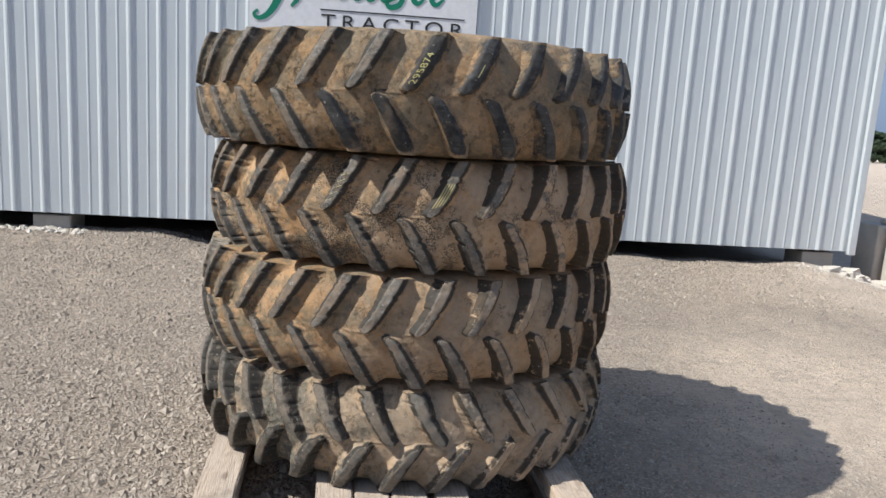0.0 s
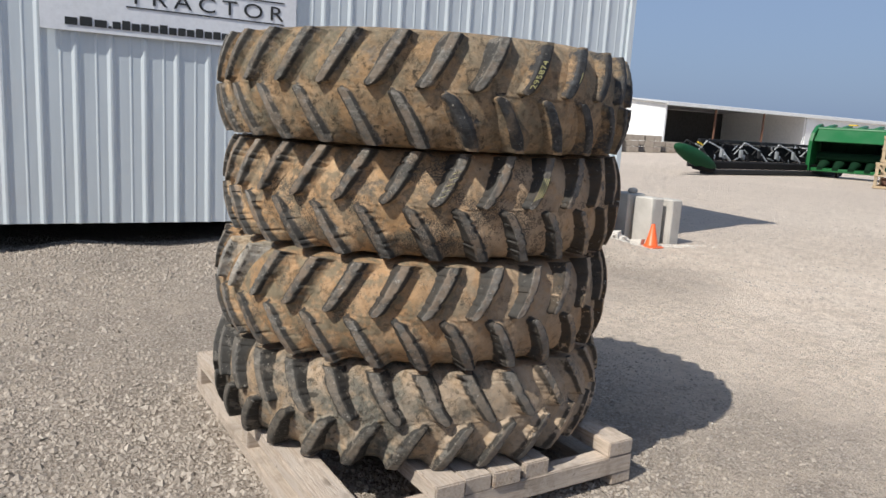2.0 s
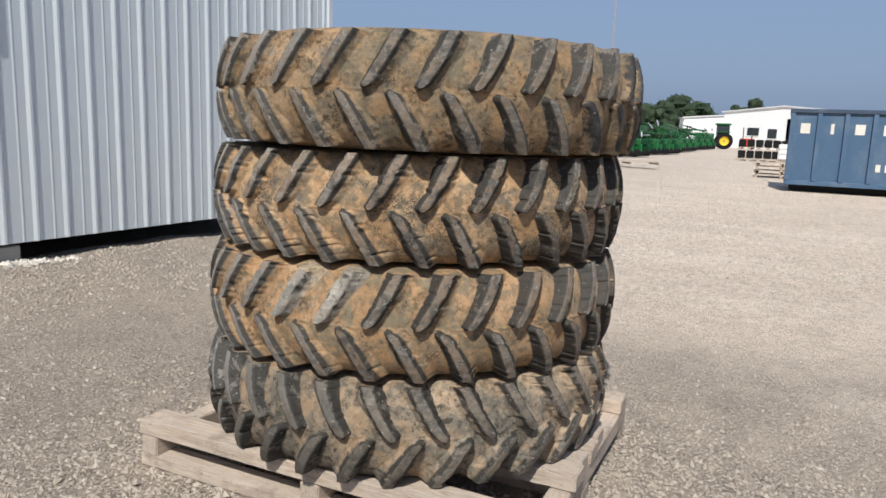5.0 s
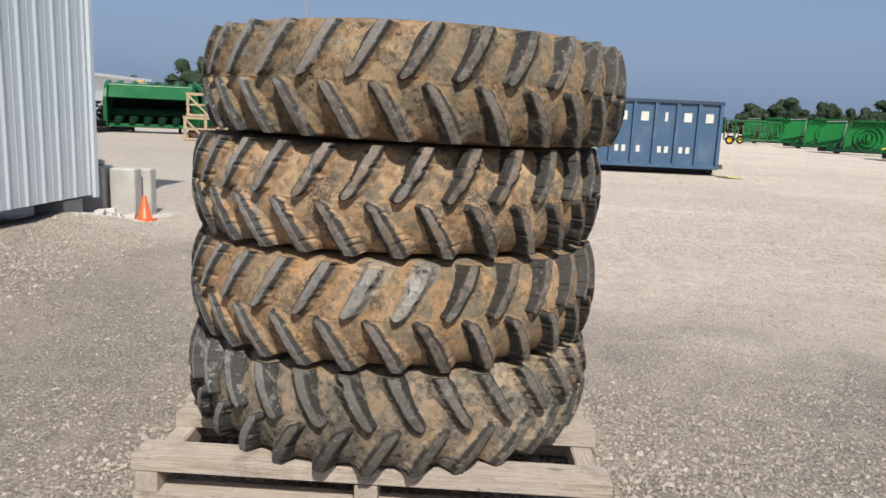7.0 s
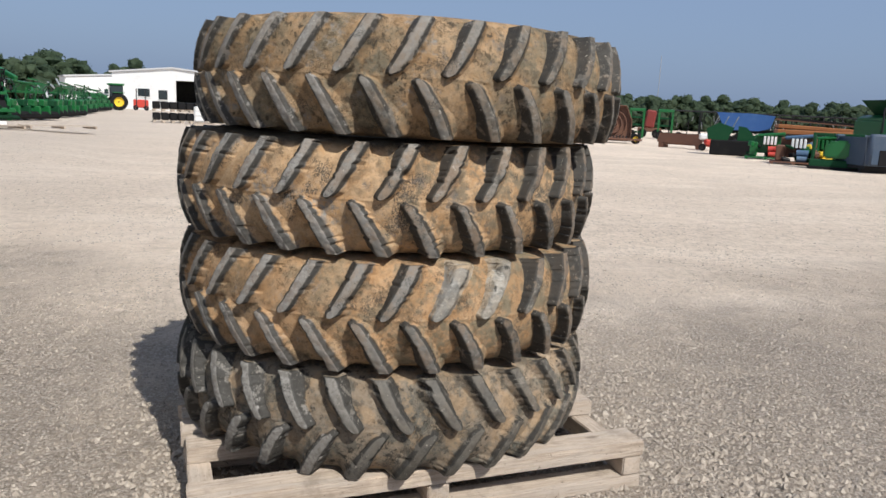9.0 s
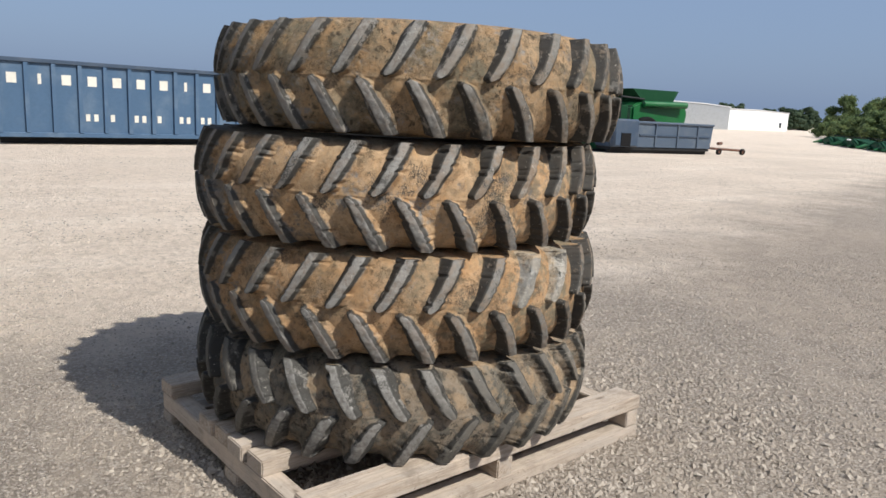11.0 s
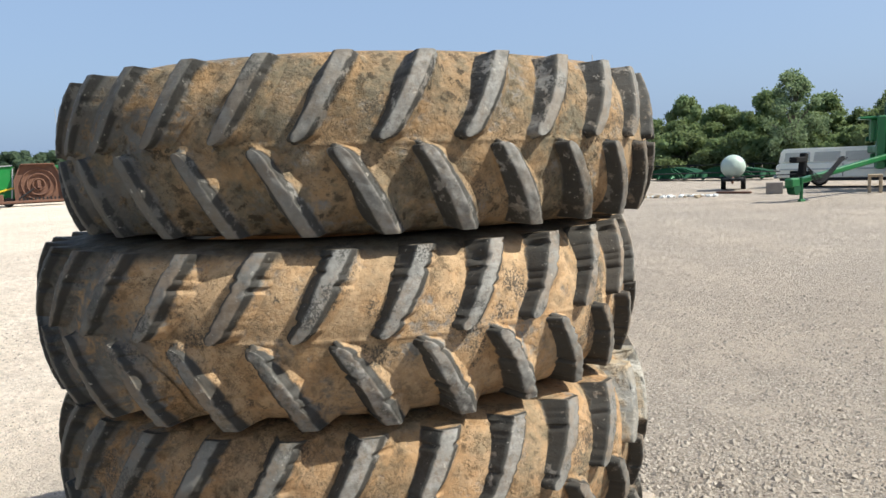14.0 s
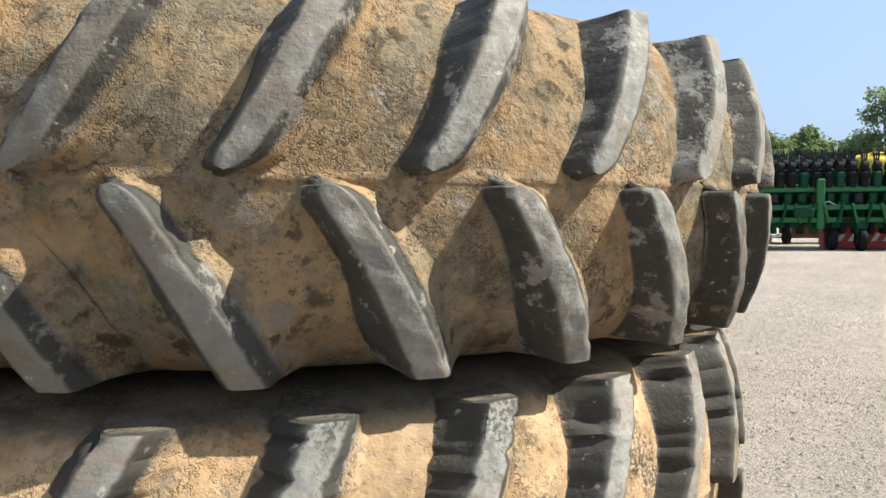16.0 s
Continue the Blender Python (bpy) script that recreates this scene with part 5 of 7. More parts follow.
def build_draper():
    """A long black draper header with a green end divider."""
    m, w = swell_span((20.7, 24.1), (33.0, 26.6))
    head = thing("draper_header", m, "long black draper header with green end divider", "header")
    part("deck", B(((w / 2 + 0.6, 0.7, 0.42), (w - 1.2, 1.4, 0.30)), ((w / 2 + 0.6, 1.35, 0.95), (w - 1.2, 0.10, 0.75)), bevel=0.03), BLACK, head, "black belt deck")
    part("skid", B(((w / 2 + 0.3, 0.1, 0.14), (w - 0.8, 0.3, 0.22)), bevel=0.04), IRON, head)
    part("top_beam", B(((w / 2 + 0.8, 1.3, 1.45), (w - 1.8, 0.16, 0.16)), bevel=0.02), IRON, head)
    nose = bmesh.new()
    bmesh.ops.create_icosphere(nose, subdivisions=3, radius=1.0, matrix=pose(0.15, 0.05, 0.74, 0, 21, 0) @ Matrix.Diagonal((1.35, 0.34, 0.34, 1)))
    part("divider", nose, DARK_GREEN, head, "dark green end divider", 80)
    part("divider_shoe", B(((0.75, 0.1, 0.30), (1.0, 0.5, 0.28), (0, 10, 0)), bevel=0.08), BLACK, head, "", 40)
    part("marker", B(((0.4, 0.1, 1.32), (0.34, 0.05, 0.07), (0, 18, 0))), YELLOW, head, "yellow marker")
    rng = random.Random(77)
    for i, x in enumerate(np.linspace(0.5, w - 1.6, 8)):
        arm = [((x, 0.9, 1.45), (x + 0.45, 0.5, 1.15), 0.03), ((x + 0.45, 0.5, 1.15), (x + 0.75, 0.2, 0.62), 0.035), ((x, 0.9, 1.45), (x - 0.25, 1.2, 0.9), 0.03)]
        part("lift_arm", T(*arm, n=8), GALV if i % 2 else IRON, head, "grey hydraulic lift arm")
        part("bracket", B(((x + 0.2, 0.25, 0.95), (0.16, 0.12, 0.36)), ((x + 0.45, 0.3, 0.8), (0.10, 0.12, 0.22)), bevel=0.02), GALV if i % 3 else IRON, head, "grey bracket")
        for _ in range(5):
            a = (x + rng.uniform(-0.5, 0.9), rng.uniform(0.1, 0.6), rng.uniform(0.65, 1.35))
            b = (a[0] + rng.uniform(-0.4, 0.4), a[1] + 0.05, a[2] + rng.uniform(-0.3, 0.25))
            part("link", T((a, b, rng.uniform(0.015, 0.035)), n=6), rng.choice((IRON, BLACK, GALV)), head)


build_draper()


def build_seeders():
    """Green folded seeders and cultivators in a line."""
    spots = [((38.5, 18.8), (44.0, 17.0)), ((45.5, 18.6), (54.0, 18.0)), ((57.0, 19.6), (66.0, 20.0)), ((68.0, 21.6), (79.0, 21.5))]
    for k, (a, b) in enumerate(spots):
        m, w = span(a, b)
        sd = thing("seeder", m, "green folded seeder with hoppers and black tyres", "seeder", "parked seeders")
        for z, y in ((0.75, 0.0), (1.05, 0.9), (1.55, 0.5), (2.05, 0.6)):
            part("tool_bar", B(((w / 2, y, z), (w, 0.13, 0.13)), bevel=0.02), GREEN, sd)
        n = int(w / 0.75)
        for i in range(n):
            x = 0.3 + i * (w - 0.6) / max(1, n - 1)
            part("row_unit", B(((x, -0.25, 0.55), (0.16, 0.6, 0.5)), ((x, -0.1, 0.98), (0.34, 0.4, 0.34), (8, 0, 0)), ((x, 0.3, 1.4), (0.08, 0.08, 0.8), (12, 0, 0)), bevel=0.03), GREEN if i % 3 else DARK_GREEN, sd)
        for i in range(max(2, n // 2)):
            x = 0.5 + i * (w - 1.0) / max(1, n // 2 - 1)
            part("hose", T(((x, 0.2, 1.0), (x + 0.3, 0.5, 1.75), 0.025), ((x + 0.3, 0.5, 1.75), (x + 0.7, 0.5, 1.95), 0.025), n=6), IRON, sd, "dark hose")
        part("hopper", slab([(w * 0.08, 1.6), (w * 0.30, 1.6), (w * 0.34, 2.1), (w * 0.05, 2.1)], 0.1, 1.1), WHITE if k == 0 else GREEN, sd, "seed hopper")
        for x in (w * 0.15, w * 0.42, w * 0.68, w * 0.92):
            wheel(sd, (x, 0.55, 0.42), 0.42, 0.3, YELLOW if k == 2 else IRON, "Y", "wheel rim")
        part("disc_gang", B(((w / 2, -0.2, 0.30), (w * 0.96, 0.7, 0.42)), bevel=0.12), BLACK, sd, "black gang of discs")
        rng = random.Random(50 + k)
        for i in range(int(w * 2.2)):
            x, z = rng.uniform(0.2, w - 0.2), rng.uniform(0.9, 2.1)
            part("link", T(((x, rng.uniform(-0.3, 0.4), z), (x + rng.uniform(-0.6, 0.6), rng.uniform(-0.2, 0.6), z + rng.uniform(-0.35, 0.5)), rng.uniform(0.03, 0.07)), n=6), rng.choice((GREEN, DARK_GREEN, DARK_GREEN, IRON, GALV)), sd)
        part("wing", B(((w * 0.6, 0.7, 2.15), (w * 0.7, 0.6, 0.07), (10, 4, 0))), GREEN, sd)


build_seeders()


def build_tractor(m, label):
    tr = thing("tractor", m, label, "tractor")
    part("hood", B(((-1.5, 0, 1.45), (2.2, 0.85, 0.75)), bevel=0.12), GREEN, tr)
    part("chassis", B(((-0.7, 0, 0.9), (3.8, 0.6, 0.5)), bevel=0.05), IRON, tr)
    cab = part("cab", B(((0.5, 0, 2.1), (1.4, 1.5, 1.3)), bevel=0.08), GLASS, tr, "glazed cab")
    part("cab_roof", B(((0.5, 0, 2.85), (1.7, 1.75, 0.22)), bevel=0.08), GREEN, cab)
    for y in (-0.95, 0.95):
        wheel(tr, (0.7, y, 0.95), 0.95, 0.5)
        wheel(tr, (-1.9, y * 0.9, 0.62), 0.62, 0.36)
        part("fender", B(((0.7, y, 1.95), (1.3, 0.55, 0.10)), bevel=0.04), GREEN, tr)
    return tr


build_tractor(facing(86, 22.6, 4) @ pose(0, 0, 0, 0, 0, 0), "green tractor with yellow wheels parked before the building")


def build_baler():
    m = facing(33.9, 51.2, 6, (0, 0)) @ Matrix.Diagonal((0.84, 1, 1.05, 1))
    bl = thing("round_baler", m, "green round baler with dark tailgate opening and yellow wheel", "baler")
    bm = slab([(-1.7, 0.8), (-1.75, 1.9), (-1.5, 2.55), (-0.8, 2.95), (0.4, 3.05), (1.7, 3.0), (1.95, 2.7), (2.0, 0.9), (1.4, 0.55), (-1.2, 0.55)], -0.9, 1.2)
    bmesh.ops.bevel(bm, geom=list(bm.edges), offset=0.08, segments=2, affect="EDGES")
    part("body", bm, GREEN, bl, "", 40)
    part("opening", B(((1.2, -0.93, 2.25), (0.9, 0.06, 0.75)), ((1.2, -0.93, 1.35), (0.9, 0.06, 0.8))), BLACK, bl, "dark opening")
    part("side_shield", slab([(-1.4, 1.1), (-1.4, 2.0), (-0.8, 2.5), (0.2, 2.6), (0.5, 1.9), (0.4, 1.1)], -0.97, -0.9), DARK_GREEN, bl)
    for k in range(4):
        part("link_arm", T(((0.3 + 0.45 * k, -1.05, 0.5), (0.1 + 0.5 * k, -1.2, 1.15), 0.07), n=8), GREEN if k % 2 else DARK_GREEN, bl)
    part("hitch", B(((0.9, -1.1, 0.8), (1.6, 0.3, 0.3)), bevel=0.05), DARK_GREEN, bl)
    part("pickup", T(((0.0, -1.0, 0.45), (1.8, -1.0, 0.45), 0.3), n=14), IRON, bl, "", 60)
    for x in (-1.4, 1.7):
        wheel(bl, (x, -0.95, 0.55), 0.55, 0.45)
    box = thing("painted_cart", facing(33.9, 56.0, 0, (0, 0)), "cart with red, yellow and blue panels", "cart")
    for z, hh, mt in ((0.7, 0.7, TRAILER_BLUE), (1.25, 0.3, YELLOW), (1.7, 0.55, RED)):
        part("panel", B(((0.3, 0, z), (1.5, 0.6, hh)), bevel=0.03), mt, box)
    wheel(box, (0.3, -0.35, 0.4), 0.4, 0.2)
    rng = random.Random(9)
    for i in range(6):
        f = i / 5
        st = thing("brick_stack", facing(36.5 + 9.5 * f, 51.0 + 4.2 * f + 0.5 * (i % 2), 0, (0, 0)), "grey-brown stack of weathered blocks by the barn", "stack", "block stacks")
        hh = rng.choice((2, 3, 3))
        for z in range(hh):
            for x in range(2):
                part("block", B(((-0.42 + 0.84 * x, 0, 0.25 + 0.5 * z), (0.8, 0.8, 0.47), (0, 0, rng.uniform(-4, 4))), bevel=0.03), STACK, st)


build_baler()


# ---- buildings ----
def build_barn():
    """White barn: a gable end and a long side with open bays behind red posts."""
    m = pose(47.4, 58.8, 0, 0, 0, 8)
    barn = thing("barn", m, "white steel barn with open bays and dark red posts", "barn")
    w, d, e, r = 50.0, 11.4, 4.7, 5.15
    for x in (0.0, 23.0, w):
        bm = slab([(0, 0), (0, e), (d / 2, r), (d, e), (d, 0)], 0, 0.2)
        bmesh.ops.rotate(bm, cent=(0, 0, 0), matrix=Matrix.Rotation(radians(90), 3, "Z"), verts=bm.verts)
        bmesh.ops.translate(bm, vec=(x + 0.1, 0, 0), verts=bm.verts)
        part("gable_wall", bm, BARN_WHITE, barn, "white gable wall" if x != 23.0 else "pale inner wall")
    part("back_wall", B(((w / 2, d, e / 2), (w - 0.3, 0.15, e))), SHADE, barn, "dim inner back wall")
    part("front_wall", B(((23.1 + (w - 23.1) / 2, 0, e / 2), (w - 23.3, 0.15, e))), BARN_WHITE, barn, "white steel front wall")
    for s in (0, 1):
        y0, y1 = (-0.4, d / 2) if s == 0 else (d / 2, d + 0.4)
        bm = bmesh.new()
        za, zb = (e, r + 0.05) if s == 0 else (r + 0.05, e)
        q = [(-0.5, y0, za), (w + 0.4, y0, za), (w + 0.4, y1, zb), (-0.5, y1, zb)]
        lo, hi = [bm.verts.new(v) for v in q], [bm.verts.new((v[0], v[1], v[2] + 0.14)) for v in q]
        bm.faces.new(lo), bm.faces.new(hi[::-1])
        for i in range(4):
            bm.faces.new((lo[i], lo[(i + 1) % 4], hi[(i + 1) % 4], hi[i]))
        part("roof", bm, ROOF, barn)
    part("fascia", B(((w / 2, -0.42, e + 0.02), (w + 0.8, 0.06, 0.34))), BARN_WHITE, barn)
    for x in (7.4, 15.4):
        part("post", B(((x, 0, e / 2), (0.18, 0.18, e)), bevel=0.02), RUST, barn, "dark red steel post")


build_barn()


def build_hall(name, m, w, d, e, r, doors, label, wall=BARN_WHITE, windows=()):
    """A plain steel hall, its long side along x, with dark doors."""
    hall = thing(name, m, label, "building")
    rows = [0.0]
    for a, b, z in doors:
        rows += [a, b]
    rows.append(w)
    for a, b in zip(rows[::2], rows[1::2]):
        if b - a > 0.05:
            part("wall", B((((a + b) / 2, 0, e / 2), (b - a, 0.2, e))), wall, hall)
    for a, b, z in doors:
        part("wall", B((((a + b) / 2, 0, (e + z) / 2), (b - a - 0.02, 0.2, e - z))), wall, hall, "wall over the door")
        part("door_frame", B(((a, -0.12, z / 2), (0.15, 0.05, z)), ((b, -0.12, z / 2), (0.15, 0.05, z))), WHITE, hall)
    part("side_wall", B(((0, d / 2, e / 2), (0.2, d - 0.25, e))), wall, hall)
    part("side_wall", B(((w, d / 2, e / 2), (0.2, d - 0.25, e))), wall, hall)
    part("back_wall", B(((w / 2, d, e / 2), (w, 0.2, e))), SHADE, hall)
    bm = slab([(-0.3, e), (w / 2, r), (w + 0.3, e), (w + 0.3, e + 0.2), (w / 2, r + 0.2), (-0.3, e + 0.2)], -0.3, d + 0.3)
    part("roof", bm, ROOF, hall)
    part("gable", slab([(-0.05, e), (w + 0.05, e), (w / 2, r)], -0.1, 0.1), wall, hall)
    for x, z, ww, hh in windows:
        win = part("window", B(((x, -0.12, z), (ww, 0.06, hh))), GLASS, hall, "dark window")
        part("sill", B(((x, -0.16, z - hh / 2 - 0.05), (ww + 0.2, 0.10, 0.08))), WHITE, win)
    return hall


build_hall("steel_hall", span((101, 25.5), (96, 9.5))[0], 16.5, 12, 4.6, 5.4, [(8.6, 15.2, 3.9)], "white steel hall with a dark open door", windows=((4.3, 2.2, 1.6, 1.0), (6.9, 2.0, 1.2, 1.2)))
build_hall("steel_hall", pose(112, 34, 0, 0, 0, -70), 14, 8, 4.0, 4.6, [], "low white steel hall far off behind the machines", windows=((6, 2, 2, 1),))
build_hall("steel_hall", span((146, 64), (148, 55))[0], 9, 8, 5.0, 6.1, [], "white gabled house far off among trees", windows=((4.5, 2.4, 2, 1.6),))
build_hall("warehouse", span((118, -150), (126, -190))[0], 41, 14, 5.0, 5.3, [], "long white warehouse far off behind the yard", windows=((36, 1.6, 1.4, 1.4),))
build_hall("warehouse", span((97, -108), (112, -146))[0], 40, 14, 5.2, 5.4, [], "long grey warehouse far off behind the yard", wall=GALV)


def build_yard_stock():
    """Racks, totes and pallets before the hall."""
    for j, (x, y) in enumerate(((48.6, 10.7), (51.6, 8.2))):
        st = thing("pallet_rack", facing(x, y, 2), "black crated stock stacked on pallets", "stock", "black stock stacks")
        for k in range(2):
            z = 0.72 * k
            part("pallet", B(*[((-1.45 + 0.58 * i, 0, z + 0.07), (0.2, 1.2, 0.12)) for i in range(6)], ((0, 0, z + 0.15), (3.1, 1.2, 0.03))), WOOD, st)
            [part("load", B(((-1.3 + 0.52 * i, 0, z + 0.41), (0.46, 1.1, 0.48)), bevel=0.05), BLACK, st, "black load") for i in range(6)]
    tote = thing("liquid_tote", facing(45.5, 8.7, 0), "white liquid tote in a wire cage", "tote")
    part("tank", B(((0, 0, 0.68), (1.15, 0.95, 1.0)), bevel=0.08), WHITE, tote)
    part("pallet", B(((0, 0, 0.08), (1.2, 1.0, 0.14))), WOOD, tote)
    for z in (0.3, 0.6, 0.9, 1.15):
        part("cage_bar", B(((0, -0.5, z), (1.2, 0.02, 0.025))), GALV, tote)
    red = thing("pallet_jack", facing(92, 20.5), "red forklift standing before the hall", "forklift")
    part("body", B(((0, 0, 0.8), (1.7, 1.0, 1.0)), bevel=0.1), RED, red)
    part("mast", B(((-0.5, -0.5, 1.4), (0.12, 0.12, 2.4)), ((0.5, -0.5, 1.4), (0.12, 0.12, 2.4))), IRON, red)
    wheel(red, (-0.6, -0.45, 0.3), 0.3, 0.2, IRON)
    wheel(red, (0.6, -0.45, 0.3), 0.3, 0.2, IRON)
    for k in range(4):
        pal = thing("loading_pallet", facing(28.3, 6.3, 3 * (-1) ** k) @ pose(0, 0, 0.15 * k), "brown wooden pallet in a low stack", "pallet", "stacked pallets")
        part("deck", B(*[((0, -0.5 + 0.2 * i, 0.125), (1.9, 0.14, 0.025)) for i in range(6)]), WOOD, pal)
        for x in (-0.9, 0, 0.9):
            part("bearer", B(((x, 0, 0.06), (0.08, 1.1, 0.11))), WOOD, pal)


build_yard_stock()


# ---- roll-off bin ----
def build_dumpster():
    m, w = span((20.7, 5.0), (21.8, -2.05))
    bin_ = thing("roll_off_bin", m, "long faded blue steel roll-off bin with white markings", "dumpster")
    h0, h1, d = 0.22, 2.36, 2.4
    part("side_wall", B(((w / 2, 0, (h0 + h1) / 2), (w, 0.05, h1 - h0))), BLUE, bin_)
    part("side_wall", B(((w / 2, d, (h0 + h1) / 2), (w, 0.05, h1 - h0))), BLUE, bin_)
    part("end_wall", B(((0.02, d / 2, (h0 + h1) / 2), (0.05, d - 0.06, h1 - h0))), BLUE, bin_)
    part("door", B(((w - 0.02, d / 2, (h0 + h1) / 2), (0.06, d - 0.06, h1 - h0)), bevel=0.01), BLUE, bin_)
    part("floor", B(((w / 2, d / 2, h0 + 0.05), (w - 0.1, d - 0.1, 0.06))), DARK_BLUE, bin_)
    part("top_rail", B(((w / 2, -0.03, h1), (w + 0.05, 0.14, 0.12)), ((w / 2, d + 0.03, h1), (w + 0.05, 0.14, 0.12)), bevel=0.015), DARK_BLUE, bin_, "dark top rail")
    part("bottom_rail", B(((w / 2, -0.04, h0 + 0.06), (w, 0.12, 0.14)), bevel=0.015), BLUE, bin_)
    part("underframe", B(((w / 2, 0.5, 0.12), (w - 0.3, 0.14, 0.2)), ((w / 2, d - 0.5, 0.12), (w - 0.3, 0.14, 0.2))), IRON, bin_)
    n = 11
    for i in range(n):
        x = 0.06 + i * (w - 0.12) / (n - 1)
        part("rib", slab([(x - 0.055, h0 + 0.13), (x + 0.055, h0 + 0.13), (x + 0.055, h1 - 0.06), (x - 0.055, h1 - 0.06)], -0.12, -0.025), BLUE, bin_)
    step = (w - 0.12) / (n - 1)
    for i in range(1, n):
        x = 0.06 + (i - 0.5) * step
        ww = 0.09 if i in (2, 8) else 0.25
        part("marking", B(((x, -0.031, 1.86), (ww, 0.008, 0.29))), BEIGE, bin_, "white painted bar")
    for i, k in ((4, 0), (4, 1), (5, 0), (6, 0), (6, 1), (7, 0), (8, 0), (8, 1), (9, 0), (9, 1)):
        x = 0.06 + (i - 1) * step + 0.20 + 0.23 * k
        part("marking", B(((x, -0.031, 0.80), (0.12, 0.008, 0.21))), BEIGE, bin_, "white painted bar")
    for y in (0.4, d - 0.4):
        part("roller", T(((w - 0.15, y - 0.12, 0.13), (w - 0.15, y + 0.12, 0.13), 0.12), n=14), IRON, bin_, "", 60)
    part("bumper", B(((w + 0.12, d / 2, 0.3), (0.2, d * 0.9, 0.14)), ((w + 0.1, d / 2, 0.75), (0.14, d * 0.5, 0.12))), RUST, bin_)


build_dumpster()
board = solid("yellow_board", B(((0, 0, 0.04), (0.75, 0.5, 0.05), (0, 2, 0)), bevel=0.01), CHALK)
board.matrix_basis = pose(21.25, -2.35, 0, 0, 0, 20)
tagged(board, "pale yellow board lying by the roll-off bin", "board")


# ---- folded mowers and other implements ----
def build_mower(m, label, paint, w=3.2, hgt=2.55, wheels=True):
    """A folded rotary mower: upright deck with pressed rings and a hood behind."""
    mw = thing("folded_mower", m, label, "mower", "folded mowers")
    c = [(-w / 2, 0.35), (-w / 2, hgt * 0.62), (-w * 0.34, hgt), (w * 0.34, hgt), (w / 2, hgt * 0.62), (w / 2, 0.35)]
    part("deck", slab(c, 0.0, 0.10), paint, mw)
    for i in range(5):
        a, b = c[i], c[i + 1]
        mid = ((a[0] + b[0]) / 2, 0.0, (a[1] + b[1]) / 2)
        part("rim", B((mid, (math.hypot(b[0] - a[0], b[1] - a[1]), 0.5, 0.06), (0, -math.degrees(math.atan2(b[1] - a[1], b[0] - a[0])), 0))), paint, mw)
    for r in (0.98, 0.66, 0.34):
        part("pressed_ring", ring([(r - 0.05, -0.05), (r + 0.05, -0.05), (r + 0.02, -0.14), (r - 0.02, -0.14)], 36, "Y", (0, 0, hgt * 0.52)), paint, mw, "", 40)
    part("gearbox", B(((0, -0.12, hgt * 0.52), (0.24, 0.2, 0.5)), bevel=0.04), paint, mw)
    part("hood", slab([(-w / 2 - 1.9, 0.5), (-w / 2 - 1.8, hgt * 0.72), (-w / 2 - 1.2, hgt * 0.95), (-w / 2, hgt * 0.98), (-w / 2, 0.5)], 0.35, 2.2), MOWER_GREEN, mw, "green hood")
    part("hood_edge", B(((-w / 2 - 0.1, 0.3, hgt * 0.55), (0.07, 0.10, hgt * 0.75), (0, 6, 0))), GALV, mw, "pale worn edge")
    part("hood_edge", B(((-w / 2 - 0.7, 0.3, hgt * 0.98), (1.4, 0.12, 0.06), (0, -3, 0))), GALV, mw, "pale worn edge")
    part("side_brace", B(((-w / 2 - 0.95, 0.28, 0.95), (1.9, 0.08, 0.10), (0, -14, 0))), YELLOW if paint is RUST else DARK_GREEN, mw)
    part("draw_bar", B(((-0.2, -0.6, 0.3), (w + 2.0, 0.16, 0.16)), ((-w / 2 - 0.9, -0.3, 0.5), (0.5, 0.5, 0.6)), bevel=0.03), paint if paint is RUST else DARK_GREEN, mw)
    part("underframe", B(((-0.9, 0.8, 0.32), (w + 1.8, 1.4, 0.34)), bevel=0.04), BLACK, mw, "black underframe")
    part("top_edge", B(((0, -0.1, hgt + 0.03), (w * 0.68, 0.55, 0.07)), bevel=0.02), MOWER_GREEN if paint is not RUST else RUST, mw)
    part("cylinder", T(((-w / 2 + 0.2, -0.3, 0.5), (-0.3, -0.25, 1.1), 0.05), n=8), IRON, mw)
    part("chain_guard", B(*[((-w / 2 + 0.2 + 0.22 * k, -0.28, 0.42), (0.1, 0.04, 0.25)) for k in range(int(w / 0.22) - 1)]), IRON, mw, "row of dark guard chains")
    if wheels:
        wheel(mw, (w / 2 + 0.35, -0.4, 0.36), 0.36, 0.22)
    wheel(mw, (-w / 2 - 0.4, -0.3, 0.30), 0.30, 0.2, IRON)


build_mower(facing(45.2, -19.2), "rusty folded rotary mower with a yellow wheel", RUST, 2.7, 2.6)
build_mower(facing(57.5, -19.4), "green folded rotary mower standing in a row", MOWER_GREEN)
build_mower(facing(70.5, -20.5), "green folded rotary mower standing in a row", MOWER_GREEN, 3.8, 2.8)
build_mower(facing(86.0, -20.0), "green folded rotary mower standing in a row", MOWER_GREEN, 3.8, 2.9, False)
build_mower(facing(98.0, -26.5), "green folded rotary mower standing in a row", MOWER_GREEN, 4.0, 3.0, False)


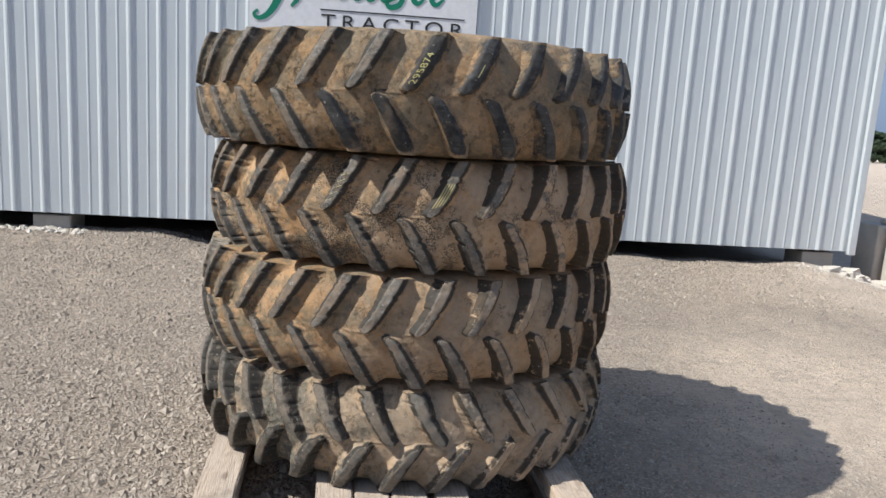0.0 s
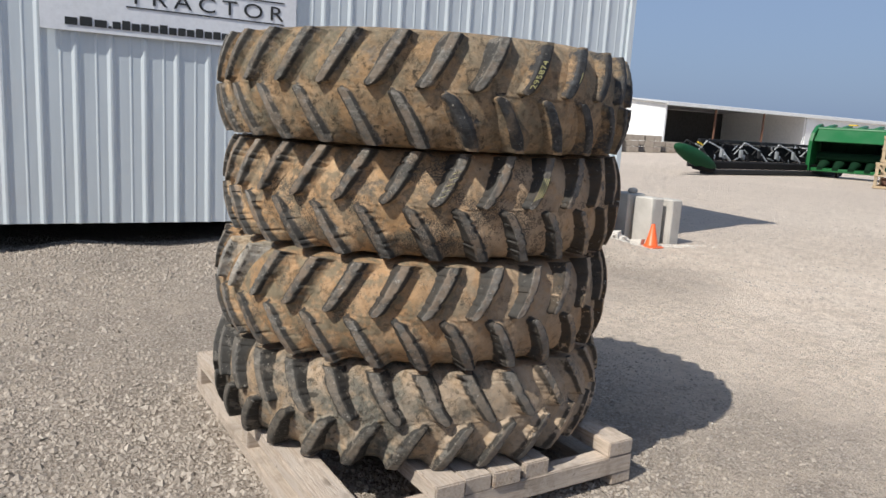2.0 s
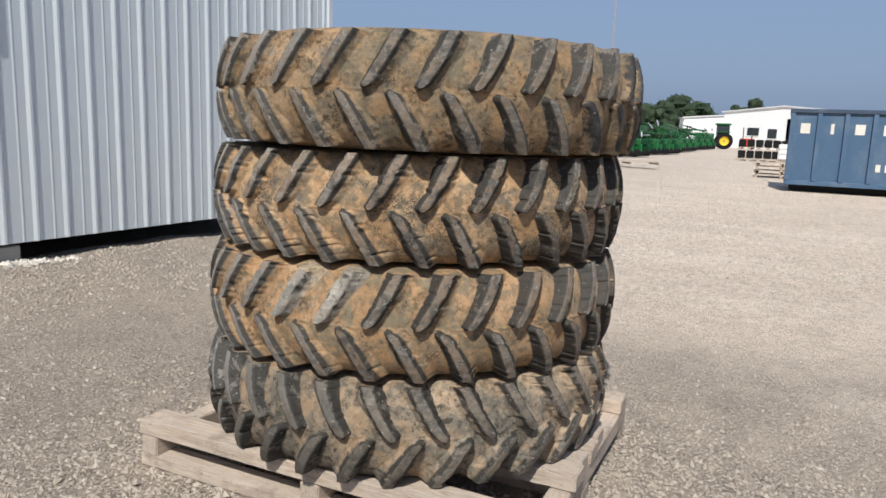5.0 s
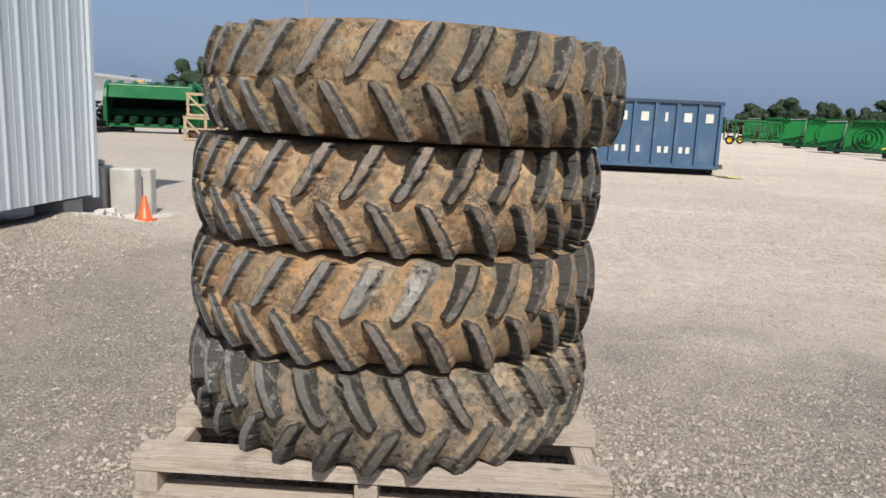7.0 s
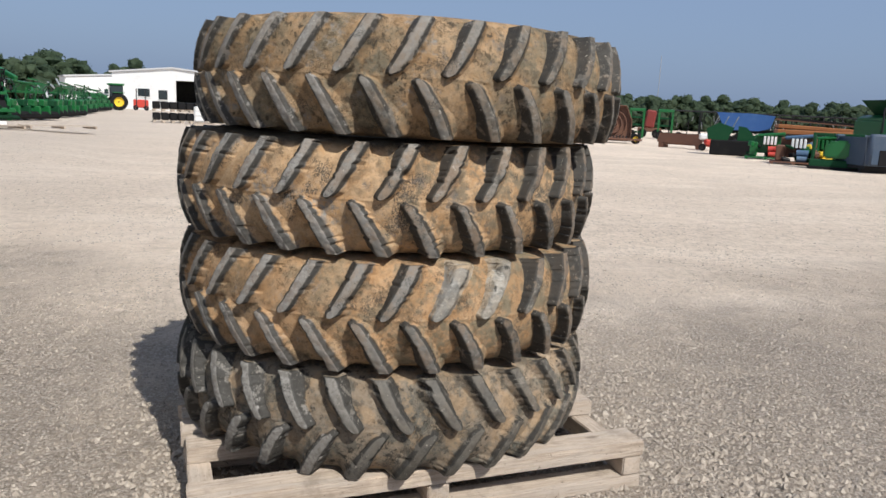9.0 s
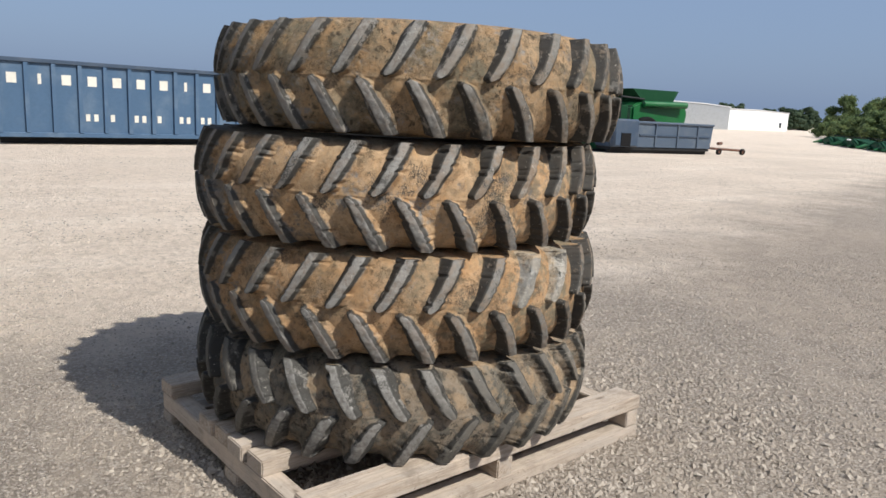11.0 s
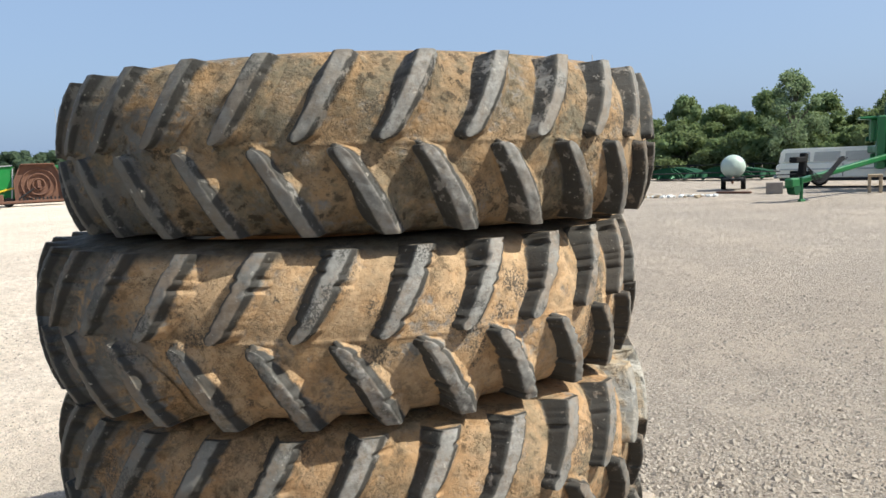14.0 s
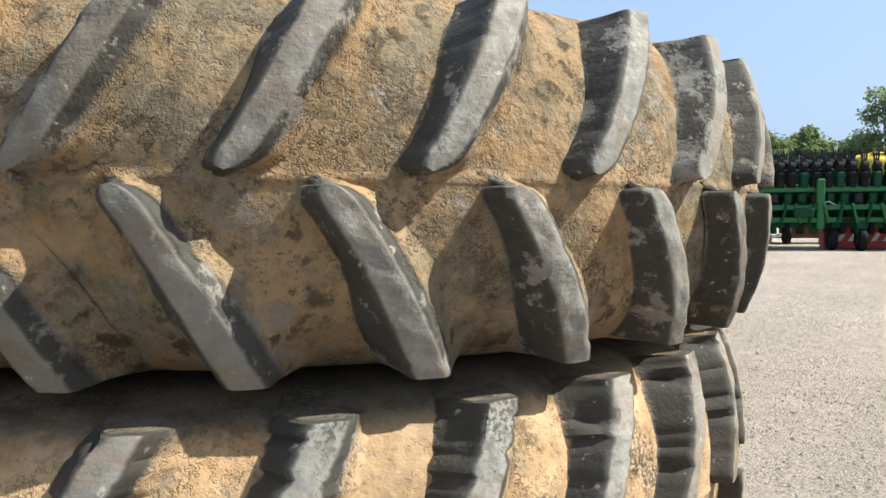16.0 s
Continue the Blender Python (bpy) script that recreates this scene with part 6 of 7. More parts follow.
def build_frames():
    """Green folded tillage frames, and tall gantry frames behind."""
    for x, y, w in ((74.0, -14.0, 4.0), (80.0, -16.5, 4.5)):
        fr = thing("tillage_frame", facing(x, y), "green folded tillage frame with tines", "cultivator", "tillage frames")
        frame_panel(fr, w, 1.9, (-w / 2, 0, 0.5), 0.08)
        for i in range(8):
            xx = -w / 2 + 0.3 + i * (w - 0.6) / 7
            part("tine", T(((xx, 0, 0.5), (xx + 0.1, -0.3, 1.0), 0.04), ((xx + 0.1, -0.3, 1.0), (xx - 0.1, -0.1, 1.9), 0.04), n=6), GREEN if i % 3 else RUST, fr)
        part("hopper", B(((0.5, 0.3, 1.7), (1.3, 0.8, 0.8)), bevel=0.05), GREEN, fr)
        wheel(fr, (-w / 2 + 0.6, -0.2, 0.45), 0.45, 0.3)
    for x, y, mt in ((62.0, -29.7, GREEN), (61.0, -32.2, GREEN)):
        fr = thing("gantry_frame", facing(x, y), "upright painted machine frame at the yard's edge", "implement", "gantry frames")
        part("column", B(((-0.62, 0, 1.35), (0.2, 0.5, 2.7)), bevel=0.03), mt, fr)
        part("column", B(((0.62, 0, 1.35), (0.2, 0.5, 2.7)), bevel=0.03), mt, fr)
        part("lintel", B(((0, 0, 2.7), (1.5, 0.6, 0.3)), bevel=0.05), mt, fr)
        for z in (0.6, 1.3, 2.0):
            part("cross_bar", B(((0, 0.1, z), (1.2, 0.3, 0.16))), DARK_GREEN if mt is GREEN else RUST, fr)
        wheel(fr, (-0.4, -0.35, 0.4), 0.4, 0.3, IRON)
    rd = thing("seed_drill", facing(65.5, -33.0), "dark red seed drill among the machines", "seed drill")
    part("hopper", B(((0, 0, 1.9), (1.0, 1.0, 1.8), (0, 6, 0)), bevel=0.15), DARK_RED, rd)
    part("frame", B(((0, 0, 0.8), (2.4, 0.8, 0.4)), bevel=0.05), RUST, rd)
    wheel(rd, (-0.7, -0.4, 0.45), 0.45, 0.3, IRON)
    wheel(rd, (0.7, -0.4, 0.45), 0.45, 0.3, IRON)
    rng = random.Random(12)
    for i in range(6):
        x, y = 60.0 - 1.0 * i, -34.5 - 2.6 * i
        cu = thing("cultivator", facing(x, y), "dark folded cultivator with upright shanks", "cultivator", "dark cultivators")
        frame_panel(cu, 4.2, 2.2, (-2.1, 0, 0.6), 0.07, material=IRON)
        for k in range(14):
            xx, zz = rng.uniform(-2, 2), rng.uniform(0.6, 2.6)
            part("shank", T(((xx, 0, zz), (xx + rng.uniform(-0.3, 0.3), -0.3, zz + rng.uniform(0.3, 0.8)), 0.035), n=6), IRON if k % 4 else GALV, cu)
        wheel(cu, (-1.2, -0.2, 0.4), 0.4, 0.3, IRON)
        wheel(cu, (1.2, -0.2, 0.4), 0.4, 0.3, IRON)


build_frames()


def build_row():
    """What stands along the far side of the yard: rack, hoppers, pallets of parts."""
    m, w = span((40.6, -20.3), (38.2, -22.2))
    rk = thing("steel_rack", m, "brown rusty steel blade lying on skids", "blade")
    bm = slab([(0, 0.35), (0.15, 0.95), (w, 0.95), (w - 0.1, 0.35)], 0, 0.12)
    part("blade", bm, RUST, rk)
    part("skid", B(((w / 2, 0.4, 0.28), (w, 0.2, 0.12)), ((0.3, 0.4, 0.14), (0.3, 0.9, 0.28)), ((w - 0.3, 0.4, 0.14), (0.3, 0.9, 0.28))), RUST, rk)
    part("back_brace", B(((w / 2, 0.8, 0.75), (w * 0.9, 0.5, 0.2))), IRON, rk)
    rm = thing("red_mower", facing(37.2, -22.2), "small red mower beside the rusty blade", "mower")
    part("deck", B(((0, 0, 0.45), (1.0, 0.9, 0.5), (0, 14, 0)), bevel=0.15), RED, rm)
    part("bonnet", B(((-0.5, 0, 0.85), (0.6, 0.7, 0.4)), bevel=0.1), WHITE, rm)
    for x in (-0.55, 0.55):
        wheel(rm, (x, -0.5, 0.22), 0.22, 0.16, IRON)
    hp = thing("green_hopper", facing(32.3, -20.2), "green twin hopper machine on a black base", "implement")
    part("base", B(((0, 0, 0.42), (2.1, 1.3, 0.8)), bevel=0.05), BLACK, hp, "black base")
    part("chute", slab([(-1.2, 0.8), (-0.2, 0.8), (0.1, 1.5), (-0.7, 1.75), (-1.3, 1.4)], -0.6, 0.6), DARK_GREEN, hp)
    part("chute", slab([(0.3, 0.7), (1.5, 0.55), (1.3, 0.95), (0.7, 1.55), (0.3, 1.6)], -0.5, 0.6), DARK_GREEN, hp)
    for x in (-1.0, -0.5, 0.0):
        part("fork", T(((x, 0.2, 1.5), (x + 0.25, 0.1, 2.1), 0.03), n=6), GALV, hp)
    spots = [(29.2, -20.2, GREEN, RED, WHITE, "green pallet of red and white parts"), (25.3, -18.8, RUST, BLUE, WHITE, "pallet of rusty and blue parts"), (25.0, -19.9, GREEN, YELLOW, GREEN, "green pallet with a yellow gearbox")]
    for i, (x, y, a, b, c, label) in enumerate(spots):
        pl = thing("parts_pallet", facing(x, y), label + " at the yard's edge", "parts pallet", "pallets of parts")
        part("pallet", B(((0, 0, 0.10), (2.0, 1.3, 0.06)), *[((xx, 0, 0.035), (0.12, 1.3, 0.07)) for xx in (-0.9, 0, 0.9)]), GREEN if a is GREEN else RUST, pl)
        rng = random.Random(30 + i)
        part("frame", B(((-0.62, 0.1, 0.5), (0.36, 0.8, 0.7)), ((0.78, 0.2, 0.42), (0.24, 0.7, 0.58)), ((0.1, 0.5, 0.75), (1.5, 0.08, 0.9)), bevel=0.04), a, pl)
        part("drum", T(((0.05, 0.0, 0.50), (0.55, 0.0, 0.50), 0.17), n=14), b, pl, "", 60)
        part("drum", T(((0.1, -0.35, 0.27), (0.5, -0.35, 0.27), 0.13), n=14), b, pl, "", 60)
        for k in range(4):
            part("bottle", B(((-0.15 + 0.17 * k, 0.25, 0.95), (0.11, 0.2, 0.42)), bevel=0.02), c, pl)
        for k in range(9):
            sx = rng.uniform(0.12, 0.4)
            part("casting", B(((rng.uniform(-0.85, 0.85), rng.uniform(-0.5, 0.45), rng.uniform(0.2, 0.9)), (sx, rng.uniform(0.1, 0.3), rng.uniform(0.08, 0.3)), (rng.uniform(-20, 20), rng.uniform(-25, 25), rng.uniform(0, 90))), bevel=0.03), rng.choice((a, DARK_GREEN, IRON, BLACK, b)), pl)
        part("lid", B(((0.15, 0.45, 1.25), (1.3, 0.5, 0.16), (0, -7, 0)), bevel=0.05), a if i != 1 else b, pl)
    hood = thing("green_hood", facing(22.6, -18.5), "light green machine hood on a dark green frame", "hood")
    shell = slab([(-0.35, 0.45), (-0.4, 0.8), (-0.25, 1.1), (0.1, 1.22), (0.75, 1.2), (0.85, 0.9), (0.85, 0.5)], -0.45, 0.6)
    bmesh.ops.bevel(shell, geom=list(shell.edges), offset=0.09, segments=2, affect="EDGES")
    part("shell", shell, GREEN, hood, "light green shell", 45)
    part("frame", B(((0.1, 0.1, 0.25), (1.9, 1.0, 0.3)), ((-0.75, 0.1, 0.75), (0.12, 0.8, 1.3)), ((0.9, 0.2, 0.8), (0.1, 0.6, 1.2)), bevel=0.03), DARK_GREEN, hood)
    part("top_bar", B(((0.1, 0.3, 1.42), (1.9, 0.12, 0.14)), bevel=0.02), DARK_GREEN, hood)
    part("skid", B(((0.1, -0.4, 0.06), (2.0, 0.14, 0.12)), bevel=0.02), BLACK, hood)
    # blue grain trailer, orange trailers
    bt = thing("grain_trailer", facing(55.2, -36.8), "blue grain trailer behind the machines", "trailer")
    part("box", slab([(-2.4, 2.75), (0.6, 2.75), (2.4, 2.6), (2.1, 1.5), (1.2, 1.25), (-1.6, 1.25)], -1.2, 1.2), TRAILER_BLUE, bt)
    part("frame", B(((0, 0, 1.2), (5.4, 1.0, 0.25))), IRON, bt)
    for x in (-1.5, -0.4, 1.4):
        wheel(bt, (x, -1.0, 0.5), 0.5, 0.4, IRON)
    for j, (x, y) in enumerate(((44.0, -36.0), (50.5, -40.5))):
        ot = thing("flat_trailer", facing(x, y), "long flat trailer with an orange-brown load", "trailer", "flat trailers")
        part("deck", B(((0, 0, 1.0), (6.8, 2.2, 0.25))), IRON, ot)
        part("load", B(((0, 0, 1.35), (6.6, 1.8, 0.35)), ((-0.5, 0, 1.68), (5.6, 1.2, 0.3), (0, 2, 0)), bevel=0.05), RUST if j else ORANGE_RUST, ot, "stacked beams")
        part("cover", B(((0, 0.9, 2.2), (6.6, 1.2, 0.14), (0, 3, 0)), ((-2.9, 0.9, 1.6), (0.12, 0.12, 1.2)), ((2.9, 0.9, 1.5), (0.12, 0.12, 1.2))), BLACK if j == 0 else RUST, ot)
        for xx in (-2.6, -1.6, 2.4):
            wheel(ot, (xx, -0.9, 0.48), 0.48, 0.3, IRON)


build_row()


def build_combine():
    """A green combine behind a slate-blue open bin."""
    m, w = span((20.9, -18.6), (20.5, -24.8))
    bn = thing("open_bin", m, "slate-blue open steel bin with curved side", "steel bin")
    part("side", slab([(0.0, 0.3), (-0.1, 1.4), (w + 0.1, 1.4), (w, 0.3)], 0.0, 0.08), STEEL_BLUE, bn)
    part("side", slab([(0.0, 0.3), (-0.1, 1.4), (w + 0.1, 1.4), (w, 0.3)], 1.7, 1.78), STEEL_BLUE, bn)
    part("end", B(((0.0, 0.9, 0.85), (0.08, 1.6, 1.1))), DARK_BLUE, bn)
    part("end", B(((w, 0.9, 0.85), (0.08, 1.6, 1.1))), STEEL_BLUE, bn)
    part("rim", B(((w / 2, 0.0, 1.42), (w + 0.25, 0.16, 0.10)), ((w / 2, 1.75, 1.42), (w + 0.25, 0.16, 0.10)), bevel=0.02), STEEL_BLUE, bn)
    part("rail", B(((w * 0.62, -0.03, 0.85), (w * 0.72, 0.05, 0.06))), DARK_BLUE, bn)
    for x in (1.2, 2.6, 4.0, 5.3):
        part("stiffener", B(((x, -0.03, 0.85), (0.08, 0.06, 1.05))), STEEL_BLUE, bn)
    part("recess", B(((0.55, -0.05, 0.62), (0.7, 0.05, 0.75))), BLACK, bn, "dark opening")
    part("end_cabinet", B(((0.62, -0.16, 0.92), (1.45, 0.3, 1.25)), bevel=0.08), DARK_BLUE, bn, "navy end cabinet", 40)
    part("cabinet_opening", B(((0.55, -0.32, 0.62), (0.55, 0.04, 0.6))), BLACK, bn, "dark opening")
    part("floor", B(((w / 2, 0.9, 0.22), (w, 1.7, 0.12))), IRON, bn)
    part("skid", B(((w / 2, 0.3, 0.08), (w, 0.14, 0.16)), ((w / 2, 1.5, 0.08), (w, 0.14, 0.16))), IRON, bn)
    cb = thing("combine", m @ pose(3.3, 2.3, 0), "green combine harvester parked behind the bin", "combine")
    bm = slab([(0.0, 0.9), (0.0, 2.2), (0.5, 2.4), (3.6, 2.4), (3.8, 1.9), (3.6, 0.9)], 0.2, 3.0)
    bmesh.ops.bevel(bm, geom=list(bm.edges), offset=0.10, segments=2, affect="EDGES")
    part("body", bm, GREEN, cb, "", 40)
    part("grain_tank", slab([(0.1, 3.05), (3.2, 3.05), (2.8, 2.4), (0.9, 2.4)], 0.4, 2.8), DARK_GREEN, cb)
    part("rail", T(((-0.7, 0.3, 2.62), (0.8, 0.3, 2.55), 0.05), ((-0.7, 0.3, 2.62), (-0.65, 0.3, 1.6), 0.04), n=8), IRON, cb)
    part("ladder", B(((-0.4, 0.4, 1.4), (0.5, 0.1, 1.6)), bevel=0.03), DARK_GREEN, cb)
    part("unloading_tube", T(((0.6, 0.1, 2.3), (3.3, -0.1, 2.35), 0.16), n=16), GREEN, cb, "", 60)
    for y in (0.15, 3.0):
        wheel(cb, (0.9, y, 0.85), 0.85, 0.5)
        wheel(cb, (3.0, y, 0.55), 0.55, 0.36)
    tg = thing("drawbar_cart", m @ pose(w + 0.6, 0.3, 0), "small orange-brown drawbar cart beside the bin", "cart")
    part("frame", T(((0, 0, 0.3), (2.2, 0.1, 0.22), 0.06), ((0, 0.9, 0.3), (2.2, 0.1, 0.22), 0.06), ((0.3, 0.0, 0.55), (1.2, 0.6, 0.55), 0.08), n=8), RUST, tg)
    for x in (0.4, 2.1):
        wheel(tg, (x, 0.0, 0.16), 0.16, 0.12, RUST, "Y", "rusty rim")


build_combine()


def build_low_row():
    """Low green covered headers along the trees."""
    pts = [(40.0, -66.0), (34.5, -60.0), (29.3, -55.0), (24.6, -50.0), (20.2, -46.6), (16.5, -43.2), (13.0, -40.2), (9.4, -38.6), (5.2, -38.0)]
    for i, (a, b) in enumerate(zip(pts[1:], pts)):
        m, w = span(b, a)
        lo = thing("low_header", m @ Matrix.Diagonal((1, 1, 0.8, 1)), "low dark green header parked along the trees", "header", "low headers by the trees")
        prof = [(0.1, 0.15), (0.05, 0.55), (w * 0.2, 0.86 + 0.1 * (i % 2)), (w * 0.45, 1.0), (w * 0.75, 0.92 - 0.1 * (i % 3)), (w - 0.15, 0.6), (w - 0.1, 0.15)]
        bm = slab(prof, 0.1, 1.3)
        bmesh.ops.bevel(bm, geom=list(bm.edges), offset=0.10, segments=2, affect="EDGES")
        part("trough", bm, DARK_GREEN, lo, "", 50)
        bm = slab([(w * 0.3, 0.12), (w * 0.34, 0.7), (w * 0.6, 0.95), (w * 0.78, 0.5), (w * 0.8, 0.12)], -0.3, 0.1)
        bmesh.ops.bevel(bm, geom=list(bm.edges), offset=0.12, segments=2, affect="EDGES")
        part("hood", bm, DARK_GREEN, lo, "", 50)
        for k in range(4):
            x = 0.5 + k * (w - 1.0) / 3
            part("snout", T(((x, 0.1, 0.42), (x + 0.2, -0.7, 0.16), 0.22, 0.08), n=10), GREEN if (i + k) % 4 == 0 else DARK_GREEN, lo, "", 60)
        part("bar", B(((w / 2, 0.9, 1.12), (w * 0.95, 0.06, 0.06)), ((w * 0.3, 0.9, 0.9), (0.06, 0.06, 0.5)), ((w * 0.7, 0.9, 0.9), (0.06, 0.06, 0.5))), IRON, lo)
        if i % 3 == 1:
            part("cap", B(((w * 0.5, -0.3, 0.85), (0.35, 0.3, 0.18)), bevel=0.05), WHITE, lo, "white cap")


build_low_row()


def build_tank_and_truck():
    tk = thing("tank_trailer", pose(5.2, -28.4, 0, 0, 0, 11), "pale green round tank on a two-wheeled trailer", "tank trailer")
    part("tank", ring([(0.02, 0.92), (0.26, 0.88), (0.43, 0.72), (0.49, 0.45), (0.49, -0.45), (0.43, -0.72), (0.26, -0.88), (0.02, -0.92)], 32, "Y", (0, 0.9, 1.0)), TANK_WHITE, tk, "", 50)
    part("strap", ring([(0.49, 0.22), (0.505, 0.22), (0.505, 0.28), (0.49, 0.28)], 32, "Y", (0, 0.9, 1.0)), GALV, tk, "grey strap", 40)
    part("frame", B(((0, 0.8, 0.46), (0.8, 2.2, 0.12)), ((0, 2.4, 0.5), (0.12, 1.4, 0.1)), bevel=0.02), IRON, tk)
    for x in (-0.40, 0.40):
        wheel(tk, (x, 0.3, 0.28), 0.28, 0.2, RUST, "X", "brown wheel rim")
    part("boom", T(((-2.4, 1.0, 0.60), (3.0, 1.0, 0.52), 0.025), n=8), IRON, tk)
    part("boom", T(((-1.8, 1.3, 0.75), (3.4, 1.3, 0.78), 0.025), n=8), IRON, tk)
    part("drawbar", T(((0, 1.8, 0.55), (0.0, 3.1, 0.4), 0.05), n=8), RUST, tk)
    bx = solid("brown_box", B(((0, 0, 0.215), (0.58, 0.5, 0.43)), bevel=0.015), STACK)
    bx.matrix_basis = pose(2.9, -24.3, 0, 0, 0, 10)
    tagged(bx, "plain brown box standing on the gravel", "box")
    bd = solid("plank", B(((0, 0, 0.05), (1.3, 0.22, 0.08)), bevel=0.01), RUST)
    bd.matrix_basis = pose(4.4, -24.6, 0, 0, 0, -8)
    tagged(bd, "brown plank lying on the gravel", "planks")
    # scrap on the ground
    rng = random.Random(3)
    for i in range(64):
        x, y = rng.uniform(-1.3, 1.3), rng.gauss(0, 0.32)
        s = rng.uniform(0.06, 0.2)
        bm = B(((0, 0, s * 0.25), (s, s * rng.uniform(0.4, 1.2), s * 0.5)), bevel=s * 0.12)
        ob = solid("broken_piece", bm, rng.choice((WHITE, WHITE, CONCRETE, CRATE_WOOD)))
        ob.matrix_basis = pose(5.9 + x, -22.7 + y + 0.2 * x, 0, 0, 0, rng.uniform(0, 180))
        tagged(ob, "broken scrap of wood and concrete on the ground", "scrap", "scrap pieces")
    m, _ = span((3.55, -28.9), (-1.9, -27.4))
    tr = thing("old_van", m @ Matrix.Diagonal((1, 1, 0.84, 1)), "off-white old van with hazy side windows", "van")
    lower = slab([(0.0, 0.5), (-0.05, 1.15), (0.05, 1.22), (4.9, 1.22), (5.6, 1.12), (5.85, 0.95), (5.85, 0.5)], 0.0, 1.9)
    bmesh.ops.bevel(lower, geom=list(lower.edges), offset=0.06, segments=2, affect="EDGES")
    part("lower_body", lower, VAN_CREAM, tr, "", 40)
    upper = slab([(0.03, 1.2), (0.14, 1.88), (0.3, 1.96), (3.7, 1.96), (3.95, 1.88), (4.75, 1.2)], 0.08, 1.82)
    bmesh.ops.bevel(upper, geom=list(upper.edges), offset=0.06, segments=2, affect="EDGES")
    part("upper_body", upper, VAN_CREAM, tr, "", 40)
    for a, b in ((0.30, 1.35), (1.5, 2.55)):
        part("side_window", slab([(a, 1.3), (a + 0.06, 1.75), (b, 1.75), (b, 1.3)], 0.055, 0.09), HAZY_GLASS, tr)
    part("door_window", slab([(2.75, 1.3), (2.75, 1.75), (3.7, 1.75), (4.2, 1.3)], 0.055, 0.09), HAZY_GLASS, tr)
    part("windscreen", B(((4.33, 0.95, 1.57), (0.03, 1.5, 0.7), (0, -50, 0))), GLASS, tr)
    part("side_trim", B(((2.9, -0.012, 0.92), (5.5, 0.03, 0.07))), GALV, tr, "grey rub strip")
    for x in (2.68, 4.35):
        part("door_seam", B(((x, -0.006, 0.88), (0.02, 0.02, 0.66))), IRON, tr)
    part("bumper", B(((5.9, 0.95, 0.55), (0.14, 1.85, 0.18)), bevel=0.04), GALV, tr)
    part("bumper", B(((-0.08, 0.95, 0.55), (0.14, 1.85, 0.18)), bevel=0.04), GALV, tr)
    part("sill", B(((2.8, 0.95, 0.42), (5.4, 1.7, 0.16))), IRON, tr)
    for x in (1.05, 4.9):
        part("wheel_arch", B(((x, 0.0, 0.62), (0.95, 0.03, 0.45)), bevel=0.01), BLACK, tr)
        for y in (0.0, 1.85):
            wheel(tr, (x, y, 0.36), 0.36, 0.22, GALV, "Y", "grey wheel rim")


build_tank_and_truck()


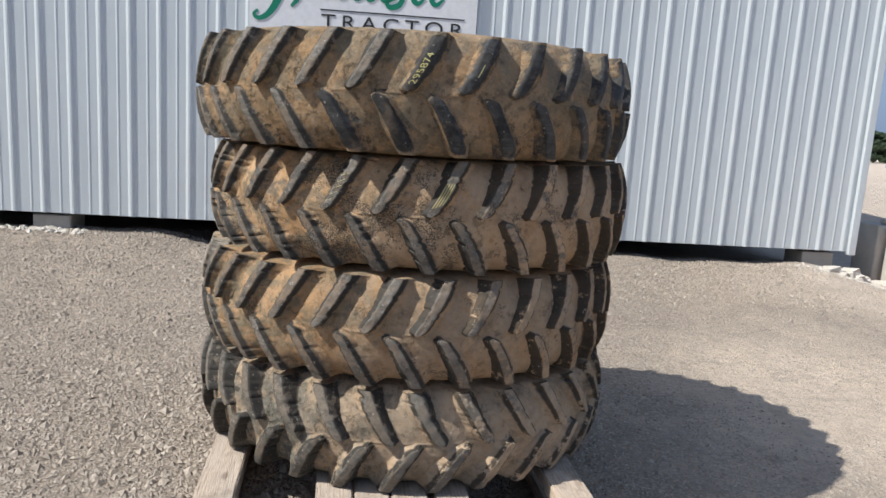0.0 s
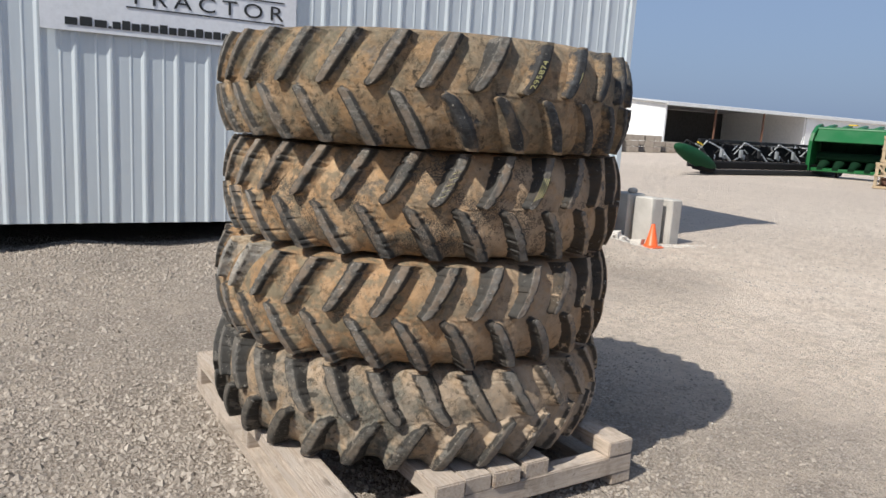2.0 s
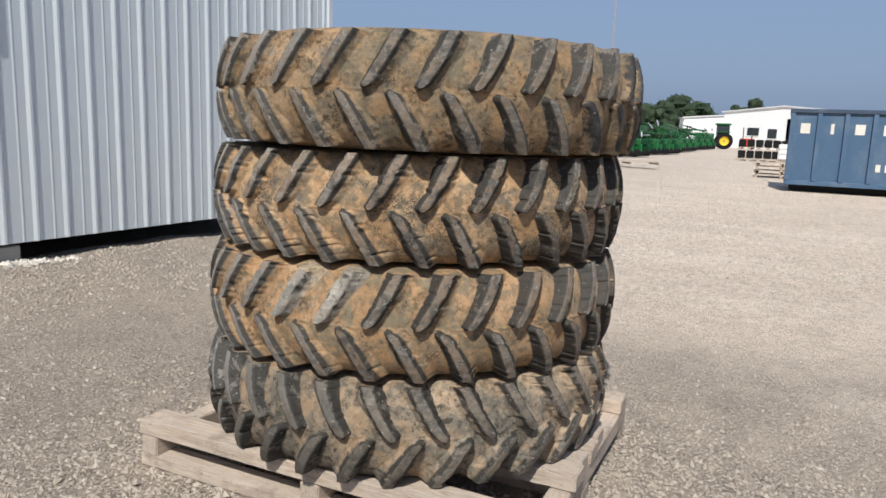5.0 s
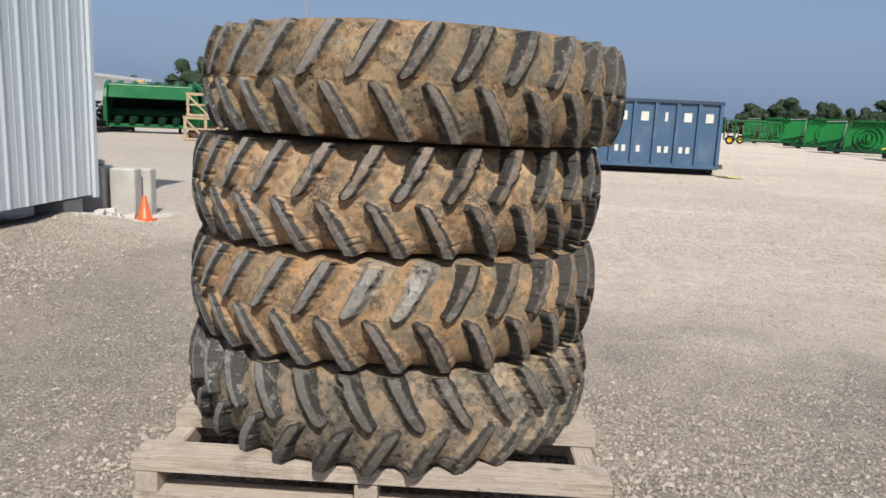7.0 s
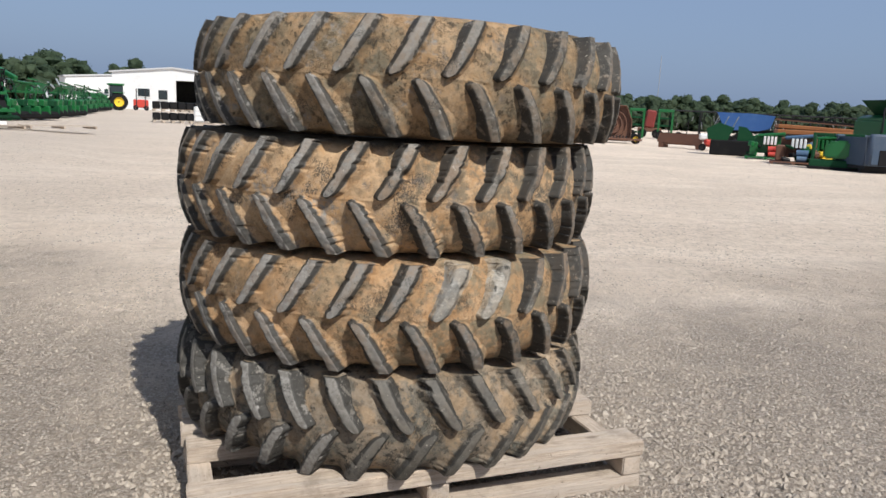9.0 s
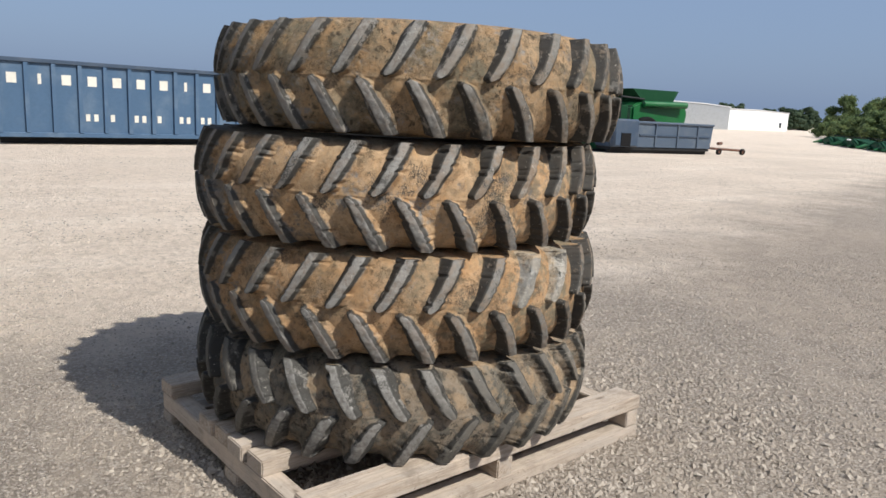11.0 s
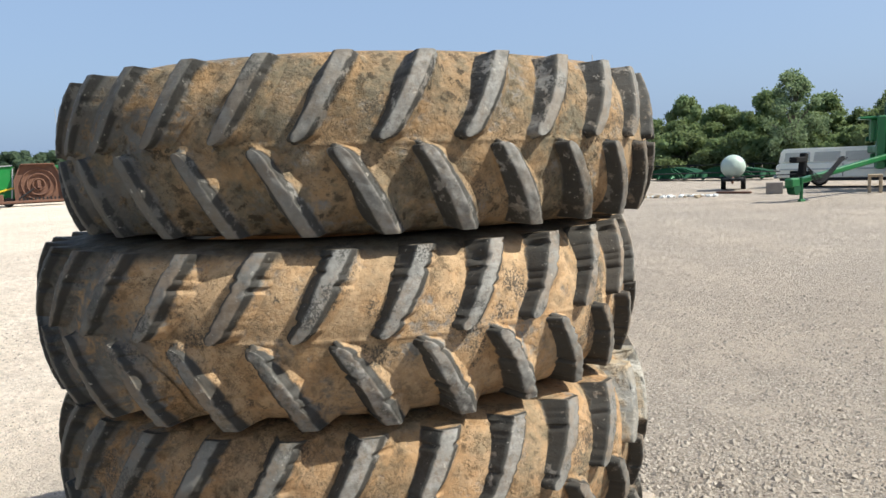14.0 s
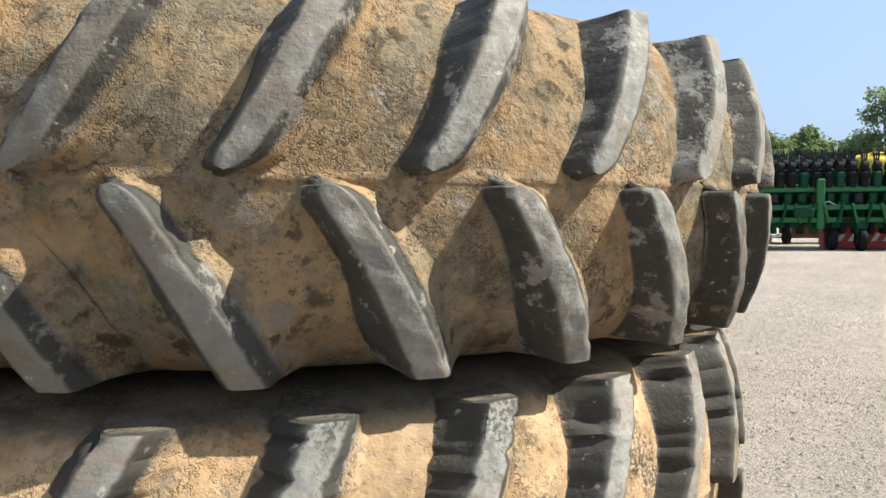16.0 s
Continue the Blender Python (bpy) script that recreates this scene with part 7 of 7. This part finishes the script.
def build_planter():
    """A folded planter: green frame, dark row units standing up, black wheels and a hitch."""
    m, w = span((-0.3, -25.4), (-12.5, -27.6))
    pl = thing("folded_planter", m, "large green folded planter with dark upright row units", "planter")
    for y, z, mt in ((0.0, 1.15, GREEN), (0.0, 1.62, GREEN), (1.4, 1.25, GREEN), (2.8, 1.9, DARK_GREEN), (0.6, 2.15, DARK_GREEN), (0.2, 2.3, GREEN), (2.0, 2.35, DARK_GREEN), (0.3, 0.95, DARK_GREEN)):
        part("frame_beam", B(((w / 2, y, z), (w, 0.22, 0.20)), bevel=0.03), mt, pl)
    for x in (0.15, 3.6, 7.2, w - 0.2):
        part("upright", B(((x, 0.1, 1.75), (0.28, 0.5, 1.9)), bevel=0.04), GREEN, pl)
        part("side_arm", B(((x, 1.4, 1.5), (0.2, 2.8, 0.26)), bevel=0.03), GREEN, pl)
    part("tower", B(((0.3, 0.5, 2.2), (0.9, 0.6, 0.8)), ((0.1, 0.4, 2.65), (1.3, 0.8, 0.10)), bevel=0.05), GREEN, pl)
    n = 28
    for row, (y, z) in enumerate(((0.3, 2.55), (2.0, 2.75), (3.2, 2.95))):
        for i in range(n):
            x = 0.55 + i * 0.42 + 0.14 * row
            if x > w - 0.2:
                break
            unit = part("row_unit", B(((x, y, z + 0.05), (0.26, 0.5, 0.5)), ((x, y - 0.12, z + 0.30), (0.32, 0.34, 0.22)), bevel=0.05), BLACK if i % 3 else DARK_GREEN, pl, "dark row unit")
            part("press_wheel", T(((x - 0.10, y - 0.05, z + 0.62), (x + 0.10, y - 0.05, z + 0.58), 0.2), n=14), BLACK, unit)
            part("closing_arm", B(((x - 0.07, y, z + 0.85), (0.05, 0.06, 0.42), (0, -8, 0)), ((x + 0.07, y, z + 0.88), (0.05, 0.06, 0.40), (0, 8, 0)), ((x, y, z + 0.92), (0.04, 0.04, 0.32))), IRON, unit)
    for i in range(16):
        part("seed_box", B(((0.5 + 0.76 * i, 1.0, 1.62), (0.7, 0.6, 1.25 + 0.1 * (i % 3))), bevel=0.06), DARK_GREEN if i % 4 else GREEN, pl, "dark green seed box")
    for i in range(24):
        x = 0.35 + i * 0.49
        part("bracket", B(((x, -0.16, 1.4), (0.09, 0.12, 0.75), (0, 14 * (-1) ** i, 0)), bevel=0.015), GREEN if i % 2 else DARK_GREEN, pl)
        part("drill_unit", B(((x + 0.2, 0.4, 0.86), (0.2, 0.5, 0.5)), bevel=0.04), BLACK if i % 3 else DARK_GREEN, pl)
        part("valve_box", B(((x + 0.2, 0.2, 1.95), (0.26, 0.3, 0.4)), bevel=0.04), DARK_GREEN if i % 3 else IRON, pl)
        part("brace", T(((x, 0.1, 1.7), (x + 0.35, 0.5, 2.3), 0.035), n=6), IRON if i % 2 else GREEN, pl)
    for i in range(12):
        x = 0.6 + i * 0.95
        part("hose", T(((x, -0.05, 1.65), (x + 0.4, -0.1, 1.85), 0.025), ((x + 0.4, -0.1, 1.85), (x + 0.9, 0.0, 1.6), 0.025), n=6), GALV if i % 3 == 0 else BLACK, pl, "bent hose")
    for x, y in ((0.75, -0.1), (1.45, -0.5), (4.1, 0.3), (5.0, -0.1), (8.0, 0.0), (8.8, -0.3), (2.6, 4.5), (3.6, 4.9)):
        wheel(pl, (x, y, 0.42), 0.42, 0.26, IRON, "X", "dark wheel rim")
        part("wheel_leg", B(((x, y, 0.85), (0.36, 0.16, 0.5)), bevel=0.03), DARK_GREEN, pl)
    for x in (3.0, 6.4):
        part("control_box", B(((x, -0.12, 1.42), (0.7, 0.3, 0.35)), bevel=0.04), DARK_GREEN, pl)
    for x in (4.6, 6.0):
        part("marker_plate", B(((x, -0.13, 1.15), (0.5, 0.03, 0.16))), BLACK, pl)
    tank = part("seed_tank", B(((6.4, 2.4, 3.2), (2.0, 1.3, 1.05)), bevel=0.3), YELLOW, pl, "yellow seed tank", 50)
    part("lid", B(((6.4, 2.4, 3.75), (0.8, 0.8, 0.08)), bevel=0.03), YELLOW, tank)
    # the hitch, reaching forward with its jack and hose bundle
    hm, hw = span((1.55, -19.6), (-0.8, -25.6))
    ht = thing("planter_hitch", hm, "green hitch pole with jack stand and hoses", "hitch")
    part("pole", B(((hw / 2, 0, 0.95), (hw, 0.18, 0.18), (0, -6, 0)), bevel=0.03), GREEN, ht)
    part("jack", T(((0.15, -0.1, 0.0), (0.15, -0.1, 0.75), 0.05), ((0.05, -0.1, 0.02), (0.3, -0.1, 0.02), 0.06), n=10), GREEN, ht)
    part("clevis", B(((-0.2, 0, 0.6), (0.5, 0.26, 0.3)), bevel=0.05), GREEN, ht)
    for k in range(9):
        part("hose", T(*[((0.3 + 0.35 * j, -0.15 - 0.03 * k, 1.15 - 0.38 * math.sin(j * 0.6 + 0.12 * k) - 0.03 * k), (0.3 + 0.35 * (j + 1), -0.15 - 0.03 * k, 1.15 - 0.38 * math.sin((j + 1) * 0.6 + 0.12 * k) - 0.03 * k), 0.013) for j in range(6)], n=6), BLACK, ht, "sagging black hose")
    part("hose_tower", B(((0.4, 0, 1.15), (0.2, 0.2, 0.7), (0, 12, 0)), ((0.1, 0, 1.3), (0.6, 0.25, 0.18)), bevel=0.03), BLACK, ht)
    part("pulley", T(((-0.1, -0.12, 0.42), (-0.1, 0.12, 0.42), 0.2), n=20), DARK_GREEN, ht, "", 60)
    # red barrier with pale slashes behind
    m2, w2 = span((-4.1, -27.2), (-8.0, -28.1))
    br = thing("striped_barrier", m2, "red barrier box with pale slanted stripes", "barrier")
    part("box", B(((w2 / 2, 0.25, 0.46), (w2, 0.5, 0.9)), bevel=0.03), RED, br)
    for i in range(7):
        part("stripe", slab([(0.45 + 0.42 * i, 0.3), (0.62 + 0.42 * i, 0.3), (0.82 + 0.42 * i, 0.62), (0.65 + 0.42 * i, 0.62)], -0.008, 0.0), WHITE, br, "pale slash")
    box = solid("maroon_trailer_box", B(((0, 0, 0.7), (3.4, 1.5, 0.9)), bevel=0.06), RUST)
    box.matrix_basis = pose(-3.4, -32.0, 0, 0, 0, 8)
    tagged(box, "maroon steel box behind the planter", "steel box")
    leg = B(((-1.2, 0, 0.13), (0.2, 1.2, 0.26)), ((1.2, 0, 0.13), (0.2, 1.2, 0.26)))
    ob = solid("timber_blocks", leg, WOOD)
    ob.matrix_basis = pose(-3.4, -32.0, 0, 0, 0, 8)
    tagged(ob, "timber blocks under the maroon box", "timber")
    wb = solid("wooden_stand", B(((0, 0, 0.6), (0.45, 0.4, 0.08)), ((-0.17, 0, 0.28), (0.1, 0.3, 0.57)), ((0.17, 0, 0.28), (0.1, 0.3, 0.57)), bevel=0.01), CRATE_WOOD)
    wb.matrix_basis = pose(-0.35, -24.3, 0, 0, 0, 5)
    tagged(wb, "small pale wooden stand by the planter", "stand")


build_planter()


# ---- trees and distance ----
def lobe_core():
    bm = bmesh.new()
    bmesh.ops.create_icosphere(bm, subdivisions=2, radius=1.0)
    v, f = np.array([q.co[:] for q in bm.verts]), np.array([[q.index for q in t.verts] for t in bm.faces])
    bm.free()
    return v, f


CORE_V, CORE_F = lobe_core()


def leaf_cloud(rng, lobes, per, size, core):
    """Small leaf clumps scattered round some lobes, each with a dense, uneven heart."""
    vs, fs, k = [], [], 0
    for cx, cy, cz, rx, ry, rz in lobes:
        if core:
            lump = 1 + 0.22 * np.sin(CORE_V @ rng.normal(0, 4, 3) + rng.uniform(0, 6))[:, None] + rng.uniform(-0.12, 0.12, (len(CORE_V), 1))
            vs.append(CORE_V * lump * (rx, ry, rz) * core + (cx, cy, cz))
            t = CORE_F + k
            fs += t.tolist()
            k += len(CORE_V)
        u = rng.normal(0, 1, (per, 3))
        u /= np.linalg.norm(u, axis=1, keepdims=True)
        rad = rng.uniform(0.25, 1.25, (per, 1)) ** 0.6
        c = u * rad * (rx, ry, rz) + (cx, cy, cz)
        a = rng.normal(0, 1, (per, 3))
        a /= np.linalg.norm(a, axis=1, keepdims=True)
        b = np.cross(a, rng.normal(0, 1, (per, 3)))
        b /= np.linalg.norm(b, axis=1, keepdims=True)
        s = size * rng.uniform(0.5, 1.3, (per, 1))
        quad = np.stack([c - a * s, c + b * s * 0.6, c + a * s, c - b * s * 0.6], 1)
        vs.append(quad.reshape(-1, 3))
        fs += (np.arange(per * 4).reshape(-1, 4) + k).tolist()
        k += per * 4
    return np.vstack(vs), fs


def build_tree(seed, hgt, spread, material, label, size=0.34, per=260, nl=13, category="tree", fat=1.0, core=0.0):
    """A tapered trunk with limbs and a crown of many clumps."""
    rng = np.random.default_rng(seed)
    tr = thing("tree", pose(0, 0, 0), label, category)
    limbs = [((0, 0, -0.1), (0.1, 0.05, hgt * 0.42), 0.16 * hgt / 8, 0.10 * hgt / 8)]
    lobes = []
    for i in range(nl):
        a, f = rng.uniform(0, 6.28), rng.uniform(0.12, 0.92)
        r = spread * (0.95 - 0.75 * max(0.0, f - 0.45) / 0.5 - 0.4 * max(0.0, 0.3 - f)) * rng.uniform(0.1, 1.0) ** 0.5
        c = (r * math.cos(a), r * math.sin(a), hgt * f)
        s = spread * rng.uniform(0.13, 0.24) * fat
        lobes.append((*c, s, s, s * rng.uniform(0.7, 1.1)))
        if i % 4 == 0:
            limbs.append(((0.05, 0.02, hgt * min(0.4, f * 0.7)), c, 0.07 * hgt / 8, 0.02))
    part("trunk", T(*limbs, n=7), BARK, tr)
    v, f = leaf_cloud(rng, lobes, per, size, core)
    crown = new("crown", raw_mesh("crown", v, f, material, False))
    crown.parent = tr
    return tr


def plant(kinds, spots, seed):
    rng = random.Random(seed)
    used = set()
    for x, y, s in spots:
        k = rng.randrange(len(kinds))
        m = pose(x, y, 0, 0, 0, rng.uniform(0, 360))
        if k in used:
            ob = copy_thing(kinds[k], m)
        else:
            used.add(k)
            ob = kinds[k]
            ob.matrix_basis = m
        ob.scale = (s * rng.uniform(0.9, 1.15), s * rng.uniform(0.9, 1.15), s)
    for k in range(len(kinds)):
        if k not in used:
            kinds[k].matrix_basis = pose(spots[0][0] + 6 + 4 * k, spots[0][1] - 6, 0)


near_kinds = [build_tree(20 + i, 7.0, 3.6, LEAVES, "leafy green tree in the belt beyond the yard", 0.14, 150, 60, core=0.72) for i in range(4)]
rr = random.Random(8)
line = [(64, -112), (52, -100), (42, -90), (33, -80), (25, -72), (17, -68), (9, -66), (1, -64), (-5, -60)]
spots = []
for (ax, ay), (bx, by) in zip(line, line[1:]):
    for k in range(4):
        f = (k + rr.uniform(0.1, 0.9)) / 4
        spots.append((ax + (bx - ax) * f + rr.uniform(-1.5, 1.5), ay + (by - ay) * f - rr.uniform(0, 6), rr.uniform(0.72, 1.12)))
spots += [(-2.9, -53.0, 1.0), (-5.6, -56.0, 1.08), (-9.4, -57.0, 0.95)]
plant(near_kinds, spots, 2)
bush_kinds = [build_tree(40 + i, 3.2, 2.8, LEAVES, "low leafy bush at the foot of the tree belt", 0.14, 100, 40, "bush", core=0.72) for i in range(3)]
spots = []
for (ax, ay), (bx, by) in zip(line, line[1:]):
    for k in range(5):
        f = (k + rr.uniform(0.1, 0.9)) / 5
        spots.append((ax + (bx - ax) * f + rr.uniform(-1, 1), ay + (by - ay) * f + rr.uniform(2.5, 5.5), rr.uniform(0.7, 1.25)))
plant(bush_kinds, spots, 3)
pale = [build_tree(60, 9.0, 3.0, PALE_LEAVES, "pale thin-leaved tree standing above the belt", 0.13, 130, 75)]
plant(pale, [(7.3, -60.5, 0.92), (-10.6, -54.0, 1.15)], 4)
far_kinds = [build_tree(70 + i, 9.0, 5.4, FAR_LEAVES, "dark green tree far off beyond the yard", 0.23, 110, 40, fat=1.35, core=0.90) for i in range(3)]
far = [(50, 98, 0.42), (55.5, 96, 0.45), (61, 102, 0.45), (127, 76, 1.05), (129, 71.5, 1.1), (131.5, 67.5, 1.0), (133, 64, 1.0), (135.5, 60, 1.02), (138, 56.5, 1.0), (140, 52.5, 0.9), (142, 48.5, 0.78), (130, 69.5, 0.8), (134.5, 62, 0.85), (137, 58, 0.85), (150, 60, 0.8), (152, 47, 1.0), (156, 43, 0.9), (160, 50, 0.85), (187, 56, 1.2), (176, 54, 1.15), (182, 50, 1.0), (150, 32, 0.95), (172, 40, 0.9), (190, 38, 0.95), (165, 26, 0.8), (190, 20, 0.75), (230, -58, 1.2), (238, -50, 1.0), (243, -63, 1.0), (200, -70, 0.9), (210, -78, 0.95)]
for i in range(46):
    f = i / 45
    far.append((205 - 20 * f + rr.uniform(-8, 8), -66 - 130 * f + rr.uniform(-3, 3), rr.uniform(0.75, 1.15)))
for i in range(40):
    f = i / 39
    far.append((162 - 30 * f + rr.uniform(-5, 5), -58 - 62 * f + rr.uniform(-3, 3), rr.uniform(0.55, 0.85)))
for i in range(26):
    f = i / 25
    far.append((225 + 15 * f + rr.uniform(-8, 8), 10 - 75 * f + rr.uniform(-3, 3), rr.uniform(0.5, 0.8)))
for i in range(12):
    far.append((170 + rr.uniform(-8, 8), -175 - 9 * i, rr.uniform(0.8, 1.0)))
for i in range(16):
    far.append((90 + 6 * i + rr.uniform(-3, 3), 128 - 3 * i, rr.uniform(0.5, 0.8)))
plant(far_kinds, far, 5)


def build_masts():
    for x, y, h in ((163, 66.5, 38), (165, 67.0, 34), (210, -112, 22), (60, -150, 24)):
        ob = thing("radio_mast", pose(x, y, 0), "thin grey mast rising far beyond the yard", "mast", "far masts")
        part("pole", T(((0, 0, 0), (0, 0, h), 0.16, 0.09), n=6), GALV, ob)
        part("foot", B(((0, 0, 0.2), (1.2, 1.2, 0.4))), CONCRETE, ob)


build_masts()
